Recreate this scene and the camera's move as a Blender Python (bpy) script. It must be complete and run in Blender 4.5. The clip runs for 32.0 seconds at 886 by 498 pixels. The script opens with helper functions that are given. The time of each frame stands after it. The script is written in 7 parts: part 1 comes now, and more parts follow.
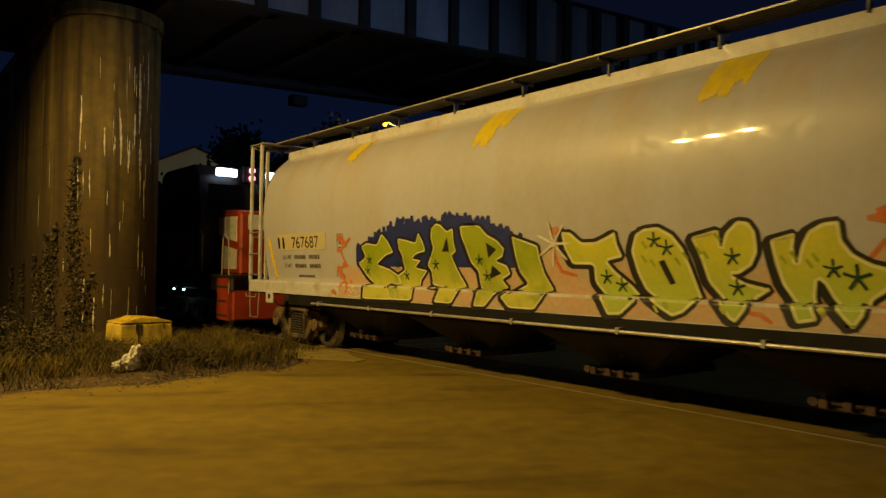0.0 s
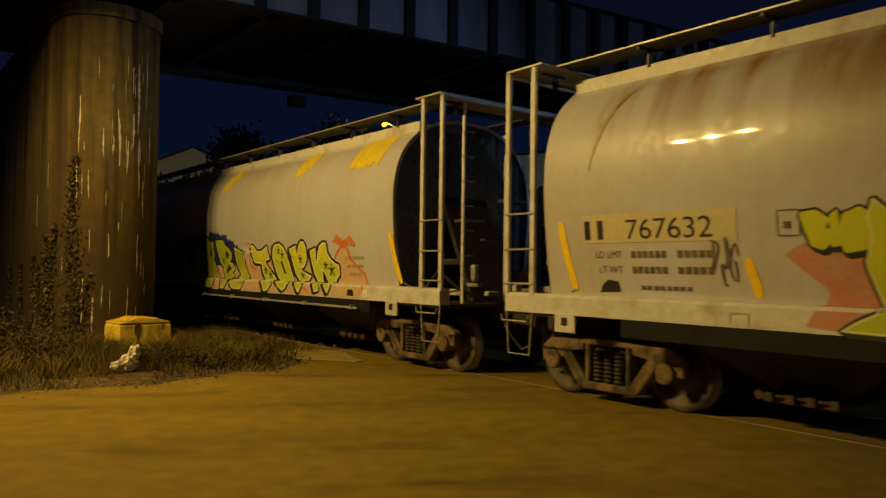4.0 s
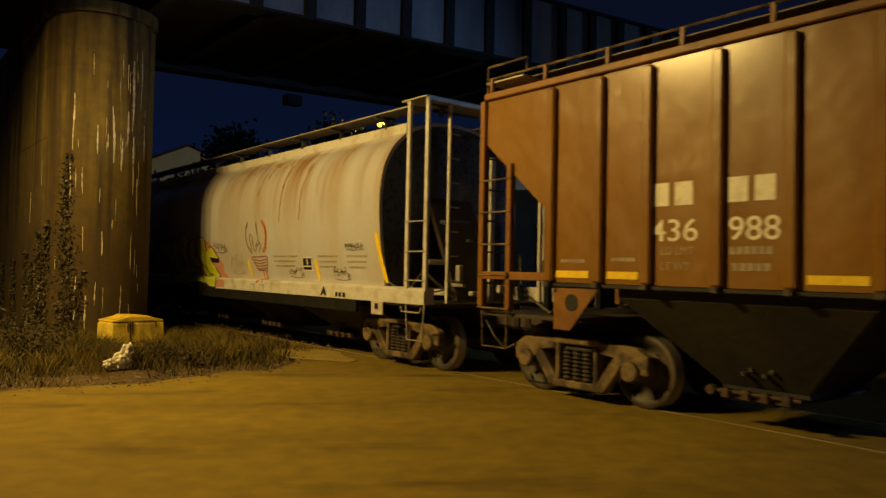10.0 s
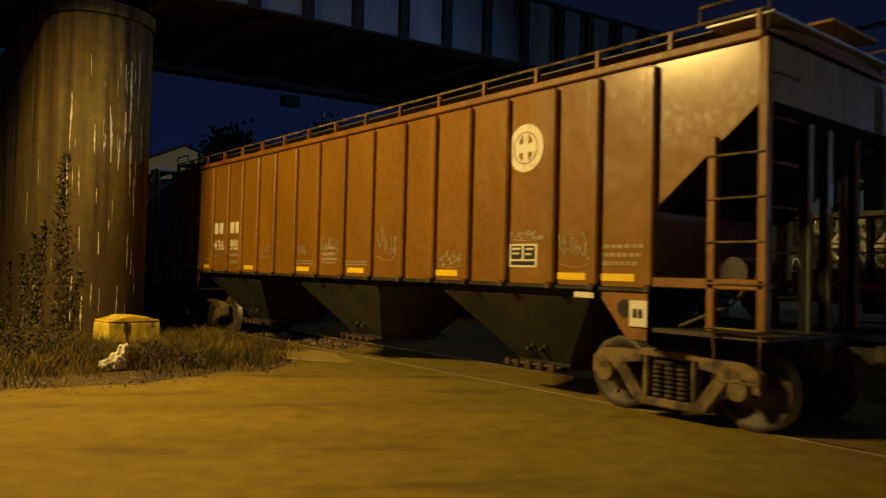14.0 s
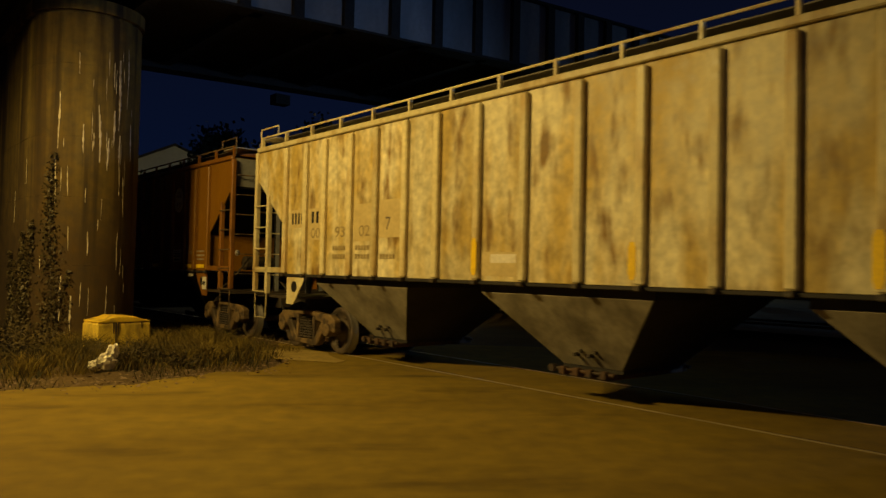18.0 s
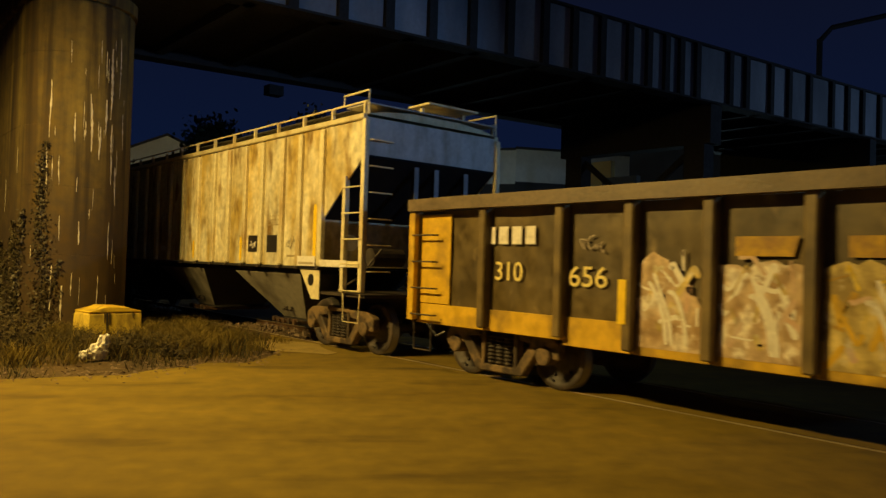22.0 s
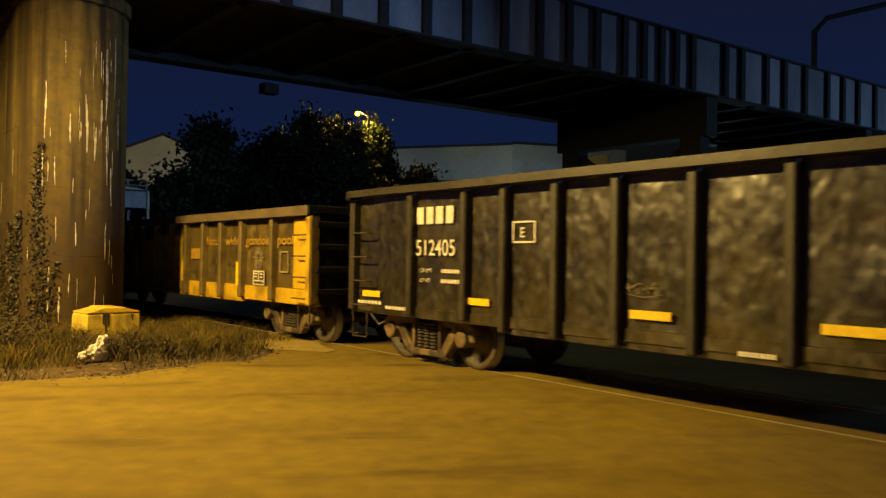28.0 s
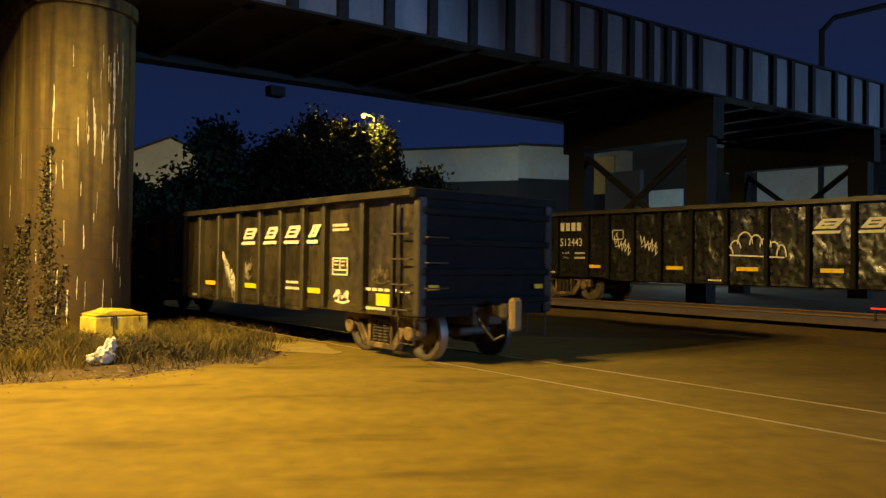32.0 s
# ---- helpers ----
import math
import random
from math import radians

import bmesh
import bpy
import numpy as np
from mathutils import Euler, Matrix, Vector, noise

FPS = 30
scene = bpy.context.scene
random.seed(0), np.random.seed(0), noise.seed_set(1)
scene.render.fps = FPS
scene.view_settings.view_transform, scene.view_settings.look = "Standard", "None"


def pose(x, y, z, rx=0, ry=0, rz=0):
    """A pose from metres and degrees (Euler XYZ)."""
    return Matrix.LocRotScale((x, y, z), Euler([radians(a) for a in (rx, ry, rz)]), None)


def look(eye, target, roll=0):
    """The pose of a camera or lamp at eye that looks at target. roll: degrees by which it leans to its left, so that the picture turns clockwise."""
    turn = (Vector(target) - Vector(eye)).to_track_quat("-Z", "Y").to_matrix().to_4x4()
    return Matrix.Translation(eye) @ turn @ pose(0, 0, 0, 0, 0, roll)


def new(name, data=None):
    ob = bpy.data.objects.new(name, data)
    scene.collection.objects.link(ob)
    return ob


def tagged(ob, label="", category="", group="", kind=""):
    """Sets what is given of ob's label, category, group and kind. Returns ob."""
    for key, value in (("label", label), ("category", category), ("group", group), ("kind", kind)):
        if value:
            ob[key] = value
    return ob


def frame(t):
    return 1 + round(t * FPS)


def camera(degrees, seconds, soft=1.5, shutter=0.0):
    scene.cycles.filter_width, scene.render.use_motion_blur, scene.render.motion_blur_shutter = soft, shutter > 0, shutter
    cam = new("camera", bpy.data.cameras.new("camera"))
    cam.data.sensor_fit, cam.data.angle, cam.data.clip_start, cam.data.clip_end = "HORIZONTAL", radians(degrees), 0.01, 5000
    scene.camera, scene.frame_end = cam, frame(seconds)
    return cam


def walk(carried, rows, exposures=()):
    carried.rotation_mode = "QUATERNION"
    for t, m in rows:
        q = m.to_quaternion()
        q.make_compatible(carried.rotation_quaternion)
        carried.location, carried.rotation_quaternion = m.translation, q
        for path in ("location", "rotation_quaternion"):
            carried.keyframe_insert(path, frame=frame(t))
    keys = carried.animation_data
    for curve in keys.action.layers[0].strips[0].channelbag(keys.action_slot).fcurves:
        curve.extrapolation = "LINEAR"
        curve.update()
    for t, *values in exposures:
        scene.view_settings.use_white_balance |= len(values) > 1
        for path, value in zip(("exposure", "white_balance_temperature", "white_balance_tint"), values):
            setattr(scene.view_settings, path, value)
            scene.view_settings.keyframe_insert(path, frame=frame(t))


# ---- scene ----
cam = camera(61.13, 32.0, soft=1.4, shutter=0.45)
EYE = Vector((0.0, 0.0, 1.683))


def aim(yaw, pitch):
    y, p = radians(yaw), radians(pitch)
    return EYE + Vector((-math.sin(y) * math.cos(p), math.cos(y) * math.cos(p), math.sin(p)))


# seconds, turn to the left of the track's square, tilt, lean
walk(cam, [(t, look(EYE, aim(a, b), c)) for t, a, b, c in (
    (0, 51.77, 1.48, 0.70), (0.5, 51.84, 1.47, 0.69), (1, 51.83, 1.42, 0.65), (1.5, 51.77, 1.41, 0.62),
    (2, 51.73, 1.44, 0.62), (2.5, 51.69, 1.44, 0.63), (3, 51.65, 1.45, 0.64), (3.5, 51.59, 1.46, 0.66),
    (4, 51.69, 1.52, 0.74), (4.5, 51.87, 1.59, 0.82), (5, 52.06, 1.66, 0.91), (5.5, 52.18, 1.70, 0.98),
    (6, 52.16, 1.68, 0.96), (6.5, 52.08, 1.65, 0.88), (7, 51.99, 1.64, 0.88), (7.5, 51.90, 1.60, 0.86),
    (8, 51.80, 1.57, 0.84), (8.5, 51.68, 1.54, 0.89), (9, 51.52, 1.57, 0.95), (9.5, 51.39, 1.54, 1.04),
    (10, 51.27, 1.56, 1.19), (10.5, 51.13, 1.59, 1.31), (11, 51.13, 1.68, 1.44), (11.5, 51.19, 1.72, 1.58),
    (12, 51.27, 1.76, 1.68), (12.5, 51.28, 1.73, 1.63), (13, 51.20, 1.67, 1.45), (13.5, 51.09, 1.67, 1.41),
    (14, 51.05, 1.67, 1.40), (14.5, 50.98, 1.68, 1.37), (15, 50.91, 1.70, 1.37), (15.5, 50.85, 1.72, 1.37),
    (16, 50.78, 1.74, 1.37), (16.5, 50.70, 1.75, 1.37), (17, 50.62, 1.73, 1.36), (17.5, 50.47, 1.66, 1.31),
    (18, 50.36, 1.62, 1.24), (18.5, 50.27, 1.46, 1.12), (19, 50.09, 1.36, 1.19), (19.5, 50.03, 1.29, 1.30),
    (20, 49.94, 1.25, 1.43), (20.5, 49.84, 1.22, 1.48), (21, 49.74, 1.22, 1.55), (21.5, 49.77, 1.17, 1.65),
    (22, 49.80, 1.09, 1.75), (22.5, 49.94, 1.06, 1.80), (23, 50.18, 1.00, 1.79), (23.5, 50.30, 0.95, 1.81),
    (24, 50.35, 0.92, 1.79), (24.5, 50.34, 0.89, 1.76), (25, 50.25, 0.86, 1.70), (25.5, 50.15, 0.84, 1.55),
    (26, 50.04, 0.82, 1.40), (26.5, 49.92, 0.81, 1.25), (27, 49.81, 0.80, 1.09), (27.5, 49.71, 0.80, 0.94),
    (28, 49.62, 0.79, 0.95), (28.5, 49.48, 0.83, 1.01), (29, 49.40, 0.82, 0.99), (29.5, 49.48, 0.80, 0.87),
    (30, 49.64, 0.80, 0.83), (30.5, 49.67, 0.82, 0.85), (31, 49.69, 0.85, 0.82), (31.5, 49.87, 0.85, 0.79),
    (32, 50.12, 0.91, 0.77),
)], exposures=[(0, -0.13), (6, -0.16), (8, -0.14), (9, -0.02), (10, 0.10), (11, 0.16), (12, 0.30), (13, 0.36), (14.5, 0.26), (17, -0.22), (19, -0.16), (20.5, -0.07), (21, -0.06), (22, 0.44), (24, 0.40), (25, 0.66), (28, 1.10), (31, 1.20), (32, 1.58)])

# ---- light: night sky, a sodium street lamp behind the viewer, a cool white lamp down the road ----
world = bpy.data.worlds.new("night")
scene.world = world
world.use_nodes = True
wn, wl = world.node_tree.nodes, world.node_tree.links
w_coord, w_split, w_ramp = wn.new("ShaderNodeTexCoord"), wn.new("ShaderNodeSeparateXYZ"), wn.new("ShaderNodeValToRGB")
wl.new(w_coord.outputs["Generated"], w_split.inputs[0])
wl.new(w_split.outputs["Z"], w_ramp.inputs[0])
w_ramp.color_ramp.elements[0].position, w_ramp.color_ramp.elements[0].color = 0.0, (0.0020, 0.0062, 0.026, 1)
w_ramp.color_ramp.elements[1].position, w_ramp.color_ramp.elements[1].color = 0.45, (0.0030, 0.0034, 0.0080, 1)
w_glow = w_ramp.color_ramp.elements.new(0.75)
w_glow.color = (0.0090, 0.0100, 0.0180, 1)
wl.new(w_ramp.outputs[0], wn["Background"].inputs[0])
wn["Background"].inputs[1].default_value = 1.0


def lamp(name, kind, where, colour, watts, size, target=None, spread=160):
    data = bpy.data.lights.new(name, kind)
    data.color, data.energy = colour, watts
    ob = new(name, data)
    if kind == "AREA":
        data.shape, data.size = "DISK", size
        data.spread = radians(spread)
    else:
        data.shadow_soft_size = size
    ob.matrix_world = look(where, target) if target else pose(*where)
    return ob


SODIUM = (-11.5, -3.3, 8.1)
for dx in (-1.1, 0.0, 1.1):
    head = lamp("sodium_lamp", "SPOT", (SODIUM[0] + dx, SODIUM[1] + 0.2 * dx, SODIUM[2]), (1.0, 0.665, 0.18), 2150, 0.07, (SODIUM[0] + dx, SODIUM[1] + 6.5, 0.0))
    head.data.spot_size, head.data.spot_blend = radians(126), 0.74
flood = lamp("cool_flood", "SPOT", (24.0, 14.2, 6.0), (0.26, 0.52, 1.0), 5200, 0.15, (-8.0, 8.7, 4.6))
flood.data.spot_size, flood.data.spot_blend = radians(24), 0.6
lamp("low_white_lamp", "POINT", (16.0, 0.0, 0.9), (0.50, 0.72, 1.0), 60, 0.12)
lamp("far_yard_lamp", "POINT", (2.0, 38.0, 5.0), (0.38, 0.62, 1.0), 1050, 0.15)

# ---- materials ----


def material(name, colour, rough=0.6, metal=0.0, second=None, mix=0.5, scale=2.0, stretch=(1, 1, 1), edge=(0.4, 0.65),
             fine=30.0, vary=0.25, bump=0.15, third=None, third_scale=0.7, third_edge=(0.55, 0.7), emit=0.0, coat=0.0, island=0.0, wave=0.0, low=None, levels=(1.2, 2.2), turn=0.0, coat_rough=0.15, spec=0.5, wave_scale=1.3, run=None, panel=0.0, dim_strips=()):
    """Two or three colours mixed by stretched noise, a fine grain that varies them, and a relief."""
    m = bpy.data.materials.new(name)
    m.use_nodes = True
    n, l = m.node_tree.nodes, m.node_tree.links
    b = n["Principled BSDF"]
    b.inputs["Roughness"].default_value, b.inputs["Metallic"].default_value = rough, metal
    b.inputs["Coat Weight"].default_value = coat
    b.inputs["Specular IOR Level"].default_value = spec
    b.inputs["Coat Roughness"].default_value = coat_rough
    if emit:
        b.inputs["Base Color"].default_value = (*colour, 1)
        b.inputs["Emission Color"].default_value, b.inputs["Emission Strength"].default_value = (*colour, 1), emit
        return m
    coord = n.new("ShaderNodeTexCoord")

    def noise_at(size, detail, stretched, low, high):
        place, tex, ramp = n.new("ShaderNodeMapping"), n.new("ShaderNodeTexNoise"), n.new("ShaderNodeMapRange")
        place.inputs["Scale"].default_value = [size * v for v in stretched]
        if turn:
            place.vector_type = "TEXTURE"
            place.inputs["Scale"].default_value = [1 / (size * v) for v in stretched]
            place.inputs["Rotation"].default_value = (0, 0, radians(turn))
        l.new(coord.outputs["Object"], place.inputs[0])
        l.new(place.outputs[0], tex.inputs["Vector"])
        tex.inputs["Scale"].default_value, tex.inputs["Detail"].default_value = 1.0, detail
        l.new(tex.outputs[0], ramp.inputs[0])
        ramp.inputs[1].default_value, ramp.inputs[2].default_value = low, high
        return ramp.outputs[0], tex.outputs[0]

    def blend(fac, a, c):
        x = n.new("ShaderNodeMix")
        x.data_type = "RGBA"
        l.new(fac, x.inputs[0])
        for socket, v in ((x.inputs[6], a), (x.inputs[7], c)):
            if isinstance(v, tuple):
                socket.default_value = (*v, 1)
            else:
                l.new(v, socket)
        return x.outputs[2]

    base = colour
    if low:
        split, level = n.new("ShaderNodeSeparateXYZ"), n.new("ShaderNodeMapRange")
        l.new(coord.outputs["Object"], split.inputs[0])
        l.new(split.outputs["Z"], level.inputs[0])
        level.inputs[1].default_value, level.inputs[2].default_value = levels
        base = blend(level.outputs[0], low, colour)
    if second:
        fac, _ = noise_at(scale, 6, stretch, *edge)
        amount = n.new("ShaderNodeMath")
        amount.operation = "MULTIPLY"
        amount.inputs[1].default_value = mix
        l.new(fac, amount.inputs[0])
        base = blend(amount.outputs[0], base, second)
    for dirt, ax, ay, start, end in dim_strips:
        # a broad strip darkened for grime and fading lamplight, its edge broken up by noise
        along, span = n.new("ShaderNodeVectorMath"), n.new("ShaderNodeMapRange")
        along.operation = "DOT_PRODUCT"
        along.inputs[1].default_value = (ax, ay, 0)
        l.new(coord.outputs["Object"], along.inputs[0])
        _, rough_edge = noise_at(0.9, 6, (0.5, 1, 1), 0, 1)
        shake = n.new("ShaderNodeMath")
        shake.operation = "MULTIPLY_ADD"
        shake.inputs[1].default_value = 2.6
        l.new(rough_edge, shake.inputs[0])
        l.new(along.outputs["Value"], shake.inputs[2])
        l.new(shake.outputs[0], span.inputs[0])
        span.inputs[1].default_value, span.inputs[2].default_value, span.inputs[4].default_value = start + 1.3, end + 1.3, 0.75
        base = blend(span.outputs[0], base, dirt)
    if run:
        # stains that run down from the top edge in streaks
        stain, z_low, z_high, size, most = run
        fac, _ = noise_at(size, 5, (2.4, 1, 0.16), 0.42, 0.64)
        blot, _ = noise_at(size * 0.45, 3, (1, 1, 0.6), 0.36, 0.56)
        parts, height = n.new("ShaderNodeSeparateXYZ"), n.new("ShaderNodeMapRange")
        l.new(coord.outputs["Object"], parts.inputs[0])
        l.new(parts.outputs["Z"], height.inputs[0])
        height.inputs[1].default_value, height.inputs[2].default_value, height.inputs[4].default_value = z_low, z_high, most
        for other in (blot, height.outputs[0]):
            both = n.new("ShaderNodeMath")
            both.operation = "MULTIPLY"
            l.new(fac, both.inputs[0])
            l.new(other, both.inputs[1])
            fac = both.outputs[0]
        base = blend(fac, base, stain)
    if third:
        fac, _ = noise_at(third_scale, 8, stretch, *third_edge)
        if panel:
            # rust sits in the middle of a panel and spares its welded edges
            own, rim, keep = n.new("ShaderNodeSeparateXYZ"), n.new("ShaderNodeMath"), n.new("ShaderNodeMapRange")
            l.new(coord.outputs["Generated"], own.inputs[0])
            rim.operation = "PINGPONG"
            rim.inputs[1].default_value = 0.5
            l.new(own.outputs["X"], rim.inputs[0])
            l.new(rim.outputs[0], keep.inputs[0])
            keep.inputs[1].default_value, keep.inputs[2].default_value = 0.02, panel
            inner = n.new("ShaderNodeMath")
            inner.operation = "MULTIPLY"
            l.new(fac, inner.inputs[0])
            l.new(keep.outputs[0], inner.inputs[1])
            fac = inner.outputs[0]
        base = blend(fac, base, third)
    grain, raw = noise_at(fine, 8, (1, 1, 1), 0.25, 0.75)
    dark = n.new("ShaderNodeHueSaturation")
    if isinstance(base, tuple):
        dark.inputs["Color"].default_value = (*base, 1)
    else:
        l.new(base, dark.inputs["Color"])
    span = n.new("ShaderNodeMapRange")
    span.inputs[3].default_value, span.inputs[4].default_value = 1 - vary, 1 + vary
    l.new(grain, span.inputs[0])
    value = span.outputs[0]
    if island:
        info, more, times = n.new("ShaderNodeObjectInfo"), n.new("ShaderNodeMapRange"), n.new("ShaderNodeMath")
        more.inputs[3].default_value, more.inputs[4].default_value = 1 - island, 1 + island
        l.new(info.outputs["Random"], more.inputs[0])
        times.operation = "MULTIPLY"
        l.new(value, times.inputs[0])
        l.new(more.outputs[0], times.inputs[1])
        value = times.outputs[0]
    l.new(value, dark.inputs["Value"])
    l.new(dark.outputs[0], b.inputs["Base Color"])
    r = n.new("ShaderNodeMapRange")
    r.inputs[3].default_value, r.inputs[4].default_value = max(0.05, rough - 0.12), min(1.0, rough + 0.15)
    l.new(grain, r.inputs[0])
    l.new(r.outputs[0], b.inputs["Roughness"])
    if bump:
        relief = n.new("ShaderNodeBump")
        relief.inputs["Strength"].default_value, relief.inputs["Distance"].default_value = bump, 0.02
        l.new(raw, relief.inputs["Height"])
        l.new(relief.outputs[0], b.inputs["Normal"])
        if wave:
            _, broad = noise_at(wave_scale, 2, (1, 1, 0.8), 0, 1)
            warp = n.new("ShaderNodeBump")
            warp.inputs["Strength"].default_value, warp.inputs["Distance"].default_value = 1.0, wave
            l.new(broad, warp.inputs["Height"])
            l.new(warp.outputs[0], relief.inputs["Normal"])
    return m


# two strips of the road carry grime and the lamp's falloff in their colour
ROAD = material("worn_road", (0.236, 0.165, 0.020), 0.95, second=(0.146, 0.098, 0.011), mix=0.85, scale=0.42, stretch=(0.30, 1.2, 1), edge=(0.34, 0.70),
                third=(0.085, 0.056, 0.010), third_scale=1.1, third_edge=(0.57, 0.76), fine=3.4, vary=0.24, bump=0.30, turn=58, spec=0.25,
                dim_strips=(((0.100, 0.066, 0.014), 0.80, 0.60, 0.2, 3.6), ((0.110, 0.070, 0.010), 0.10, -1.0, -3.6, -0.6)))
DIRT = material("dirt", (0.090, 0.054, 0.014), 0.95, second=(0.038, 0.024, 0.008), scale=0.9, fine=9.0, vary=0.4, bump=0.6)
BALLAST = material("ballast_stone", (0.20, 0.14, 0.09), 0.95, second=(0.09, 0.07, 0.05), scale=2.0, fine=14.0, vary=0.5, bump=0.8)
GREY = material("grey_paint", (0.485, 0.48, 0.55), 0.42, second=(0.44, 0.39, 0.33), mix=0.7, scale=0.8, stretch=(1.6, 1, 0.22), edge=(0.42, 0.75), fine=9.0, vary=0.045, bump=0.002, coat=0.6, coat_rough=0.05, run=((0.50, 0.33, 0.10), 2.9, 4.1, 0.9, 0.55))
GREY_RUST = material("rust_streaked_grey_paint", (0.485, 0.48, 0.55), 0.42, second=(0.43, 0.37, 0.30), mix=0.8, scale=0.8, stretch=(1.6, 1, 0.22), edge=(0.42, 0.72),
                     fine=9.0, vary=0.045, bump=0.002, coat=0.6, coat_rough=0.05, run=((0.27, 0.135, 0.025), 2.4, 3.9, 1.0, 1.0))
SILL = material("pale_grey_paint", (0.56, 0.54, 0.52), 0.45, second=(0.30, 0.24, 0.15), mix=0.7, scale=2.5, edge=(0.5, 0.72), fine=16, vary=0.12, bump=0.05)
BROWN = material("brown_paint", (0.236, 0.108, 0.006), 0.45, second=(0.166, 0.075, 0.005), mix=0.8, scale=0.7, stretch=(1, 1, 0.5), edge=(0.35, 0.7), fine=11, vary=0.10, bump=0.01, island=0.06, coat=0.48, wave=0.065, coat_rough=0.19, spec=0.30)
BROWN_DULL = material("dull_brown_paint", (0.24, 0.098, 0.008), 0.5, second=(0.13, 0.055, 0.008), mix=0.8, scale=2.2, fine=15, vary=0.15, bump=0.08)
# near-black: shade under the cars is put into this colour
HOPPER_DARK = material("shade_black_hopper_paint", (0.020, 0.019, 0.020), 0.62, second=(0.036, 0.032, 0.028), mix=0.8, scale=1.4, fine=14, vary=0.25, bump=0.1, spec=0.3)
HOPPER_GREY = material("dirty_grey_hopper_paint", (0.26, 0.24, 0.19), 0.55, second=(0.10, 0.088, 0.07), mix=0.9, scale=1.6, edge=(0.45, 0.7), fine=10, vary=0.25, bump=0.08)
RUSTY_WHITE = material("rusty_white_paint", (0.62, 0.57, 0.38), 0.55, second=(0.43, 0.31, 0.075), mix=0.95, scale=1.5, stretch=(1.3, 1, 0.42), edge=(0.40, 0.62),
                       third=(0.19, 0.110, 0.020), third_scale=2.7, third_edge=(0.53, 0.68), fine=8, vary=0.32, bump=0.08, island=0.16, panel=0.22)
RUSTY_RIB = material("rusty_white_rib_paint", (0.62, 0.55, 0.32), 0.5, second=(0.36, 0.22, 0.05), mix=0.75, scale=2.4, stretch=(1, 1, 0.35), edge=(0.50, 0.70), fine=12, vary=0.18, bump=0.1, island=0.12)
GON_BROWN = material("weathered_dark_brown_paint", (0.108, 0.076, 0.021), 0.42, second=(0.052, 0.037, 0.012), mix=0.9, scale=1.6, stretch=(1, 1, 0.6), fine=6, vary=0.35, bump=0.12,
                     third=(0.20, 0.145, 0.055), third_scale=3.2, third_edge=(0.60, 0.74), island=0.1)
GON_RIB = material("tan_brown_post_paint", (0.17, 0.120, 0.036), 0.5, second=(0.09, 0.063, 0.022), mix=0.9, scale=3, fine=12, vary=0.25, bump=0.12)
GON_YELLOW = material("faded_yellow_paint", (0.58, 0.36, 0.012), 0.5, second=(0.24, 0.15, 0.022), mix=0.85, scale=2.3, edge=(0.48, 0.66), fine=8, vary=0.2, bump=0.08)
GON_BLACK = material("black_gondola_paint", (0.046, 0.036, 0.019), 0.36, second=(0.020, 0.016, 0.010), mix=0.95, scale=1.8, stretch=(1, 1, 0.6), edge=(0.42, 0.58), fine=8, vary=0.30, bump=0.06,
                     third=(0.070, 0.052, 0.028), third_scale=2.6, third_edge=(0.60, 0.76), island=0.12, coat=1.0, coat_rough=0.09, wave=0.075, wave_scale=2.6)
# darker and glossier than GON_BLACK, for the standing gondola
GON_GLOSS = material("darker_glossy_black_paint", (0.014, 0.013, 0.012), 0.30, second=(0.008, 0.008, 0.008), mix=0.9, scale=1.8, fine=8, vary=0.25, bump=0.04, coat=1.0, coat_rough=0.10, wave=0.09, wave_scale=2.2)
GON_BLACK_RIB = material("black_post_paint", (0.042, 0.034, 0.020), 0.5, second=(0.022, 0.018, 0.012), mix=0.9, scale=3, fine=15, vary=0.2, bump=0.12)
CHORD = material("worn_steel_rim", (0.15, 0.11, 0.06), 0.5, second=(0.07, 0.05, 0.03), scale=4, stretch=(0.5, 1, 1), fine=20, vary=0.25, bump=0.15)
TRUCK = material("rust_brown_cast_steel", (0.18, 0.120, 0.054), 0.7, second=(0.046, 0.032, 0.020), mix=0.95, scale=5, edge=(0.42, 0.6), fine=18, vary=0.35, bump=0.3)
GATE = material("rusty_gate_steel", (0.075, 0.038, 0.018), 0.7, second=(0.035, 0.024, 0.018), mix=0.95, scale=6, edge=(0.42, 0.58), fine=18, vary=0.35, bump=0.25)
TRUCK_DARK = material("greasy_black_steel", (0.035, 0.028, 0.022), 0.6, second=(0.07, 0.05, 0.03), mix=0.6, scale=5, fine=22, vary=0.3, bump=0.2)
WHEEL = material("brown_wheel_steel", (0.085, 0.062, 0.042), 0.6, second=(0.035, 0.028, 0.023), mix=0.9, scale=3.2, edge=(0.45, 0.6), fine=16, vary=0.25, bump=0.15)
TREAD = material("polished_steel", (0.26, 0.24, 0.21), 0.42, 0.8, fine=20, vary=0.1, bump=0.05)
GLOSS_DARK = material("glossy_dark_end_paint", (0.050, 0.062, 0.080), 0.3, second=(0.05, 0.05, 0.05), mix=0.6, scale=1.4, fine=10, vary=0.2, bump=0.05, coat=0.4, wave=0.04)
STEEL = material("galvanised_steel", (0.42, 0.40, 0.35), 0.45, 0.3, second=(0.25, 0.2, 0.14), scale=5, fine=20, vary=0.15, bump=0.05)
WALK = material("dull_walkway_grating", (0.075, 0.066, 0.050), 0.55, 0.2, second=(0.04, 0.034, 0.028), scale=5, fine=20, vary=0.2, bump=0.1)
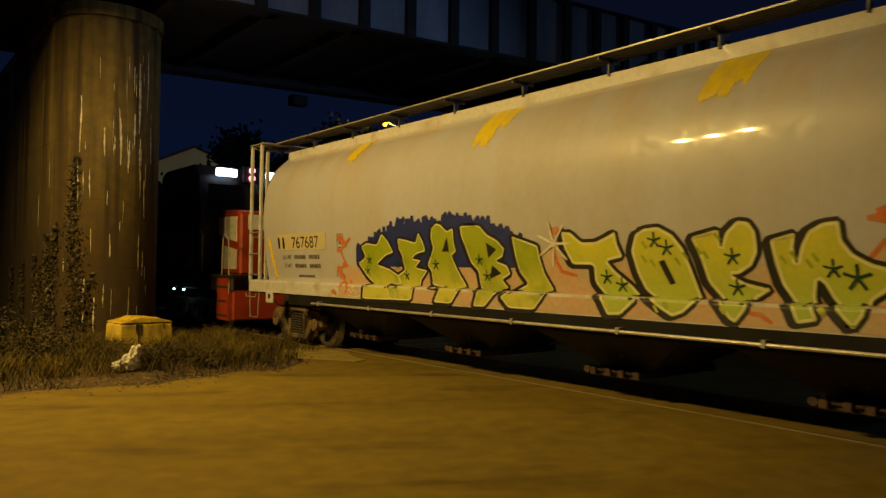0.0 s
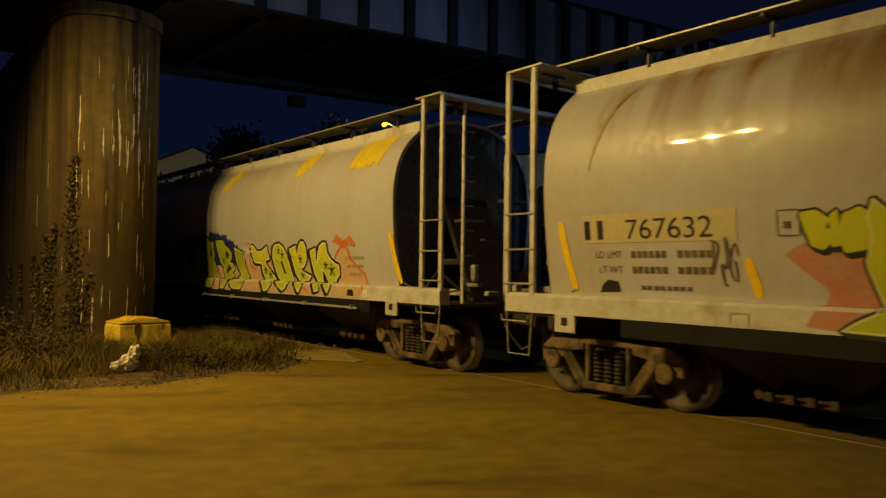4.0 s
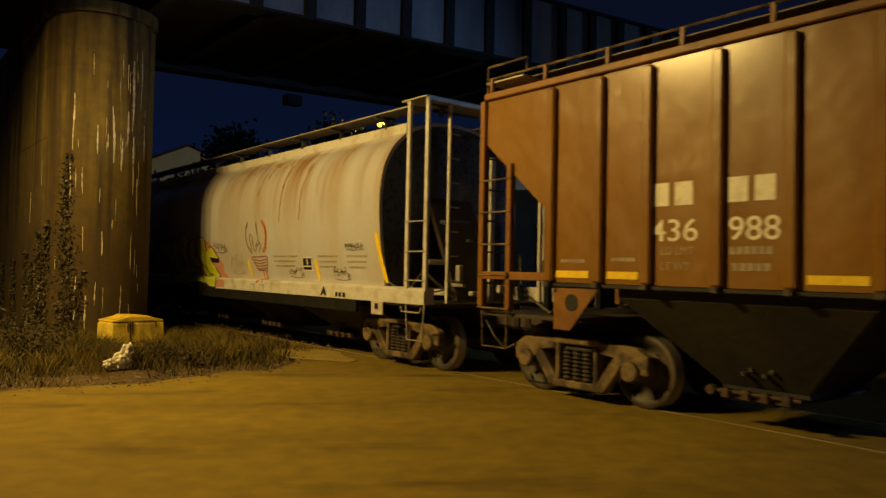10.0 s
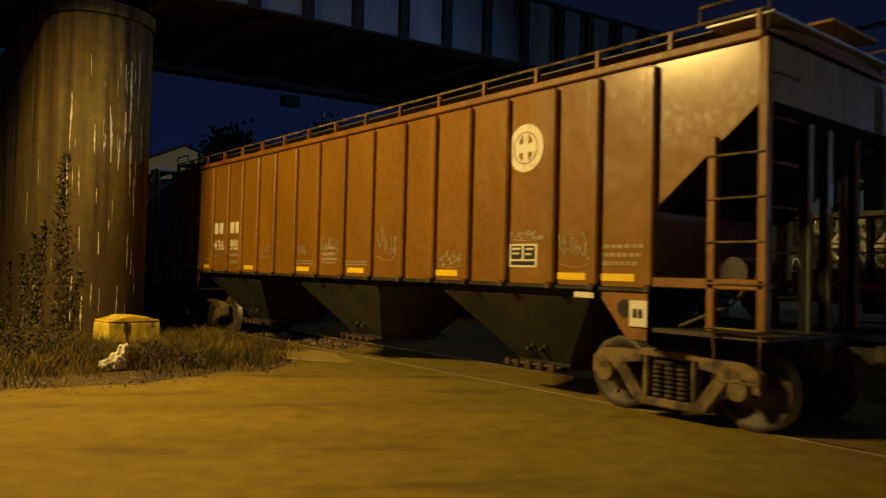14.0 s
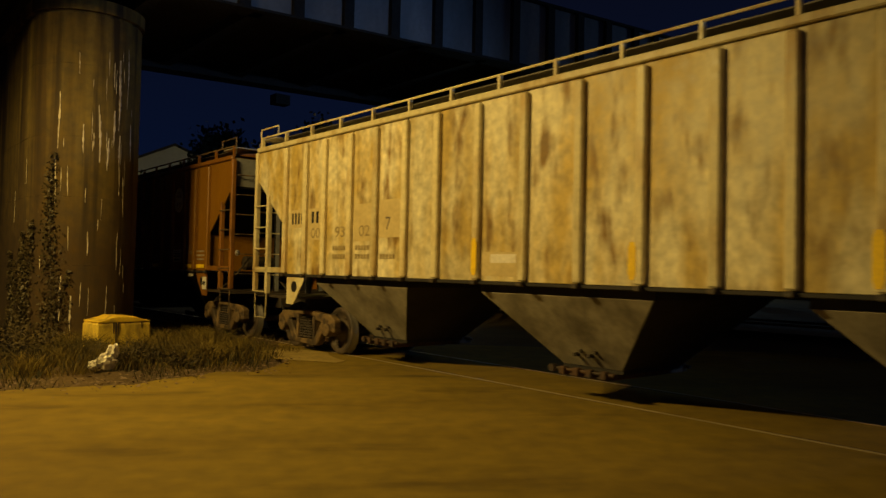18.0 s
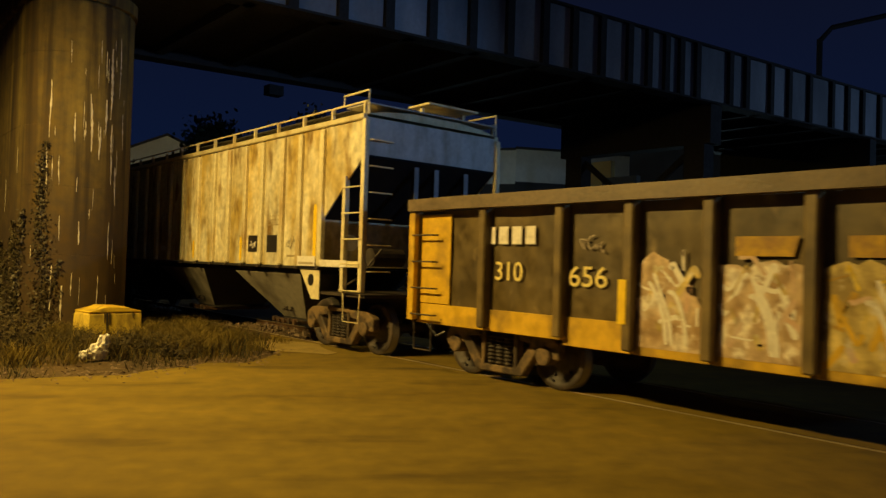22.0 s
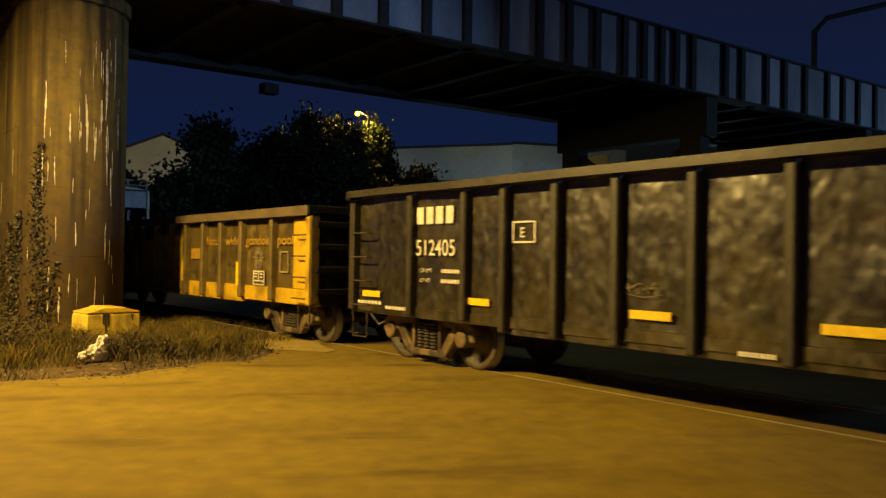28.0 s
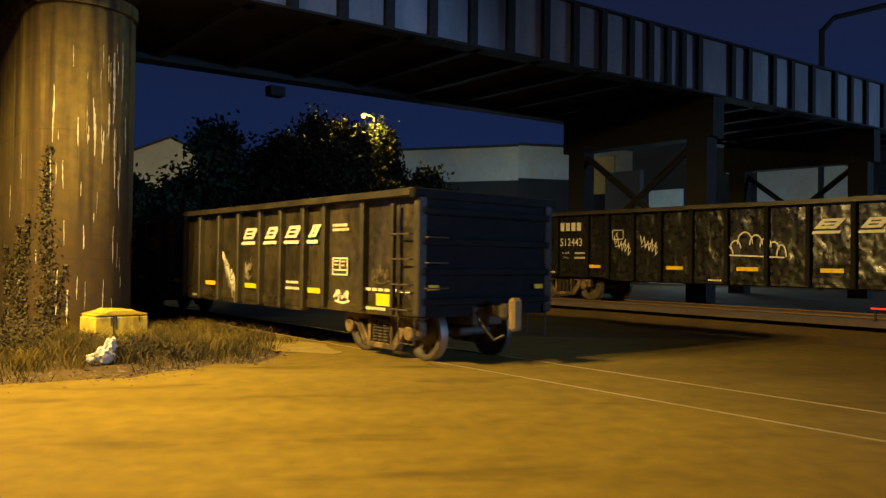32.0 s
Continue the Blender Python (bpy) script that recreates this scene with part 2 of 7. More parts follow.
RAILHEAD = material("worn_bright_railhead", (0.42, 0.34, 0.20), 0.5, 0.35, second=(0.25, 0.18, 0.09), scale=3, stretch=(0.3, 1, 1), fine=20, vary=0.15, bump=0.03)
# black of the gondola ends; also stands for shade at the hopper ends
END_BLACK = material("black_end_and_shade_paint", (0.009, 0.009, 0.010), 0.8, second=(0.016, 0.015, 0.014), mix=0.6, scale=3, fine=12, vary=0.25, bump=0.1, spec=0.12)
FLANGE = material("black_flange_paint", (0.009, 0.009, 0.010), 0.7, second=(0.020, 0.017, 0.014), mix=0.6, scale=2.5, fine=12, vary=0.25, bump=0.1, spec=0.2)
CHORD_DARK = material("worn_black_rim", (0.046, 0.036, 0.020), 0.45, second=(0.02, 0.016, 0.012), mix=0.9, scale=3, stretch=(0.5, 1, 1), fine=14, vary=0.3, bump=0.15)
END_GREY = material("grey_end_paint", (0.24, 0.25, 0.26), 0.55, second=(0.14, 0.13, 0.12), mix=0.8, scale=2.2, stretch=(1, 1.4, 0.4), edge=(0.45, 0.7), fine=12, vary=0.15, bump=0.06)
END_WHITE = material("dirty_white_end_paint", (0.50, 0.49, 0.45), 0.55, second=(0.28, 0.24, 0.17), mix=0.8, scale=2.2, stretch=(1, 1.4, 0.4), edge=(0.45, 0.7), fine=12, vary=0.15, bump=0.06)
RAIL = material("rusty_rail_steel", (0.15, 0.085, 0.045), 0.6, 0.3, second=(0.08, 0.05, 0.03), scale=4, fine=20, vary=0.2, bump=0.1)
TIE = material("old_timber", (0.07, 0.052, 0.036), 0.9, second=(0.03, 0.024, 0.018), scale=6, stretch=(4, 0.4, 1), fine=30, vary=0.3, bump=0.4)
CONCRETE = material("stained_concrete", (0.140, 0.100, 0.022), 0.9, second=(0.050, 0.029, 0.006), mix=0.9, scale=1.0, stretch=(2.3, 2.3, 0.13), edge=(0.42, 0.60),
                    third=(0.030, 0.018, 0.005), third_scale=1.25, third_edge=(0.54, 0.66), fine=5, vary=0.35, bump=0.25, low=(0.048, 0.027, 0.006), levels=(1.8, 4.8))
PALE_CONCRETE = material("pale_concrete", (0.33, 0.24, 0.06), 0.92, second=(0.20, 0.14, 0.02), scale=3, fine=14, vary=0.2, bump=0.25)
LIME = material("white_lime_streak", (0.56, 0.50, 0.36), 0.8, second=(0.26, 0.21, 0.12), mix=0.8, scale=9, stretch=(1, 1, 0.5), fine=30, vary=0.2, bump=0.2)
YELLOW_BLOCK = material("yellow_painted_concrete", (0.70, 0.48, 0.025), 0.75, second=(0.36, 0.25, 0.04), mix=0.9, scale=5, edge=(0.52, 0.66), fine=20, vary=0.15, bump=0.25)
BLOCK = material("grimy_yellow_concrete", (0.62, 0.45, 0.045), 0.85, second=(0.20, 0.135, 0.022), mix=0.9, scale=4, stretch=(1, 1, 0.4), edge=(0.48, 0.7), fine=20, vary=0.2, bump=0.3)
# near-black for deck, flanges and stiffeners; the webs are paler
BRIDGE = material("near_black_bridge_steel", (0.011, 0.0105, 0.011), 0.8, second=(0.009, 0.009, 0.009), scale=1.0, fine=10, vary=0.2, bump=0.1)
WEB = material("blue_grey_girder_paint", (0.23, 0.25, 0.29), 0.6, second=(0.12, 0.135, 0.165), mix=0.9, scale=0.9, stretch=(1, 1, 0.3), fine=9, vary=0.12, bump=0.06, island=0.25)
WALL_PALE = material("pale_render", (0.70, 0.72, 0.66), 0.85, second=(0.50, 0.50, 0.45), scale=0.3, fine=3, vary=0.08, bump=0.05)
TAN_WALL = material("tan_cladding", (0.36, 0.25, 0.08), 0.8, second=(0.26, 0.18, 0.06), scale=0.5, fine=3, vary=0.1, bump=0.05)
ROOF_DARK = material("dark_roofing", (0.05, 0.05, 0.055), 0.85, second=(0.03, 0.03, 0.03), scale=0.4, fine=4, vary=0.15)
LEAF = material("dark_leaves", (0.042, 0.052, 0.014), 0.7, second=(0.02, 0.028, 0.009), scale=0.8, fine=3, vary=0.35, bump=0)
WEED = material("dry_weeds", (0.165, 0.116, 0.013), 0.9, second=(0.038, 0.028, 0.006), mix=1.0, scale=0.9, fine=4, vary=0.4, bump=0)
BRUSH = material("dry_brush", (0.075, 0.052, 0.012), 0.85, second=(0.035, 0.026, 0.007), mix=1.0, scale=2.5, fine=5, vary=0.4, bump=0)
IVY = material("ivy_leaves", (0.065, 0.048, 0.014), 0.6, second=(0.02, 0.02, 0.007), scale=3, fine=6, vary=0.4, bump=0)
BARK = material("bark", (0.06, 0.045, 0.03), 0.9, second=(0.03, 0.025, 0.018), scale=4, stretch=(1, 1, 0.2), fine=20, vary=0.3, bump=0.4)
BAG = material("dirty_white_plastic", (0.74, 0.70, 0.58), 0.4, second=(0.50, 0.44, 0.30), scale=7, fine=20, vary=0.15, bump=0.15)
WHITE = material("worn_white_paint", (0.72, 0.68, 0.58), 0.5, second=(0.45, 0.40, 0.30), mix=0.6, scale=7, edge=(0.5, 0.7), fine=25, vary=0.12, bump=0)
DIM_WHITE = material("faded_white_paint", (0.33, 0.28, 0.21), 0.6, second=(0.2, 0.15, 0.1), mix=0.8, scale=8, fine=25, vary=0.25, bump=0)
BLACK = material("black_paint", (0.016, 0.014, 0.014), 0.45, fine=20, vary=0.15, bump=0)
YELLOW = material("reflective_yellow", (0.86, 0.60, 0.012), 0.4, second=(0.70, 0.45, 0.02), mix=0.6, scale=9, fine=25, vary=0.1, bump=0)
PATCH_YELLOW = material("overspray_yellow", (0.68, 0.52, 0.010), 0.45, second=(0.56, 0.43, 0.10), mix=0.9, scale=3.0, stretch=(2, 1, 0.5), edge=(0.45, 0.7), fine=14, vary=0.12, bump=0)
RUST_STAIN = material("rust_stain", (0.30, 0.175, 0.055), 0.5, second=(0.46, 0.38, 0.26), mix=0.95, scale=5, stretch=(1.5, 1, 0.3), edge=(0.40, 0.62), fine=16, vary=0.15, bump=0)
LIME_GREEN = material("lime_green_spray", (0.32, 0.38, 0.012), 0.45, second=(0.21, 0.29, 0.010), mix=0.6, scale=2.6, edge=(0.45, 0.62), fine=18, vary=0.08, bump=0, low=(0.55, 0.53, 0.08), levels=(1.35, 1.80))
PALE_GREEN = material("pale_yellow_green_spray", (0.62, 0.58, 0.03), 0.45, second=(0.46, 0.49, 0.05), mix=0.6, scale=2.4, fine=18, vary=0.08, bump=0, low=(0.40, 0.52, 0.08), levels=(1.3, 2.0))
DARK_TEAL = material("dark_green_spray", (0.005, 0.045, 0.025), 0.45, fine=18, vary=0.1, bump=0)
NAVY = material("navy_spray", (0.016, 0.026, 0.17), 0.5, fine=18, vary=0.2, bump=0)
ORANGE = material("orange_red_spray", (0.55, 0.14, 0.02), 0.5, second=(0.5, 0.25, 0.1), mix=0.7, scale=6, fine=18, vary=0.15, bump=0)
PINK = material("salmon_pink_spray", (0.50, 0.21, 0.14), 0.5, second=(0.46, 0.27, 0.19), mix=0.8, scale=4, fine=18, vary=0.12, bump=0)
PEACH = material("peach_spray", (0.55, 0.36, 0.22), 0.5, second=(0.5, 0.42, 0.3), mix=0.8, scale=4, fine=18, vary=0.12, bump=0)
MAROON = material("faded_maroon_spray", (0.24, 0.10, 0.06), 0.5, second=(0.35, 0.22, 0.14), mix=0.8, scale=6, fine=18, vary=0.2, bump=0)
FAINT = material("faint_stencil_print", (0.26, 0.20, 0.09), 0.5, second=(0.4, 0.33, 0.18), mix=0.7, scale=12, fine=25, vary=0.2, bump=0)
TAG = material("thin_black_spray", (0.09, 0.07, 0.055), 0.5, second=(0.2, 0.17, 0.13), mix=0.6, scale=9, fine=25, vary=0.2, bump=0)
LOCO_RED = material("red_engine_paint", (0.34, 0.045, 0.015), 0.4, second=(0.22, 0.03, 0.012), mix=0.8, scale=1.5, fine=14, vary=0.12, bump=0.04)
LOCO_DARK = material("black_engine_paint", (0.022, 0.016, 0.015), 0.5, second=(0.04, 0.028, 0.022), scale=2, fine=14, vary=0.2, bump=0.05)
BOARD_GLOW = material("lit_number_board", (0.62, 0.80, 1.0), 0.3, emit=5.0)
MARKER_GLOW = material("pink_marker_light", (1.0, 0.30, 0.32), 0.3, emit=4.0)
TEAL_GLOW = material("truck_light_glass", (0.45, 1.0, 0.95), 0.3, emit=9.0)
LAMP_GLOW = material("lit_lamp_glass", (1.0, 0.62, 0.03), 0.3, emit=1.1)
RED_GLOW = material("red_streak_glow", (1.0, 0.02, 0.02), 0.3, emit=0.45)
GLASS = material("dark_glass", (0.012, 0.014, 0.018), 0.08, fine=2, vary=0.05, bump=0)

# ---- mesh helpers ----


def part(name, bm, mat, parent=None, label="", smooth=False):
    """Links a bmesh as one mesh object under a thing or under a part."""
    me = bpy.data.meshes.new(name)
    bmesh.ops.recalc_face_normals(bm, faces=bm.faces[:])
    bm.to_mesh(me)
    bm.free()
    me.materials.append(mat)
    if smooth:
        me.polygons.foreach_set("use_smooth", [True] * len(me.polygons))
    ob = new(name, me)
    if parent:
        ob.parent = parent
    return tagged(ob, label)


def again(ob, x=0.0, y=0.0, z=0.0, rz=0.0):
    """One more part on the same mesh, beside its first."""
    c = ob.copy()
    scene.collection.objects.link(c)
    c.matrix_basis = pose(x, y, z, 0, 0, rz) @ ob.matrix_basis
    return c


def box(x0, x1, y0, y1, z0, z1, bevel=0.0, bm=None):
    own = bmesh.new()
    vs = [own.verts.new((x, y, z)) for x in (x0, x1) for y in (y0, y1) for z in (z0, z1)]
    for f in ((0, 1, 3, 2), (4, 6, 7, 5), (0, 4, 5, 1), (2, 3, 7, 6), (0, 2, 6, 4), (1, 5, 7, 3)):
        own.faces.new([vs[i] for i in f])
    if bevel:
        bmesh.ops.bevel(own, geom=own.edges[:], offset=bevel, segments=1, affect="EDGES")
    return own if bm is None else merge(bm, own)


def merge(bm, other):
    table = {v: bm.verts.new(v.co) for v in other.verts}
    for f in other.faces:
        bm.faces.new([table[v] for v in f.verts])
    other.free()
    return bm


def prism(points, y0, y1, bm=None, bevel=0.0):
    """A polygon in x and z, drawn out along y."""
    own = bmesh.new()
    a = [own.verts.new((x, y0, z)) for x, z in points]
    b = [own.verts.new((x, y1, z)) for x, z in points]
    own.faces.new(a)
    own.faces.new(b[::-1])
    for i in range(len(a)):
        j = (i + 1) % len(a)
        own.faces.new((a[j], a[i], b[i], b[j]))
    if bevel:
        bmesh.ops.bevel(own, geom=own.edges[:], offset=bevel, segments=1, affect="EDGES")
    return own if bm is None else merge(bm, own)


def tube(points, r, seg=8, bm=None, closed=False):
    """A round bar through points."""
    own = bmesh.new()
    pts = [Vector(p) for p in points]
    rings = []
    for i, p in enumerate(pts):
        d = (pts[min(i + 1, len(pts) - 1)] - pts[max(i - 1, 0)]).normalized()
        side = d.cross(Vector((0, 0, 1)))
        if side.length < 0.05:
            side = d.cross(Vector((0, 1, 0)))
        side.normalize()
        up = side.cross(d)
        rings.append([own.verts.new(p + r * (math.cos(k * math.tau / seg) * side + math.sin(k * math.tau / seg) * up)) for k in range(seg)])
    for a, b in zip(rings, rings[1:]):
        for k in range(seg):
            own.faces.new((a[k], a[(k + 1) % seg], b[(k + 1) % seg], b[k]))
    own.faces.new(rings[0][::-1])
    own.faces.new(rings[-1])
    return own if bm is None else merge(bm, own)


def lathe(profile, seg=32, bm=None):
    """Radius and y pairs turned round the y axis."""
    own = bmesh.new()
    rings = [[own.verts.new((r * math.cos(k * math.tau / seg), y, r * math.sin(k * math.tau / seg))) for k in range(seg)] for r, y in profile]
    for a, b in zip(rings, rings[1:]):
        for k in range(seg):
            own.faces.new((a[k], a[(k + 1) % seg], b[(k + 1) % seg], b[k]))
    own.faces.new(rings[0][::-1])
    own.faces.new(rings[-1])
    return own if bm is None else merge(bm, own)


def turned(profile, seg=32, bm=None):
    """Radius and z pairs turned round the z axis."""
    own = bmesh.new()
    rings = [[own.verts.new((r * math.cos(k * math.tau / seg), r * math.sin(k * math.tau / seg), z)) for k in range(seg)] for r, z in profile]
    for a, b in zip(rings, rings[1:]):
        for k in range(seg):
            own.faces.new((a[k], a[(k + 1) % seg], b[(k + 1) % seg], b[k]))
    own.faces.new(rings[0][::-1])
    own.faces.new(rings[-1])
    return own if bm is None else merge(bm, own)


def thing(name, label, category, group="", where=None):
    ob = tagged(new(name), label, category, group)
    if where:
        ob.matrix_world = pose(*where)
    return ob


# ---- the ground, one sheet to the horizon ----
TRACK, FAR_TRACK = 8.70, 20.10


def ground_z(x, y):
    """Level at the crossing, a low ballast shoulder up to the second track."""
    t = min(1.0, max(0.0, (y - 17.0) / 1.5))
    return 0.42 * t * t * (3 - 2 * t)


def sheet(name, xs, ys, height, mat, label):
    bm = bmesh.new()
    grid = [[bm.verts.new((x, y, height(x, y))) for y in ys] for x in xs]
    for i in range(len(xs) - 1):
        for j in range(len(ys) - 1):
            bm.faces.new((grid[i][j], grid[i + 1][j], grid[i + 1][j + 1], grid[i][j + 1]))
    ob = part(name, bm, mat, None, label, True)
    tagged(ob, kind="structure")
    return ob


def spaced(lo, hi, n):
    return [lo + (hi - lo) * i / n for i in range(n + 1)]


def road_edge(y):
    """Where the road ends and the weeds begin, in x."""
    return -11.0 - 0.035 * max(0, y - 1.5) ** 1.6 - 1.15 * max(0, y - 5.6) ** 1.3 + 0.18 * math.sin(y * 2.3) + 0.1 * math.sin(y * 5.9 + 1)


GX = [-1500, -400, -150, -80, -50] + spaced(-36, 20, 112) + [40, 80, 200, 600, 1500]
GY = [-1500, -300, -80, -30] + spaced(-14, 26, 100) + [34, 50, 80, 150, 400, 1500]
sheet("ground", GX, GY, lambda x, y: ground_z(x, y) - 0.03 + (0.05 * noise.noise((x * 0.6, y * 0.6, 0)) if x < -11.5 else 0.0) - (0.10 if 7.4 < y < 10.0 and x < -13.6 else 0), DIRT, "brown dirt ground with sparse weeds beside the road")

# the paved crossing: worn slab laid over the dirt, open round the rails
bm = bmesh.new()
for y0, y1, n in ((-14, 7.906, 44), (7.998, 9.408, 5), (9.497, 16.6, 16)):
    rows = []
    for y in spaced(y0, y1, n):
        left = road_edge(y) if y < 7.95 else -13.6
        if y > 10.6:
            left = -13.6 + (y - 10.6) * 0.9
        z = ground_z(0, y)
        rows.append([bm.verts.new((left + (24 - left) * i / 30, y, z + 0.012 * noise.noise((i * 0.5, y * 0.4, 3)) - (0.012 if i == 0 else 0))) for i in range(31)])
    for a, b in zip(rows, rows[1:]):
        for i in range(30):
            bm.faces.new((a[i], a[i + 1], b[i + 1], b[i]))
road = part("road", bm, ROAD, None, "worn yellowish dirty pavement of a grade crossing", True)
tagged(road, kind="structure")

# pale broken patch of old concrete at the corner of the pavement
bm = bmesh.new()
ring = [bm.verts.new((-12.9 + 1.25 * math.cos(a) * (1 + 0.22 * math.sin(3 * a + 1)), 7.05 + 0.62 * math.sin(a) * (1 + 0.2 * math.sin(5 * a)), 0.008)) for a in spaced(0, math.tau * 15 / 16, 15)]
bm.faces.new(ring)
bmesh.ops.extrude_face_region(bm, geom=bm.faces[:])
bmesh.ops.translate(bm, verts=bm.verts[16:] if len(bm.verts) > 16 else [], vec=(0, 0, 0.006))
tagged(part("concrete_patch", bm, PALE_CONCRETE, None, "pale broken concrete patch at the pavement edge"), category="pavement", kind="structure")

# ---- tracks ----


def track(y, z, x0, x1, label):
    base = thing("railway_track", label, "railway track", "railway tracks")
    for side in (-1, 1):
        c = y + side * 0.755
        bm = bmesh.new()
        head = [(-0.036, 0.0), (-0.036, -0.035), (-0.01, -0.05), (-0.01, -0.14), (-0.07, -0.16), (-0.07, -0.175), (0.07, -0.175), (0.07, -0.16), (0.01, -0.14), (0.01, -0.05), (0.036, -0.035), (0.036, 0.0)]
        a = [bm.verts.new((x0, c + p, z + q)) for p, q in head]
        b = [bm.verts.new((x1, c + p, z + q)) for p, q in head]
        for i in range(12):
            bm.faces.new((a[i], a[(i + 1) % 12], b[(i + 1) % 12], b[i]))
        rail = part("rail", bm, RAIL, base, "rusty steel rail")
        part("railhead", box(x0, x1, c - 0.030, c + 0.030, z - 0.002, z + 0.004), RAILHEAD if z < 0.1 else RAIL, base, "polished running surface")
    tie = part("sleeper", box(-0.11, 0.11, -1.3, 1.3, -0.36, -0.178, 0.01), TIE, base)
    tie.location = (x0 + 0.3, y, z)
    n = 0
    x = x0 + 0.85
    while x < x1 and n < 150:
        c = again(tie, x - x0 - 0.3)
        x += 0.55
        n += 1
    return base


near = track(TRACK, 0.0, -60, 30, "rusty rails of the near track sunk in the crossing")
far = track(FAR_TRACK, 0.48, -60, 22, "rusty rails of the second track on raised ballast")
bm = bmesh.new()
rnd = random.Random(4)
pts = [(-60, 17.6, 0.36), (-60, 18.5, 0.43), (-60, 21.7, 0.43), (-60, 22.6, 0.36)]
a = [bm.verts.new(p) for p in pts]
b = [bm.verts.new((22, p[1], p[2])) for p in pts]
for i in range(3):
    bm.faces.new((a[i], a[i + 1], b[i + 1], b[i]))
tagged(part("ballast_bed", bm, BALLAST, None, "brown stone ballast under the second track"), category="ballast", kind="structure")
# dark ballast of the near track past the crossing
bm = bmesh.new()
for _ in range(5200):
    x, y = rnd.uniform(-40, -13.7), rnd.uniform(7.2, 10.3)
    r = rnd.uniform(0.025, 0.06)
    c = Vector((x, y, -0.13 + rnd.uniform(0, 0.05)))
    vs = [bm.verts.new(c + Vector((rnd.uniform(-r, r), rnd.uniform(-r, r), rnd.uniform(-r, r) * 0.7)) + Vector(d) * r) for d in ((1, 0, 0), (-0.5, 0.9, 0), (-0.5, -0.9, 0), (0, 0, 1))]
    for f in ((0, 1, 3), (1, 2, 3), (2, 0, 3)):
        bm.faces.new([vs[i] for i in f])
tagged(part("ballast", bm, BALLAST, None, "loose dark ballast stones along the near track"), category="ballast", kind="stuff")

# ---- viaduct: round concrete column, plate girders, steel bents ----
NOSE = (-17.97, 4.44)
NR = 1.12
WALL_END = -31.0


def on_pier(degrees, z, off):
    """A point of the pier's face: turns round the nose, then runs on along the flat side."""
    a = radians(degrees)
    if degrees < -90:
        return Vector((NOSE[0] + a * NR + NR * math.pi / 2, NOSE[1] - NR - off, z))
    return Vector((NOSE[0] + (NR + off) * math.cos(a), NOSE[1] + (NR + off) * math.sin(a), z))


def pier_ring(grow):
    half = [(NOSE[0] + (NR + grow) * math.cos(radians(a)), NOSE[1] + (NR + grow) * math.sin(radians(a))) for a in spaced(-90, 90, 40)]
    side = [(x, NOSE[1] - NR - grow) for x in spaced(WALL_END, NOSE[0] - 0.4, 12)]
    back = [(x, NOSE[1] + NR + grow) for x in spaced(NOSE[0] - 0.4, WALL_END, 12)]
    return side + half + back


def pier_course(levels):
    """The pier's rounded outline stacked at levels of (set back, height)."""
    bm = bmesh.new()
    rings = [[bm.verts.new((x, y, z)) for x, y in pier_ring(-d)] for d, z in levels]
    for a, b in zip(rings, rings[1:]):
        for i in range(len(a)):
            j = (i + 1) % len(a)
            bm.faces.new((a[i], a[j], b[j], b[i]))
    bm.faces.new(rings[0][::-1])
    bm.faces.new(rings[-1])
    return bm


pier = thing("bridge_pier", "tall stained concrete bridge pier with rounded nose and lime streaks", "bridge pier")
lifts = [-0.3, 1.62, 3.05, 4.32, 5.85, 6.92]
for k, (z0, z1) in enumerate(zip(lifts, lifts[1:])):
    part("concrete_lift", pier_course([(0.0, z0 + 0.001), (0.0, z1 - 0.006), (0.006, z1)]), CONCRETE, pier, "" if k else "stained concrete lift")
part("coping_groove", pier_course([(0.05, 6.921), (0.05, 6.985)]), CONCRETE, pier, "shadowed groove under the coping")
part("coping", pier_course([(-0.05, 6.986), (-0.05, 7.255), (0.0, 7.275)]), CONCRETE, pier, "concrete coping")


def streak(angle, z0, z1, w, seed):
    r = random.Random(seed)
    bm = bmesh.new()
    n = max(6, int((z1 - z0) / 0.05))
    last = None
    for i in range(n + 1):
        z = z1 - (z1 - z0) * i / n
        half = math.degrees(w / NR) * 0.62 * (0.25 + 0.75 * math.sin(math.pi * (0.12 + 0.86 * i / n))) * r.uniform(0.35, 1.35)
        mid = angle + 0.5 * math.sin(z * 4 + seed) + r.uniform(-0.2, 0.2)
        row = [bm.verts.new(on_pier(mid + k * half, z, 0.003 + (0.005 if k == 0 else 0))) for k in (-1, 0, 1)]
        if last:
            bm.faces.new((last[0], last[1], row[1], row[0]))
            bm.faces.new((last[1], last[2], row[2], row[1]))
        last = row
    return part("lime_streak", bm, LIME, pier, "white lime streak", True)


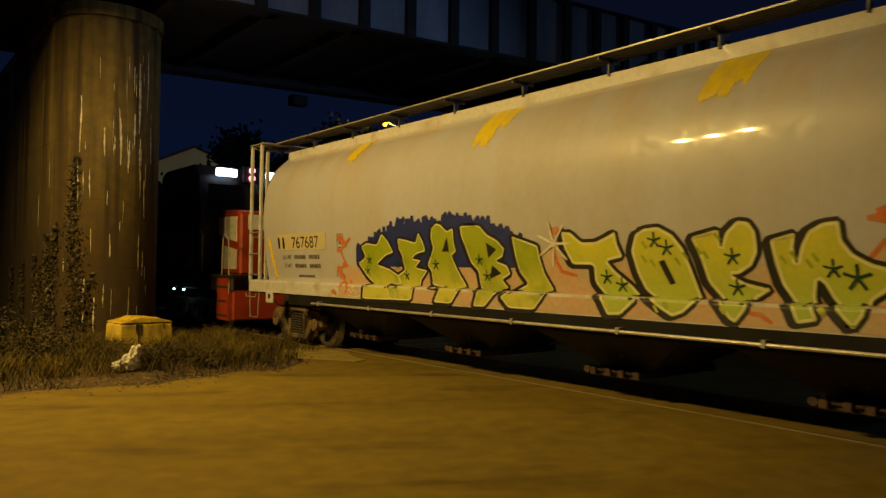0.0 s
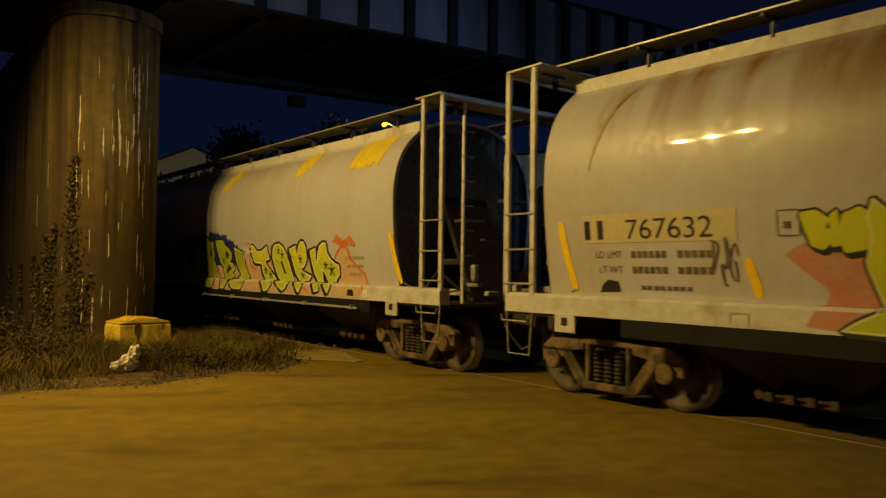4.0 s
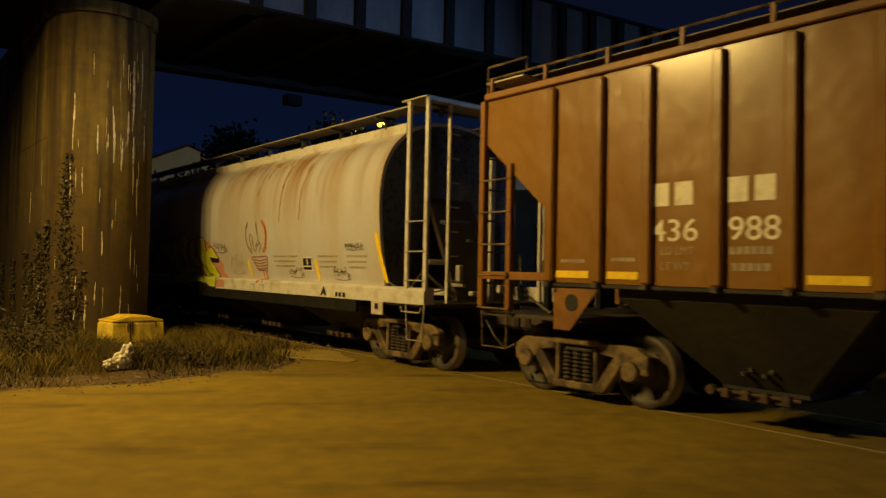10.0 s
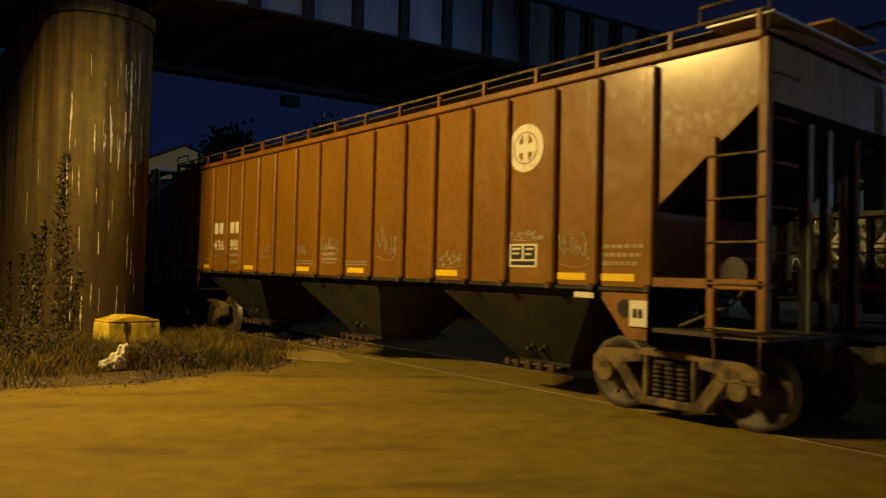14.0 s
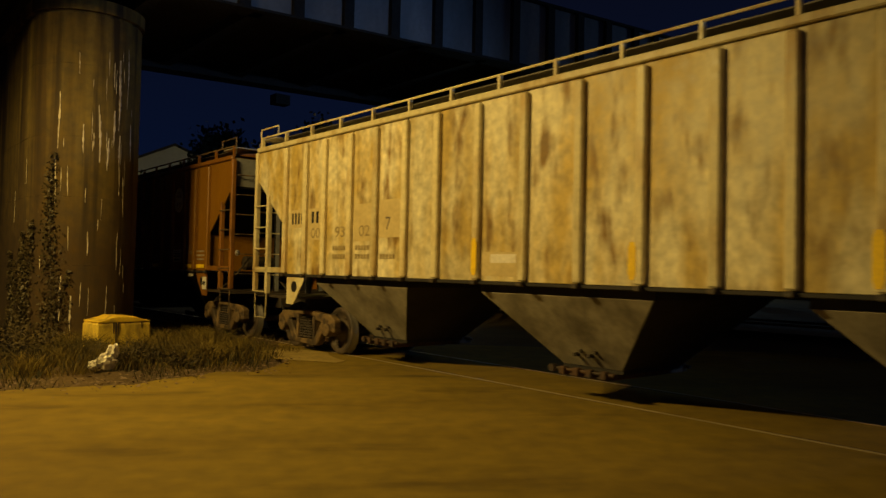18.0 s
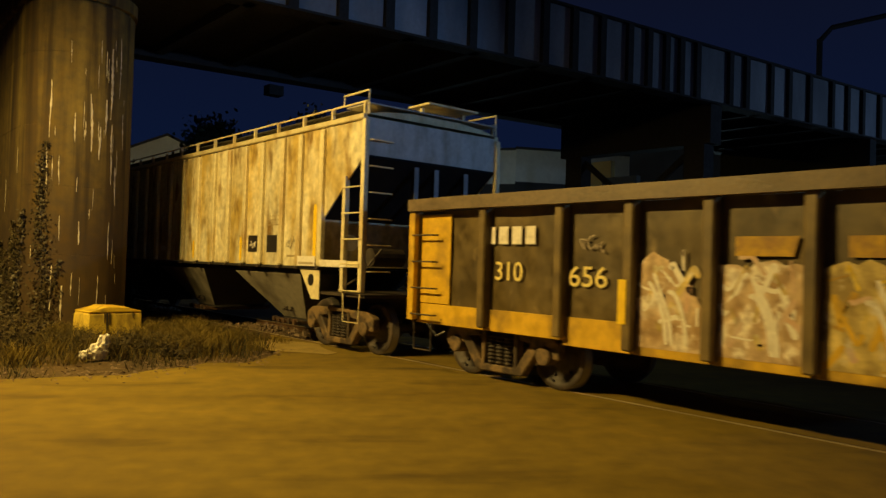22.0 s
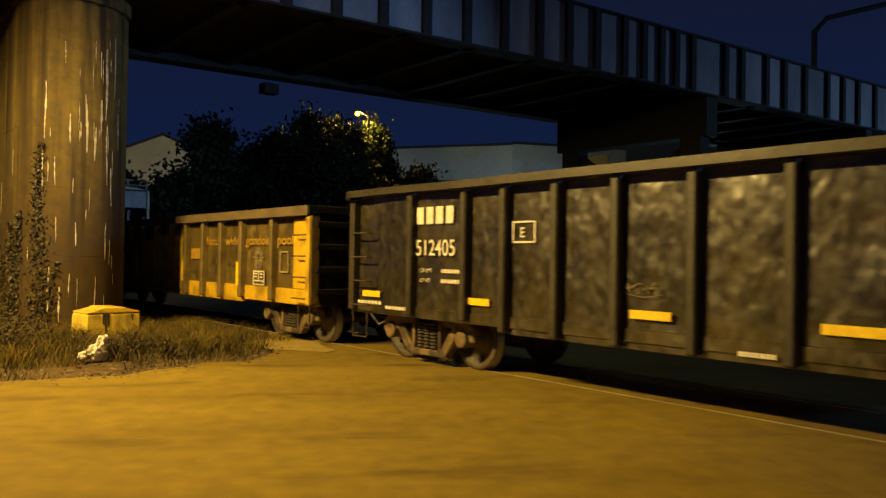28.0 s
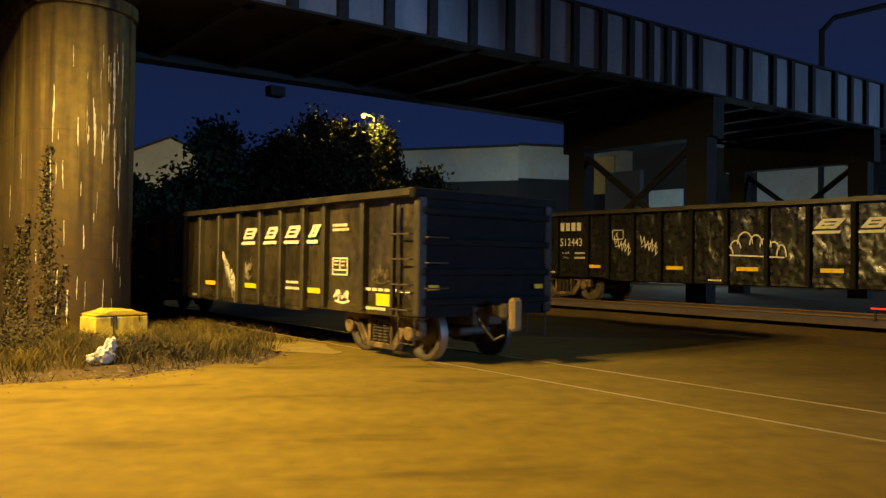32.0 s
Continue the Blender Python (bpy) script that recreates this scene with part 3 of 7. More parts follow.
for i, (da, z0, z1, w) in enumerate(((22, 4.54, 6.07, 0.050), (24, 3.32, 4.44, 0.034), (16, 4.19, 4.95, 0.04), (10, 3.64, 4.35, 0.034), (1, 3.8, 4.82, 0.036), (-5, 4.11, 4.42, 0.022), (-15, 3.96, 4.58, 0.03),
                                     (-40, 4.04, 5.24, 0.030), (-42, 2.9, 3.9, 0.034), (-29, 3.05, 3.67, 0.02), (33, 5.04, 6.36, 0.026), (40, 3.92, 4.73, 0.03), (9, 5.68, 6.19, 0.018), (-92, 3.32, 3.87, 0.03),
                                     (-33, 0.46, 1.39, 0.036), (-22, 0.26, 0.98, 0.03), (13, 0.28, 1.19, 0.02), (31, 2.71, 3.52, 0.02), (-11, 2.93, 3.24, 0.016), (-27, 1.91, 2.42, 0.02), (-150, 2.54, 3.25, 0.05))):
    streak(da, z0, z1, w, i)
rs = random.Random(31)
for i in range(34):
    a = rs.choice((rs.uniform(-60, 45), rs.uniform(-8, 40), rs.uniform(12, 44)))
    z1 = rs.uniform(0.6, 6.2) if i % 3 else rs.uniform(3.6, 6.4)
    streak(a, z1 - rs.uniform(0.12, 0.6), z1, rs.uniform(0.008, 0.020), 100 + i)

# bridge deck: near face runs from beside the column, a little right of square to the tracks
BZ0, BZ1 = 7.28, 9.12


def bridge_x(y):
    return -16.18 + 0.124 * y


viaduct = thing("railway_bridge", "dark steel plate girder bridge on steel bents over the tracks", "bridge")
Y0, Y1 = -14.0, 62.0
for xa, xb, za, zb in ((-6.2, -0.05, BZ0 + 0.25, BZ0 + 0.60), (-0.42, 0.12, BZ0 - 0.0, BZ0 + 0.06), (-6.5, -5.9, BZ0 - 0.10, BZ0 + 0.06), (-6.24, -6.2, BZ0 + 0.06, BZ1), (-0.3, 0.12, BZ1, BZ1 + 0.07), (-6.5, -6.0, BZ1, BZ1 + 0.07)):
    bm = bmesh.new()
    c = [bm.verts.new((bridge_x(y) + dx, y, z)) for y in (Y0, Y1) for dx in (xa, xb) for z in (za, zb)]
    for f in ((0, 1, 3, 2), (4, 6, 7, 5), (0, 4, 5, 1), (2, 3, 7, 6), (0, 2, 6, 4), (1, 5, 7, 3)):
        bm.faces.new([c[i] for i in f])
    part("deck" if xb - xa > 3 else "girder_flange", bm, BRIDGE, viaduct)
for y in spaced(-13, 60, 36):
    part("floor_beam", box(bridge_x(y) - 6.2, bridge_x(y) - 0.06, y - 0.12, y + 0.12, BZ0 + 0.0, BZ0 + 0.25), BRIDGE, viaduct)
ends = spaced(-14, 15.5, 24) + [16.6, 17.7, 18.85, 19.7, 20.5, 21.2, 22.0, 23.7, 24.6, 26.0, 27.1, 28.4, 29.9, 31.0, 32.1] + spaced(33.4, 62, 20)
for y0, y1 in zip(ends, ends[1:]):
    bm = bmesh.new()
    c = [bm.verts.new((bridge_x(y) + dx, y, z)) for y in (y0 + 0.02, y1 - 0.02) for dx in (-0.03, 0.0) for z in (BZ0 + 0.062, BZ1 - 0.002)]
    for f in ((0, 1, 3, 2), (4, 6, 7, 5), (0, 4, 5, 1), (2, 3, 7, 6), (0, 2, 6, 4), (1, 5, 7, 3)):
        bm.faces.new([c[i] for i in f])
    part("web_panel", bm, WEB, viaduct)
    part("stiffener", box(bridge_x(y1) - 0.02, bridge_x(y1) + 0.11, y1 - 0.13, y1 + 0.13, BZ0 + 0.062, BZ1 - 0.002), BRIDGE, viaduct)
# hanging drain box under the far edge
part("drain_box", box(-22.0, -21.6, 10.9, 11.4, BZ0 - 0.42, BZ0 - 0.11), BRIDGE, viaduct)


def bent(ya, yb):
    """Two riveted legs, a cap and crossed braces under the deck."""
    pa, pb = Vector((bridge_x(ya) - 5.6, ya, 0)), Vector((bridge_x(yb) - 0.5, yb, 0))
    for p in (pa, pb):
        bm = box(p.x - 0.38, p.x + 0.38, p.y - 0.3, p.y + 0.3, 0.3, BZ0 - 1.0)
        part("bent_leg", bm, BRIDGE, viaduct)
    d = pb - pa
    side = Vector((-d.y, d.x, 0)).normalized() * 0.35
    for z0, z1, ends in ((BZ0 - 1.35, BZ0 - 0.05, (-0.12, 1.12)),):
        bm = bmesh.new()
        c = [bm.verts.new(pa + d * e + s * side + Vector((0, 0, z))) for e in ends for s in (-1, 1) for z in (z0, z1)]
        for f in ((0, 1, 3, 2), (4, 6, 7, 5), (0, 4, 5, 1), (2, 3, 7, 6), (0, 2, 6, 4), (1, 5, 7, 3)):
            bm.faces.new([c[i] for i in f])
        part("bent_cap", bm, BRIDGE, viaduct)
    for u, v in ((pa, pb), (pb, pa)):
        part("brace", tube([u + Vector((0, 0, 2.0)), v + Vector((0, 0, BZ0 - 1.3))], 0.12, 6), BRIDGE, viaduct)


bent(22.8, 22.9)
bent(32.6, 32.8)
bent(44.0, 44.2)

# ---- the train ----
# distance run by the train, one value a second
RUN = (11.47, 13.53, 15.83, 18.30, 20.95, 23.76, 26.73, 29.79, 32.89, 36.04, 39.21, 42.37, 45.53, 48.66, 51.78, 54.89, 57.99, 61.09, 64.14, 67.20, 70.26, 73.40, 76.64, 79.76, 82.90, 86.04, 89.28, 92.63, 96.10,
       99.68, 103.31, 107.00, 110.67)


def run(t):
    i = min(int(t), 31)
    f = t - i
    p0, p1, p2, p3 = (RUN[min(max(k, 0), 32)] for k in (i - 1, i, i + 1, i + 2))
    if i == 0:
        p0 = 2 * p1 - p2
    if i == 31:
        p3 = 2 * p2 - p1
    return p1 + 0.5 * f * (p2 - p0 + f * (2 * p0 - 5 * p1 + 4 * p2 - p3 + f * (3 * (p1 - p2) + p3 - p0)))


ROLLING, WHEELSETS = [], []
WHEEL_R = 0.457

_wheel = lathe([(0.001, -1.02), (0.075, -1.02), (0.085, -0.86), (0.13, -0.845), (0.15, -0.80), (0.24, -0.765), (0.33, -0.79), (0.37, -0.835), (0.445, -0.835), (0.457, -0.82), (0.460, -0.735), (0.486, -0.715), (0.486, -0.695),
                (0.47, -0.685), (0.37, -0.69), (0.33, -0.735), (0.15, -0.715), (0.09, -0.66), (0.082, 0.66), (0.15, 0.715), (0.33, 0.735), (0.37, 0.69), (0.47, 0.685), (0.486, 0.695), (0.486, 0.715), (0.460, 0.735), (0.457, 0.82),
                (0.445, 0.835), (0.37, 0.835), (0.33, 0.79), (0.24, 0.765), (0.15, 0.80), (0.13, 0.845), (0.085, 0.86), (0.075, 1.02), (0.001, 1.02)], 40)
for _k in range(6):
    _a = _k * math.tau / 6
    for _s in (-1, 1):
        tube([(0.27 * math.cos(_a), _s * 0.77, 0.27 * math.sin(_a)), (0.27 * math.cos(_a), _s * 0.80, 0.27 * math.sin(_a))], 0.022, 6, _wheel)
    box(0.34, 0.36, -0.842, -0.80, -0.05, 0.05, 0, _wheel) if _k == 0 else None
wheel_ob = part("wheelset", _wheel, WHEEL, None, "", True)
WHEEL_MESH = wheel_ob.data
WHEEL_MESH.materials.append(TREAD)
for p in WHEEL_MESH.polygons:
    c = p.center
    if math.hypot(c.x, c.z) > 0.45:
        p.material_index = 1
bpy.data.objects.remove(wheel_ob)

_frame = bmesh.new()
for _poly in ([(-1.13, 0.44), (-1.13, 0.66), (-0.95, 0.77), (-0.38, 0.79), (-0.38, 0.64), (-0.62, 0.64), (-0.76, 0.56), (-0.76, 0.44)],
              [(1.13, 0.44), (1.13, 0.66), (0.95, 0.77), (0.38, 0.79), (0.38, 0.64), (0.62, 0.64), (0.76, 0.56), (0.76, 0.44)],
              [(-0.78, 0.56), (-0.62, 0.62), (-0.30, 0.20), (-0.46, 0.14)], [(0.78, 0.56), (0.62, 0.62), (0.30, 0.20), (0.46, 0.14)],
              [(-0.44, 0.14), (0.44, 0.14), (0.36, 0.245), (-0.36, 0.245)], [(-0.36, 0.22), (-0.29, 0.22), (-0.29, 0.80), (-0.36, 0.80)], [(0.36, 0.22), (0.29, 0.22), (0.29, 0.80), (0.36, 0.80)],
              [(-0.50, 0.72), (0.50, 0.72), (0.36, 0.82), (-0.36, 0.82)]):
    prism(_poly, -1.11, -0.95, _frame, 0.018)
for _s in (-1, 1):
    prism([(_s * 0.89 + 0.13 * math.cos(a), WHEEL_R + 0.02 + 0.13 * math.sin(a)) for a in spaced(0, math.tau * 11 / 12, 11)], -1.17, -0.90, _frame, 0.015)
_tmp = part("side_frame", _frame, TRUCK)
FRAME_MESH = _tmp.data
bpy.data.objects.remove(_tmp)
_coil = turned([(0.001, 0.0)] + [(0.050 + 0.026 * (i % 2), 0.010 + 0.0265 * i) for i in range(16)] + [(0.001, 0.415)], 12)
_tmp = part("spring", _coil, TRUCK_DARK)
COIL_MESH = _tmp.data
bpy.data.objects.remove(_tmp)


def child(name, mesh, parent, m):
    ob = new(name, mesh)
    ob.parent = parent
    ob.matrix_basis = m
    return ob


def truck(car, x, base=0.89):
    """A three-piece freight truck: bolster, side frames, springs, two wheelsets that turn."""
    bm = box(-0.26, 0.26, -1.05, 1.05, 0.55, 0.70, 0.03)
    box(-0.2, 0.2, -0.4, 0.4, 0.70, 0.86, 0.03, bm)
    for s in (-1, 1):
        box(s * 0.55 - 0.05, s * 0.55 + 0.05, -0.85, 0.85, 0.40, 0.50, 0.01, bm)
        for y in (-0.755, 0.755):
            box(s * 0.40 - 0.035, s * 0.40 + 0.035, y - 0.05, y + 0.05, 0.30, 0.62, 0.01, bm)
    t = part("truck", bm, TRUCK_DARK, car, "rust-brown freight truck with coil springs")
    t.location = (x, 0, 0)
    for rz in (0, 180):
        child("side_frame", FRAME_MESH, t, pose(0, 0, 0, 0, 0, rz))
        for i in range(3):
            for d in (0.0, 0.12):
                child("spring", COIL_MESH, t, pose(0, 0, 0, 0, 0, rz) @ pose(-0.165 + 0.165 * i, -1.06 + d, 0.245))
    for s in (-1, 1):
        w = child("wheelset", WHEEL_MESH, t, pose(s * base, 0, WHEEL_R))
        WHEELSETS.append((w, s * base))
    return t


def coupler(car, x, s):
    """Drawbar, knuckle and air hose at one end."""
    bm = box(x, x + s * 0.42, -0.09, 0.09, 0.78, 0.96, 0.02) if s > 0 else box(x + s * 0.42, x, -0.09, 0.09, 0.78, 0.96, 0.02)
    a, b = sorted((x + s * 0.40, x + s * 0.60))
    box(a, b, -0.17, 0.10, 0.74, 1.0, 0.05, bm)
    c = part("coupler", bm, TRUCK_DARK, car, "rusty knuckle coupler")
    part("air_hose", tube([(x + s * 0.1, -0.35, 0.85), (x + s * 0.3, -0.36, 0.62), (x + s * 0.48, -0.3, 0.42), (x + s * 0.6, -0.2, 0.5)], 0.025, 8), BLACK, c, "black rubber air hose")
    return c


def ladder(car, x0, x1, y, z0, z1, rungs, mat, rung_mat, w=0.045, tall=None):
    """Two angle stiles and round rungs on a side."""
    s = -1 if y < 0 else 1
    for x, top in ((x0, z1), (x1, tall or z1)):
        part("ladder_stile", box(x - w, x + w, min(y, y - s * 0.06), max(y, y - s * 0.06), z0, top, 0.008), mat, car)
    for z in rungs:
        part("ladder_rung", tube([(x0 - 0.02, y + s * 0.012, z), (x1 + 0.02, y + s * 0.012, z)], 0.013, 6), rung_mat, car)


# ---- paint laid on a side: flat pieces that follow its curve ----


SILL_BREAKS = (1.335, 1.378, 1.392)


def strip_on(car, name, pts, width, mat, fit, layer=1, across=2, label=""):
    """A sprayed stroke along points (x, z) of a side; fit(z) gives the side's half width."""
    fine = []
    for (xa, za), (xb, zb) in zip(pts, pts[1:]):
        n = max(1, int(math.hypot(xb - xa, zb - za) / (0.02 if min(za, zb) < 1.42 and max(za, zb) > 1.30 else 0.07)))
        fine += [(xa + (xb - xa) * i / n, za + (zb - za) * i / n) for i in range(n)]
    fine.append(pts[-1])
    bm = bmesh.new()
    off = 0.003 + 0.0016 * layer
    last = None
    for i, (x, z) in enumerate(fine):
        a, b = fine[max(i - 1, 0)], fine[min(i + 1, len(fine) - 1)]
        d = Vector((b[0] - a[0], b[1] - a[1])).normalized() if a != b else Vector((1, 0))
        nx, nz = -d.y, d.x
        half = width / 2 * (0.55 if i in (0, len(fine) - 1) else 1.0)
        row = []
        for k in range(across + 1):
            e = half * (2 * k / across - 1)
            px, pz = x + nx * e, z + nz * e
            row.append(bm.verts.new((px, -(fit(pz) + off), pz)))
        if last:
            for k in range(across):
                bm.faces.new((last[k], last[k + 1], row[k + 1], row[k]))
        last = row
    return part(name, bm, mat, car, label)


def patch_on(car, name, pts, mat, fit, layer=1, label=""):
    """A filled outline of (x, z) points on a side."""
    bm = bmesh.new()
    bm.faces.new([bm.verts.new((x, 0, z)) for x, z in pts])
    lo, hi = min(p[1] for p in pts), max(p[1] for p in pts)
    z = lo + 0.09
    while z < hi:
        bmesh.ops.bisect_plane(bm, geom=bm.verts[:] + bm.edges[:] + bm.faces[:], plane_co=(0, 0, z), plane_no=(0, 0, 1))
        z += 0.09
    for z in SILL_BREAKS:
        if lo < z < hi:
            bmesh.ops.bisect_plane(bm, geom=bm.verts[:] + bm.edges[:] + bm.faces[:], plane_co=(0, 0, z), plane_no=(0, 0, 1))
    bmesh.ops.triangulate(bm, faces=bm.faces[:])
    off = 0.003 + 0.0016 * layer
    for v in bm.verts:
        v.co.y = -(fit(v.co.z) + off)
    return part(name, bm, mat, car, label)


def bars(car, x0, x1, z0, z1, n, mat, fit, name="stencil_bar", gap=0.25, layer=1, slant=0.0):
    """Lettering as plain bars of its size, one a character."""
    w = (x1 - x0) / n
    for i in range(n):
        a = x0 + w * i
        b = a + w * (1 - gap)
        patch_on(car, name, [(a, z0), (b, z0), (b + slant, z1), (a + slant, z1)], mat, fit, layer)


def words(car, text, x, z, size, mat, fit, layer=1, width=0.0, bold=0.0):
    """Real words in the plain font, laid on a side; width stretches them to that length."""
    cu = bpy.data.curves.new("words", "FONT")
    cu.body, cu.size, cu.offset = text, size, bold
    tmp = new("words", cu)
    me = bpy.data.meshes.new_from_object(tmp.evaluated_get(bpy.context.evaluated_depsgraph_get()))
    bpy.data.objects.remove(tmp)
    long = width / max(v.co.x for v in me.vertices) if width else 1.0
    for v in me.vertices:
        px, pz = x + v.co.x * long, z + v.co.y
        v.co = (px, -(fit(pz) + 0.003 + 0.0016 * layer), pz)
    me.materials.clear()
    me.materials.append(mat)
    ob = new("lettering", me)
    ob.parent = car
    return ob


def table(car, x0, x1, z0, z1, fit, mat=WHITE, fill=BLACK, layer=1):
    """The framed inspection stencil: a frame with two cells and a bottom cell."""
    patch_on(car, "stencil_panel", [(x0, z0), (x1, z0), (x1, z1), (x0, z1)], mat, fit, layer, "white framed inspection stencil")
    w, h = x1 - x0, z1 - z0
    for a, b, c, d in ((0.07, 0.46, 0.34, 0.92), (0.53, 0.93, 0.34, 0.92), (0.07, 0.93, 0.08, 0.26)):
        patch_on(car, "stencil_cell", [(x0 + a * w, z0 + c * h), (x0 + b * w, z0 + c * h), (x0 + b * w, z0 + d * h), (x0 + a * w, z0 + d * h)], fill, fit, layer + 1)
    for a, b, c, d in ((0.12, 0.4, 0.75, 0.84), (0.12, 0.36, 0.55, 0.63), (0.6, 0.86, 0.74, 0.82), (0.6, 0.8, 0.52, 0.60)):
        patch_on(car, "stencil_bar", [(x0 + a * w, z0 + c * h), (x0 + b * w, z0 + c * h), (x0 + b * w, z0 + d * h), (x0 + a * w, z0 + d * h)], mat, fit, layer + 2)


# sprayed letters: left, right, foot and head on the side, and the outline in tenths of that box
GLYPHS = {
    "S": (-3.71, -2.38, 1.13, 2.27, "1,8.15 2.47,8.64 4.89,8.33 6.15,10 7.56,8.7 8.49,7.1 6.76,6.7 4.43,5.34 7.21,4.68 8.94,3.86 9.53,2.47 10,0.197 2.11,0 2.21,2.01 3.01,2.46 1.59,3.57 0,5.5 1.87,6.47"),
    "E": (-2.72, -1.67, 1.15, 2.25, "2.89,9.31 5.17,9.01 7.52,8.55 8.44,10 9.32,8.92 9.94,7.29 7.55,6.9 6.24,6.25 8.56,5.99 6.89,4.92 10,4.53 7.9,2.95 7.18,0.0601 1.31,0 0,2.19 2.36,2.67 1.82,3.69 4.08,4.56 3.61,6.93 2.84,7.78"),
    "A": (-1.66, -0.75, 1.15, 2.38, "2.04,9.39 3.24,10 4.49,9.82 6.21,8.93 7.79,9.31 7.81,7.51 8.22,6.46 6.9,5.91 8.28,4.03 10,2.25 9.84,1.71 7.81,0 3.17,0.0616 4.7,1.88 0.901,2.15 0.948,3.98 0,4.7 2.11,6.87 1.55,8.32"),
    "R": (-0.78, 0.24, 1.14, 2.32, "0,10 4.3,9.93 5.74,8.79 7.79,8.07 9.15,7.04 8.65,6.04 7.18,5.57 9.4,5.04 10,4.04 8.14,3.34 9.31,2.36 7.97,1.66 5.87,0.0303 3.43,0 4.26,1.9 3.49,2.28 3.32,4.31 1.89,5.36 1.05,7.13 0.208,8.57"),
    "J": (0.14, 1.03, 1.15, 2.14, "2.03,10 4.33,9.41 7.48,8.59 7.8,6.71 8.44,4.84 10,2.7 9.16,1.65 7.44,0.0173 1.95,0 0,1.49 1.91,2.41 4.73,3.4 3.1,5.16 2.46,7.5"),
    "T": (1.24, 2.44, 1.15, 2.17, "0,10 1.28,9.88 2.76,8.6 4.66,8.62 6.17,9.25 7.13,9.74 7.32,8.43 7.94,6.79 5.92,6.33 6.88,5.14 8.78,3.54 9.79,2.29 10,1.87 8.18,0.106 6.57,0 5.62,1.8 4.15,3.75 4.17,5.86 1.32,5.91 0.314,7.88"),
    "O": (2.32, 3.22, 1.18, 2.18, "0.818,9.27 2.18,9.88 4.32,10 6.31,9.13 7.77,7.55 8.73,5.4 9.58,2.97 10,1.79 8.32,0.509 6.74,0 4.7,0.96 1.8,2.75 0.758,4.69 0,7.32"),
    "P": (3.12, 4.00, 1.16, 2.21, "0,8.54 3.87,9.25 4,7.28 4.8,8.94 6.31,10 7.69,9.84 8.51,8.84 8.63,6.95 7.82,5.6 6.2,4.77 5.12,4.7 6.8,3.95 10,3.36 8,2.33 7.61,1.26 6.36,0 5.51,0.339 4.06,1.94 2.05,3.86 1.2,6.44"),
    "N": (4.01, 5.11, 1.17, 2.17, "0,8.39 2.41,9.03 2.17,7.52 2.32,5.88 2.84,7.78 3.51,9.1 4.75,9.85 6.16,10 6.3,8.23 7.13,6.93 8.62,6.01 10,5.62 9.89,3.92 9.44,3.41 8.4,2.61 8.31,1.37 7.43,0 6.54,1.01 5.24,2.72 4.64,4.08 4.09,4.5 3.8,2.66 4.59,0.614 2.75,0.217 2.15,1.8 0.885,3.93 0.379,6.15"),
    "bB": (-4.21, -3.84, 1.90, 2.29, "0,9.45 4.71,10 8.21,7.42 6.88,5.65 10,3.35 6.11,0 2.86,1.16"),
    "bI": (-3.92, -3.81, 1.93, 2.29, "0,8.39 7.22,10 10,0.459 0.515,0"),
    "bG": (-3.84, -3.41, 1.87, 2.30, "0.825,8.53 4.45,10 6.75,8.37 6.21,6.04 10,4.42 5.54,0.773 1.04,0 0,3.78"),
    "bM": (-3.82, -2.72, 1.13, 2.38, "2.56,9.99 4,8.81 4.99,6.46 5.19,8.97 6.09,10 7.11,9.77 8.14,9.03 9.15,6.44 10,3.24 7.96,2.29 6.64,2.39 5.73,4.61 4.98,5.67 4.31,2.8 6.41,1.86 7.14,0 0,0.159 1.47,1.03 3.14,1.76 1.79,5.12 2.37,7.16 2.04,8.52"),
    "bN": (-2.98, -1.60, 1.15, 2.50, "0.256,8.63 1.66,8.76 2.94,7.95 3.71,6.37 4.04,9.47 4.95,10 6.27,9.26 7.67,8.36 6.65,8.01 6.05,6.45 6.07,4.09 6.35,2.91 9.06,2.86 10,0.571 6.43,0 5.95,0.647 5.49,0.0612 0.827,0.108 0.627,1.29 1.12,2.01 2.55,2.88 4.23,3.03 4.98,4.19 4.14,5.22 2.98,5.8 1.95,5.69 1.23,4.75 0.749,6.41 0,7.8"),
    "bD": (-2.70, -2.47, 2.23, 2.43, "0,9.06 4.98,10 10,3.06 7.82,0 2.16,2.98"),
    "bE": (-2.06, -0.93, 1.23, 2.32, "1.8,9.44 2.94,10 4.24,9.68 4.29,7.04 4.87,6.77 3.75,6.18 4.84,5.71 6.12,4.87 6.89,4.29 7.79,1.85 10,1.19 9.85,0.308 3.76,0 2.23,2.2 0,2.76 0.794,4.22 0.735,6.06 1.1,7.76"),
    "bS": (-1.41, -0.04, 1.15, 2.36, "0.382,9.35 1.58,10 2.91,9.93 3.71,9.33 4.1,7.5 4.23,6.82 5.61,7.75 6.71,7.94 7.44,7.43 9.53,5.69 9.59,5.16 6.73,5.25 5.77,5.97 5.18,6.25 6.29,4.97 7.66,3.9 8.69,2.85 9.67,2.08 10,1.17 9.74,0 6.4,0.142 5.73,1.03 5.25,0.00834 3.49,0.00133 3.6,1.82 2.22,3.02 2.48,4.07 1.9,4.76 1.01,5.34 0.359,6.4 0,7.89"),
}


def outline_of(text, x0, x1, z0, z1):
    return [(x0 + (x1 - x0) * float(p.split(",")[0]) / 10, z0 + (z1 - z0) * float(p.split(",")[1]) / 10) for p in text.split()]


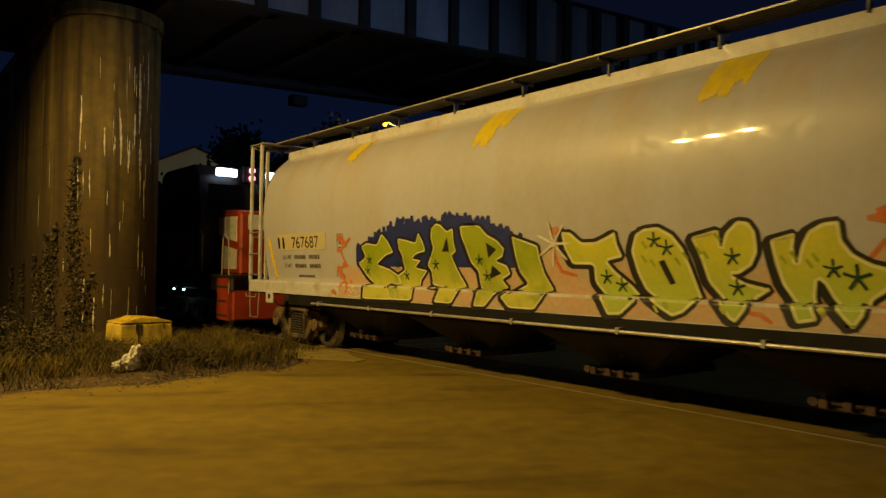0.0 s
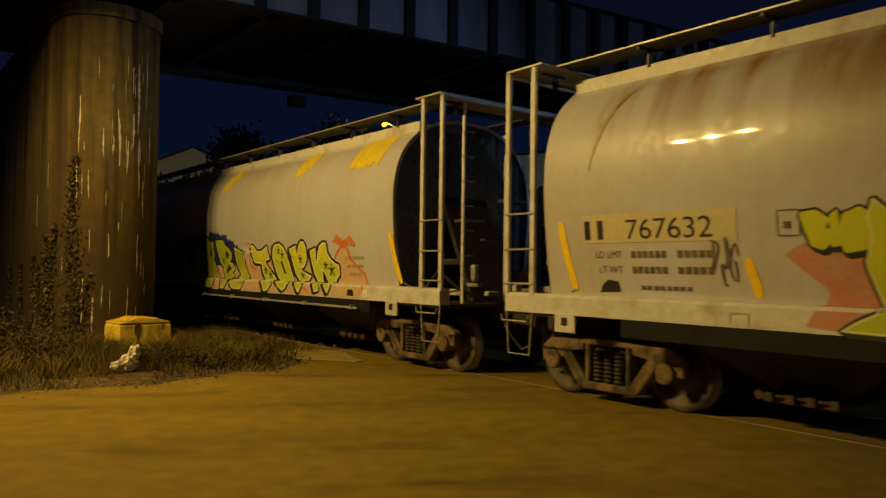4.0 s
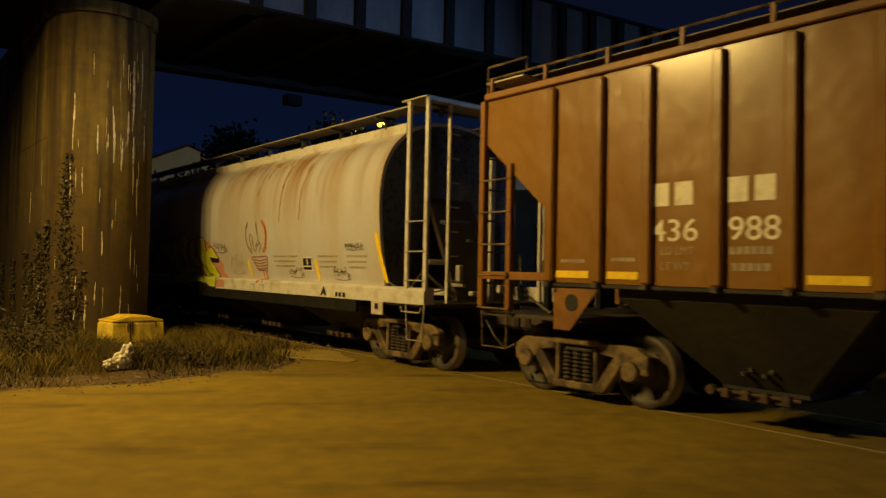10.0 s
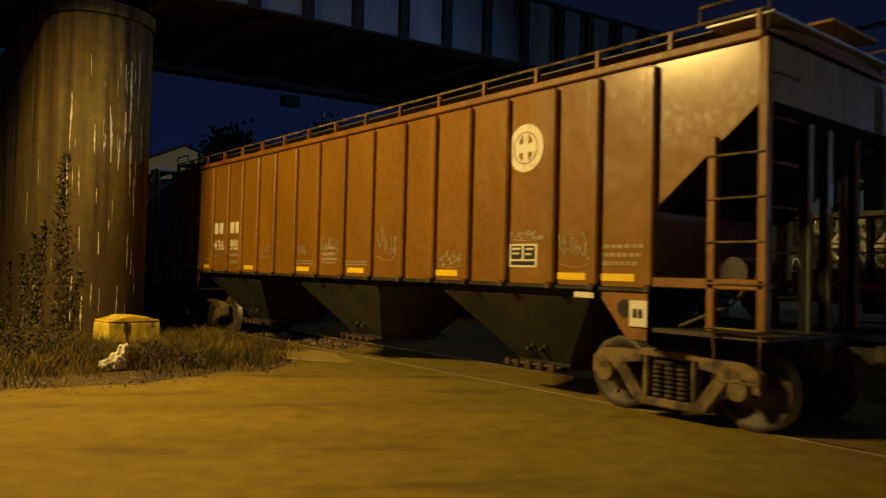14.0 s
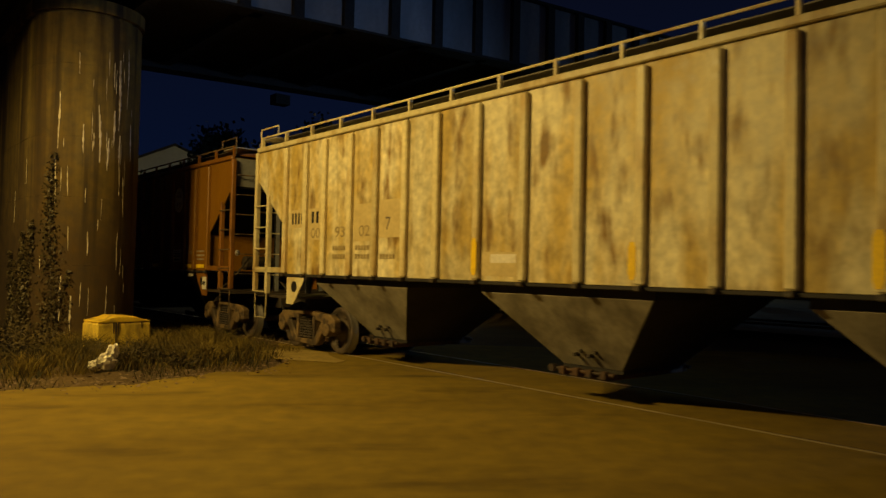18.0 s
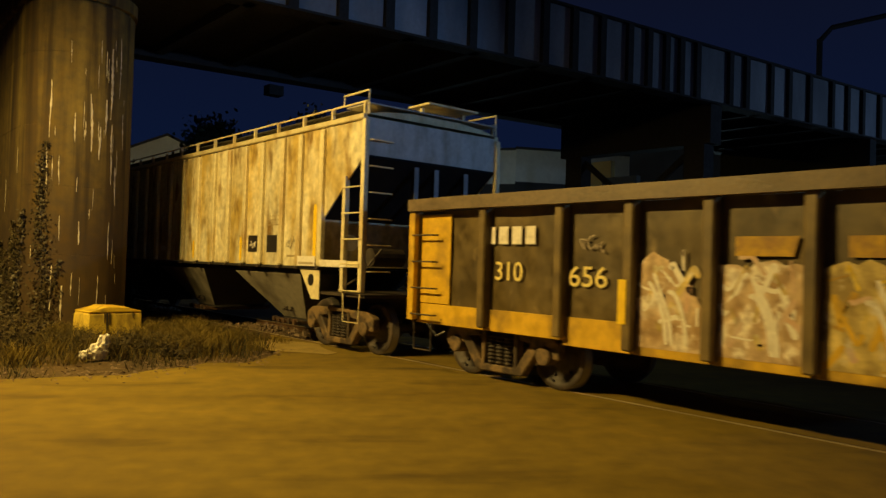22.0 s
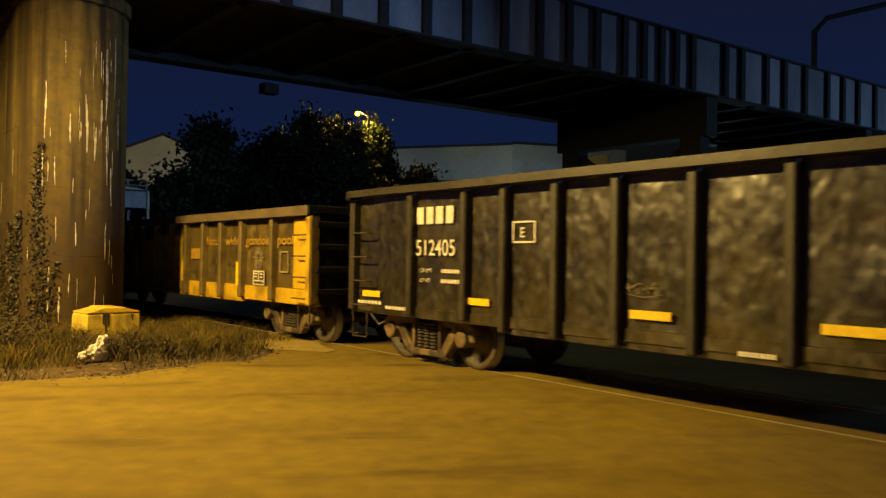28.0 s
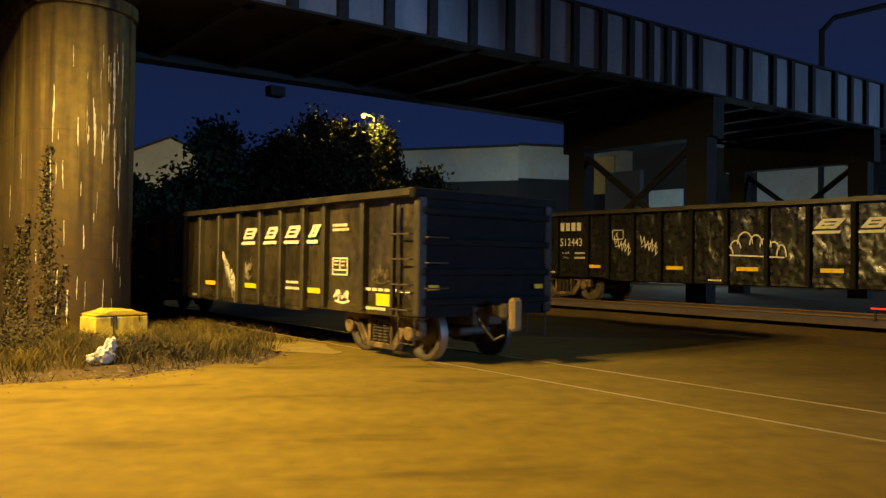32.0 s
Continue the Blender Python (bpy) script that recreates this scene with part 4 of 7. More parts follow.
def rounded(pts, cut=0.10):
    """Corners cut back once, as a spray can rounds them."""
    out = []
    for (xa, za), (xb, zb) in zip(pts, pts[1:] + pts[:1]):
        out += [(xa + (xb - xa) * cut, za + (zb - za) * cut), (xb + (xa - xb) * cut, zb + (za - zb) * cut)]
    return out


def inset(pts, d):
    """The ring moved inwards by d."""
    area = sum(a[0] * b[1] - b[0] * a[1] for a, b in zip(pts, pts[1:] + pts[:1]))
    turn = 1 if area > 0 else -1
    out = []
    for a, p, b in zip(pts[-1:] + pts[:-1], pts, pts[1:] + pts[:1]):
        n = Vector((-(b[1] - a[1]), b[0] - a[0]))
        n = n.normalized() * d * turn if n.length > 1e-6 else Vector((0, 0))
        out.append((p[0] + n.x, p[1] + n.y))
    return out


def graffiti(car, keys, fill, fit, line=0.10, shift=(0.03, -0.02), glow=0.028):
    """Sprayed letters: black outline with a drop shade, graded fill, pale inner line."""
    for k, c in enumerate(keys):
        x0, x1, z0, z1, text = GLYPHS[c]
        pts = rounded(outline_of(text, x0, x1, z0, z1))
        ring = pts + pts[:2]
        strip_on(car, "outline", ring, line, BLACK, fit, 2 + 0.06 * k, 4)
        strip_on(car, "drop_shade", [(x + shift[0], z + shift[1]) for x, z in ring], line, BLACK, fit, 2.6 + 0.06 * k, 4)
        patch_on(car, "fill", pts, fill, fit, 4.2 + 0.1 * k)
        if glow:
            inner = inset(pts, glow * 0.8)
            strip_on(car, "inner_line", inner + inner[:2], glow, PALE_LINE, fit, 5.6 + 0.1 * k, 2)


def star(car, x, z, r, mat, fit, layer=9):
    for i in range(5):
        a = math.pi / 2 + i * math.tau / 5
        strip_on(car, "star_arm", [(x, z), (x + r * math.cos(a), z + r * math.sin(a))], r * 0.42, mat, fit, layer + 0.1 * i)


STROKES = ("0,0 1,9 5,10 7,6 1,5 8,0", "1,10 0,2 4,0 8,3 7,10", "0,8 4,10 8,9 3,5 8,2 4,0 0,1", "0,0 4,10 8,0 6,4 1,4", "8,9 2,10 0,5 3,0 9,2 8,5 5,5", "0,10 1,0 4,6 7,0 9,10", "1,0 2,10 3,4 8,10 4,5 9,0", "0,9 9,10 4,9 5,0 3,1")


def scribble(car, x0, x1, z0, z1, mat, fit, seed, n=5, width=0.03, layer=2):
    """An unreadable tag: n slanting sprayed characters run together, with a tail."""
    r = random.Random(seed)
    w, h = (x1 - x0) / n, z1 - z0
    for i in range(n):
        size, lift, slant = r.uniform(0.6, 1.0), r.uniform(0, 0.28), r.uniform(0.05, 0.25)
        pts, turn, flip = [], r.uniform(0.5, 1.3) * r.choice((-1, 1)), r.choice((-1, 1))
        for pair in STROKES[r.randrange(len(STROKES))].split():
            u, v = (float(k) / 10 - 0.5 for k in pair.split(","))
            u, v = 0.5 + flip * 0.8 * (u * math.cos(turn) - v * math.sin(turn)), 0.5 + 0.8 * (u * math.sin(turn) + v * math.cos(turn))
            v = min(1.0, max(0.0, v) * size + lift + r.uniform(-0.06, 0.06))
            pts.append((x0 + w * (i + 0.05 + 1.05 * u + slant * v + r.uniform(-0.06, 0.06)), z0 + h * v))
        strip_on(car, "tag_stroke", bowed(pts), width * r.uniform(0.8, 1.2), mat, fit, layer + 0.15 * i)
    if n > 3:
        strip_on(car, "tag_stroke", bowed([(x0 + w * 0.4, z0 + h * 0.1), (x0 + w * n * 0.6, z0 - h * 0.04), (x1 + w * 0.4, z0 + h * 0.15)]), width * 0.7, mat, fit, layer + 0.15 * n)


def bowed(pts):
    """A line of points drawn as one smooth curve."""
    out = []
    for k in range(len(pts) - 1):
        a, b, c, d = (Vector(pts[min(max(k + e, 0), len(pts) - 1)]) for e in (-1, 0, 1, 2))
        for f in (0.0, 0.25, 0.5, 0.75):
            out.append(tuple(0.5 * (2 * b + (c - a) * f + (2 * a - 5 * b + 4 * c - d) * f * f + (3 * b - a - 3 * c + d) * f ** 3)))
    return out + [pts[-1]]


# ---- round-bodied covered hopper ----
SECTION = ((1.44, 1.37), (1.50, 1.70), (1.545, 2.02), (1.58, 2.35), (1.60, 2.75), (1.585, 3.10), (1.52, 3.42), (1.38, 3.72), (1.16, 3.97), (0.88, 4.17), (0.45, 4.30), (0.0, 4.34))


def smooth_section(n=6):
    """The section refined with a smooth curve."""
    p = [Vector(v) for v in SECTION]
    out = []
    for i in range(len(p) - 1):
        a, b, c, d = p[max(i - 1, 0)], p[i], p[i + 1], p[min(i + 2, len(p) - 1)]
        for k in range(n):
            f = k / n
            out.append(0.5 * ((2 * b) + (c - a) * f + (2 * a - 5 * b + 4 * c - d) * f * f + (3 * b - a - 3 * c + d) * f ** 3))
    return out + [p[-1]]


CURVE = smooth_section()


def round_side(z):
    if z < 1.39:
        return float(np.interp(z, (1.34, 1.375, 1.388), (1.602, 1.578, 1.455)))
    for (w0, z0), (w1, z1) in zip(CURVE, CURVE[1:]):
        if z0 <= z <= z1:
            return w0 + (w1 - w0) * (z - z0) / (z1 - z0 + 1e-9) + 0.002
    return 1.44 if z < 2 else 0.0


def hopper_bay(car, x, top, bottom, wy, by, zt, zb, mat, y_mid=0.0):
    """A pyramid chute with an outlet gate below."""
    bm = bmesh.new()
    rings = []
    for hx, hy, z in ((top, wy, zt), (top, wy, zt - 0.10), (bottom, by, zb), (bottom, by, zb - 0.06)):
        rings.append([bm.verts.new((x + a * hx, y_mid + b * hy, z)) for a, b in ((-1, -1), (1, -1), (1, 1), (-1, 1))])
    for a, b in zip(rings, rings[1:]):
        for i in range(4):
            bm.faces.new((a[i], a[(i + 1) % 4], b[(i + 1) % 4], b[i]))
    bm.faces.new(rings[0])
    bm.faces.new(rings[-1][::-1])
    # chute faces darkened in colour to stand for the shade between bays
    bay = part("hopper_bay", bm, HOPPER_DARK, car, "sloping discharge hopper darkened for shade")
    for s in (-1, 1):
        plate = bmesh.new()
        lift = Vector((0, s * 0.006, -0.005))
        c = [plate.verts.new(Vector((x + a * hx, y_mid + s * hy, z)) + lift * k) for k in (0.6, 1.6) for a, hx, hy, z in ((-1, top - 0.02, wy, zt - 0.10), (1, top - 0.02, wy, zt - 0.10), (1, bottom - 0.01, by, zb), (-1, bottom - 0.01, by, zb))]
        for f in ((0, 1, 2, 3), (7, 6, 5, 4), (0, 4, 5, 1), (1, 5, 6, 2), (2, 6, 7, 3), (3, 7, 4, 0)):
            plate.faces.new([c[i] for i in f])
        part("hopper_side_plate", plate, mat, bay, "dirty painted side plate")
    gate = box(x - bottom * 0.8, x + bottom * 0.8, -by - 0.16, by + 0.16, zb - 0.14, zb - 0.065, 0.01)
    for s in (-1, 1):
        tube([(x - bottom, s * (by + 0.19), zb - 0.06), (x + bottom, s * (by + 0.19), zb - 0.06)], 0.024, 8, gate)
        for d in (-0.34, -0.1, 0.12, 0.36):
            box(x + d - 0.05, x + d + 0.05, s * (by + 0.20) - 0.05, s * (by + 0.20) + 0.05, zb - 0.13, zb - 0.02, 0.012, gate)
        tube([(x - bottom - 0.02, s * (by + 0.16), zb - 0.06), (x - bottom - 0.02, s * (by + 0.25), zb - 0.06)], 0.055, 10, gate)
    part("outlet_gate", gate, GATE, bay, "rust-brown outlet gate with cleats")
    for d in (-0.14, 0.10):
        for e in (0.0, 0.09):
            part("latch", box(x + d + e - 0.028, x + d + e + 0.028, -by - 0.22, -by - 0.10, zb + 0.13 + e * 0.6, zb + 0.18 + e * 0.6, 0.01), TRUCK_DARK, bay)
    return bay


def round_hopper(name_label, rusty):
    car = thing("covered_hopper_car", name_label, "freight car", "cars of the train")
    sec = smooth_section()
    outline = [(-w, z) for w, z in sec] + [(w, z) for w, z in sec[-2::-1]]
    cuts = [-7.55, -4.6, -1.55, 1.5, 4.5, 6.97]
    for x0, x1 in zip(cuts, cuts[1:]):
        bm = bmesh.new()
        xs = spaced(x0 + 0.0005, x1 - 0.0005, 6)
        rows = [[bm.verts.new((x, w, z)) for w, z in outline] for x in xs]
        for a, b in zip(rows, rows[1:]):
            for i in range(len(outline) - 1):
                bm.faces.new((a[i], a[i + 1], b[i + 1], b[i]))
        part("shell_plate", bm, GREY_RUST if rusty else GREY, car, "curved grey steel plate", True)
    inner = bmesh.new()
    rows = [[inner.verts.new((x, w * 0.99, z - 0.012)) for w, z in outline] for x in (-7.5, 6.92)]
    for a, b in zip(rows, rows[1:]):
        for i in range(len(outline) - 1):
            inner.faces.new((a[i], a[i + 1], b[i + 1], b[i]))
    for s, x in ((-1, -7.5), (1, 6.92)):
        row = [inner.verts.new((x, w * 0.99, z - 0.012)) for w, z in outline]
        inner.faces.new(row if s > 0 else row[::-1])
    part("body", inner, GLOSS_DARK, car, "glossy dark end sheets")
    for s, x in ((-1, -7.56), (1, 6.98)):
        rim = bmesh.new()
        rows = [[rim.verts.new((x + dx, w * f, (z - 2.8) * f + 2.8)) for w, z in outline] for dx, f in ((0, 1.003), (0, 0.965))]
        for i in range(len(outline) - 1):
            rim.faces.new((rows[0][i], rows[0][i + 1], rows[1][i + 1], rows[1][i]))
        part("end_rim", rim, GREY, car)
    for s in (-1, 1):
        sill = bmesh.new()
        pts = [(1.60, 1.12), (1.60, 1.34), (1.575, 1.375), (1.40, 1.385), (1.40, 1.12)]
        a = [sill.verts.new((-8.27, s * y, z)) for y, z in pts]
        b = [sill.verts.new((8.27, s * y, z)) for y, z in pts]
        sill.faces.new(a)
        sill.faces.new(b[::-1])
        for i in range(5):
            sill.faces.new((a[i], a[(i + 1) % 5], b[(i + 1) % 5], b[i]))
        part("side_sill", sill, SILL, car, "pale grey side sill")
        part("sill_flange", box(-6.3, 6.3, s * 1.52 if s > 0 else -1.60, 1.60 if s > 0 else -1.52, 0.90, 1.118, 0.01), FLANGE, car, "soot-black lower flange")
        # roof walk: two long gratings on brackets
        for k in range(5):
            y = s * (0.90 + 0.082 * k)
            part("walkway_bar", box(-8.2, 8.2, y - 0.034, y + 0.034, 4.42, 4.44), WALK, car, "dull roof walkway grating")
        part("walkway_rim", box(-8.2, 8.2, min(s * 1.275, s * 1.288), max(s * 1.275, s * 1.288), 4.425, 4.445), STEEL, car, "pale steel walkway rim")
        for x in spaced(-7.9, 7.9, 10):
            part("walkway_bracket", prism([(x - 0.014, 4.20), (x + 0.014, 4.20), (x + 0.014, 4.415), (x - 0.014, 4.415)], min(s * 0.98, s * 1.075), max(s * 0.98, s * 1.075)), WALK, car)
            part("walkway_arm", box(x - 0.014, x + 0.014, min(s * 0.86, s * 1.28), max(s * 0.86, s * 1.28), 4.37, 4.415), WALK, car)
        part("roof_curb", box(-7.5, 6.95, min(s * 1.02, s * 1.05), max(s * 1.02, s * 1.05), 4.03, 4.235, 0.006), SILL, car, "pale roof curb plate")
        for x0, x1 in ((-8.26, -7.77), (7.77, 8.26)):
            ladder(car, x0, x1, s * 1.60, 1.34, 4.40, (1.72, 2.08, 2.44, 2.80, 3.16, 3.52, 3.88) if s > 0 else (1.50, 1.96, 2.44), SILL, STEEL, 0.04)
            part("corner_step", tube([(x0, s * 1.58, 1.12), (x0 + 0.05, s * 1.58, 0.55), (x1 - 0.05, s * 1.58, 0.55), (x1, s * 1.58, 1.12)], 0.014, 6), STEEL, car)
            part("grab_bar", tube([(x0 - 0.02, s * 1.66, 1.08), (x0, s * 1.67, 1.0), (x1, s * 1.67, 1.0), (x1 + 0.02, s * 1.66, 1.08)], 0.012, 6), STEEL, car)
        for x in (-7.15, 7.0):
            pad = box(x - 0.17, x + 0.17, s * 1.60 if s > 0 else -1.63, 1.63 if s > 0 else -1.60, 0.90, 1.14, 0.01)
            part("jack_pad", pad, SILL, car, "pale jacking pad with a square hole")
            part("jack_hole", box(x - 0.05, x + 0.05, min(s * 1.628, s * 1.636), max(s * 1.628, s * 1.636), 0.99, 1.09), BLACK, car)
    for s in (-1, 1):
        xa, xb = sorted((s * 7.0, s * 8.27))
        part("end_platform", box(xa, xb, -1.55, 1.55, 1.08, 1.13), TRUCK_DARK, car)
        part("centre_sill", box(min(s * 6.0, s * 8.3), max(s * 6.0, s * 8.3), -0.3, 0.3, 0.72, 1.08, 0.02), TRUCK_DARK, car)
        part("roof_end_platform", box(min(s * 7.6, s * 8.27), max(s * 7.6, s * 8.27), -1.62, 1.62, 4.40, 4.425), STEEL, car, "galvanised roof end platform")
        part("end_beam", box(s * 8.26 - 0.03, s * 8.26 + 0.03, -1.6, 1.6, 4.34, 4.399, 0.01), SILL, car)
        for y, w, top in ((-0.96, 0.02, 4.39), (0.0, 0.05, 3.62), (1.2, 0.035, 4.39)) if s > 0 else ((-1.30, 0.035, 4.30), (-0.42, 0.02, 4.10), (1.2, 0.035, 4.39)):
            part("end_post", box(s * 8.05 - 0.03, s * 8.05 + 0.03, y - w, y + w, 1.13, top, 0.005), SILL, car)
            if w < 0.03:
                for z in (1.5, 1.9, 2.3, 2.7, 3.1, 3.5, 3.9):
                    part("post_step", tube([(s * 8.05, y - 0.04, z), (s * 8.12, y - 0.04, z), (s * 8.12, y + 0.16, z), (s * 8.05, y + 0.16, z)], 0.011, 6), STEEL, car)
        for k, (x, y, z, a, b, c) in enumerate(((7.85, -1.05, 1.80, 0.03, 0.16, 0.045), (7.95, -0.62, 1.62, 0.05, 0.05, 0.14), (7.80, -0.50, 1.42, 0.16, 0.03, 0.03), (8.02, -0.30, 1.28, 0.06, 0.12, 0.04), (7.75, -0.85, 1.30, 0.20, 0.03, 0.05), (8.0, 0.30, 1.36, 0.05, 0.07, 0.07))):
            part("brake_lever", box(s * x - a, s * x + a, y - b, y + b, z - c, z + c, 0.012), SILL if k != 2 else STEEL, car, "pale brake rigging")
        part("brake_rod", tube([(s * 7.3, -1.2, 1.28), (s * 7.6, -1.1, 1.65), (s * 8.0, -0.75, 1.20)], 0.03, 6), TRUCK_DARK, car)
        part("train_pipe", tube([(s * 7.1, -1.45, 1.45), (s * 7.6, -1.35, 1.22), (s * 7.95, -0.9, 1.35), (s * 8.15, -0.4, 1.15)], 0.018, 6), TRUCK_DARK, car)
        for y, z in ((-0.4, 2.5), (0.2, 2.2), (0.6, 2.9)):
            part("end_bracket", box(s * 7.55 - 0.12, s * 7.55 + 0.12, y - 0.25, y + 0.25, z - 0.03, z + 0.03, 0.01), GLOSS_DARK, car)
        slope = prism([(s * 6.9, 3.0), (s * 7.8, 1.14), (s * 7.7, 1.14), (s * 6.85, 2.9)], -0.5, 0.5)
        part("end_brace", slope, LOCO_DARK, car)
        part("brake_cylinder", tube([(s * 7.4, 0.3, 1.5), (s * 7.4, 1.1, 1.5)], 0.16, 14), TRUCK_DARK, car)
        coupler(car, s * 8.27, s)
        truck(car, s * 6.9)
    for x in (-4.55, -1.52, 1.52, 4.55):
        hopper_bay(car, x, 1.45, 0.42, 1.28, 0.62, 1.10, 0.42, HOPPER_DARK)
    for y in (-0.45, 0.45):
        for x in spaced(-6.3, 6.0, 3):
            part("hatch", turned([(0.32, 4.25), (0.32, 4.36), (0.28, 4.39), (0.001, 4.40)], 16), WALK, car).location = (x, y, 0)
    part("roof_hatch_bar", box(-7.2, 6.7, -0.05, 0.05, 4.36, 4.40), STEEL, car)
    return car


# first hopper: green two-word graffiti, yellow patches near the roof
hop_a = round_hopper("grey round-bodied covered hopper with big yellow-green graffiti", False)
A0 = 3.62


def side_marks_round(car, number, tint):
    """Weight stencils, end strips, type box and small print in the car's own space."""
    for a in (-7.28, 6.86):
        lean = 0.18 if a < 0 else 0.20
        strip_on(car, "reflective_strip", [(a, 2.30), (a + lean * 0.4, 1.9), (a + lean, 1.43)], 0.11, YELLOW, round_side, 2)
    patch_on(car, "stencil_ground", [(-6.9, 2.02), (-4.85, 2.02), (-4.85, 2.36), (-6.9, 2.36)], tint, round_side, 1, "paler repainted ground behind the stencil")
    bars(car, -6.88, -6.48, 2.06, 2.29, 2, BLACK, round_side, layer=2, gap=0.55)
    words(car, number, -6.27, 2.06, 0.33, BLACK, round_side, 2, 1.14)
    words(car, "LD LMT", -6.74, 1.84, 0.12, TAG, round_side)
    words(car, "LT WT", -6.70, 1.66, 0.12, TAG, round_side)
    for z in (1.84, 1.66):
        bars(car, -6.20, -5.70, z, z + 0.08, 6, TAG, round_side)
        bars(car, -5.58, -5.12, z, z + 0.08, 5, TAG, round_side)
    bars(car, -6.1, -5.4, 1.47, 1.52, 8, TAG, round_side)
    strip_on(car, "type_box", [(-4.42, 2.05), (-4.20, 2.05), (-4.20, 2.30), (-4.42, 2.30), (-4.42, 2.05)], 0.014, TAG, round_side, 2)
    bars(car, -4.36, -4.26, 2.12, 2.19, 1, TAG, round_side, layer=2)


RUST_RED = material("brown_red_spray", (0.36, 0.085, 0.012), 0.5, second=(0.5, 0.2, 0.06), mix=0.7, scale=5, fine=18, vary=0.15, bump=0)
PALE_LINE = material("pale_spray_line", (0.74, 0.72, 0.44), 0.5, second=(0.6, 0.6, 0.2), mix=0.6, scale=5, fine=20, vary=0.1, bump=0)
BRIGHT_LIME = material("bright_lime_spray", (0.56, 0.55, 0.010), 0.45, second=(0.46, 0.50, 0.015), mix=0.6, scale=2.2, fine=16, vary=0.08, bump=0, low=(0.42, 0.50, 0.02), levels=(1.3, 2.0))
PALE_PATCH = material("cream_touch_up_paint", (0.55, 0.47, 0.27), 0.45, second=(0.5, 0.44, 0.3), scale=5, fine=14, vary=0.08, bump=0)
side_marks_round(hop_a, "767687", PALE_PATCH)
side = round_side
# overspray patches down from the roof edge
ro = random.Random(17)
for x, n, z0, w in ((-4.35, 5, 3.66, 0.09), (-4.10, 3, 3.80, 0.07), (-0.62, 7, 3.50, 0.10), (-0.20, 4, 3.72, 0.08), (3.18, 6, 3.55, 0.09), (3.50, 4, 3.66, 0.08), (5.42, 16, 3.50, 0.11)):
    for k in range(n):
        a = x + 0.058 * k + ro.uniform(-0.02, 0.02)
        foot = z0 + ro.uniform(-0.04, 0.06)
        strip_on(hop_a, "overspray", [(a, foot), (a + 0.03, foot + 0.2), (a + 0.10, 4.05)], w * ro.uniform(0.9, 1.25), PATCH_YELLOW, side, 0.6 + 0.08 * k, 2, "yellow overspray")
# navy cloud behind the first word
rc = random.Random(6)
for i in range(64):
    u = i / 63
    x = -3.75 + 4.3 * u
    h = 2.05 + 0.40 * min(1, 3.2 * u) * min(1, 4.5 * (1 - u)) + rc.uniform(-0.05, 0.10)
    strip_on(hop_a, "navy_cloud", [(x, 1.70), (x + 0.04, h - 0.1), (x + 0.05 + rc.uniform(-0.05, 0.05), h)], 0.12, NAVY, side, 0.8 + 0.01 * i)
patch_on(hop_a, "peach_ground", [(-4.3, 1.14), (5.9, 1.14), (6.1, 1.32), (5.75, 1.70), (5.48, 1.98), (5.2, 2.02), (4.9, 1.80), (3.0, 1.75), (1.0, 1.95), (-3.6, 1.62), (-4.2, 1.75)], PEACH, side, 0.5, "peach sprayed ground")
graffiti(hop_a, "JRAES", LIME_GREEN, side, 0.080, (-0.03, -0.015), 0.018)
graffiti(hop_a, "TOPN", PALE_GREEN, side, 0.085, (-0.05, -0.012))
for pts in (((2.69, 1.79), (2.77, 1.81), (2.89, 1.55), (2.82, 1.53)), ((-1.25, 1.94), (-1.1, 2.17), (-1.08, 1.94)), ((-0.22, 2.06), (-0.01, 1.96), (-0.19, 1.84)), ((-0.13, 1.74), (0.05, 1.62), (-0.21, 1.54))):
    patch_on(hop_a, "counter", list(pts), BLACK, side, 6.8)
for i, (x, z) in enumerate(((-3.34, 1.82), (-3.43, 1.63), (-2.48, 1.73), (-2.25, 1.56), (-1.57, 1.93), (-1.44, 1.74), (-0.39, 1.81), (-0.26, 1.58), (1.93, 1.60), (2.15, 1.51), (2.65, 2.03), (2.81, 1.94), (3.60, 1.84), (3.63, 1.52), (4.61, 1.72), (4.82, 1.64))):
    star(hop_a, x, z, 0.085 if i < 8 else 0.095 if i < 15 else 0.13, DARK_TEAL, side)
for x, z in ((2.50, 1.83), (2.62, 1.78), (2.52, 1.99), (2.95, 1.80), (3.05, 1.86), (3.22, 1.92), (3.30, 1.87), (4.15, 1.82), (4.25, 1.86), (4.40, 1.78), (4.46, 1.84), (3.45, 2.06), (2.02, 1.28), (2.72, 1.27), (2.85, 1.31), (3.55, 1.30), (4.55, 1.34)):
    strip_on(hop_a, "olive_dab", [(x - 0.035, z + 0.03), (x + 0.02, z - 0.05)], 0.06, LIME_GREEN, side, 6.2)
for pts in (((-4.55, 1.50), (-4.50, 1.62), (-4.16, 1.73), (-4.32, 1.98), (-3.95, 2.22)), ((-4.1, 1.45), (-3.95, 1.3), (-4.05, 1.2)), ((1.06, 2.06), (1.12, 1.80), (1.20, 1.66), (1.45, 1.61)),
            ((4.92, 1.80), (5.06, 1.96), (5.22, 2.07), (5.36, 2.08), (5.47, 2.00), (5.50, 1.86), (5.70, 1.72), (5.95, 1.58), (6.02, 1.38), (6.16, 1.16)), ((3.80, 1.27), (3.95, 1.26), (4.07, 1.18))):
    strip_on(hop_a, "orange_squiggle", pts, 0.05, ORANGE, side, 1.4)
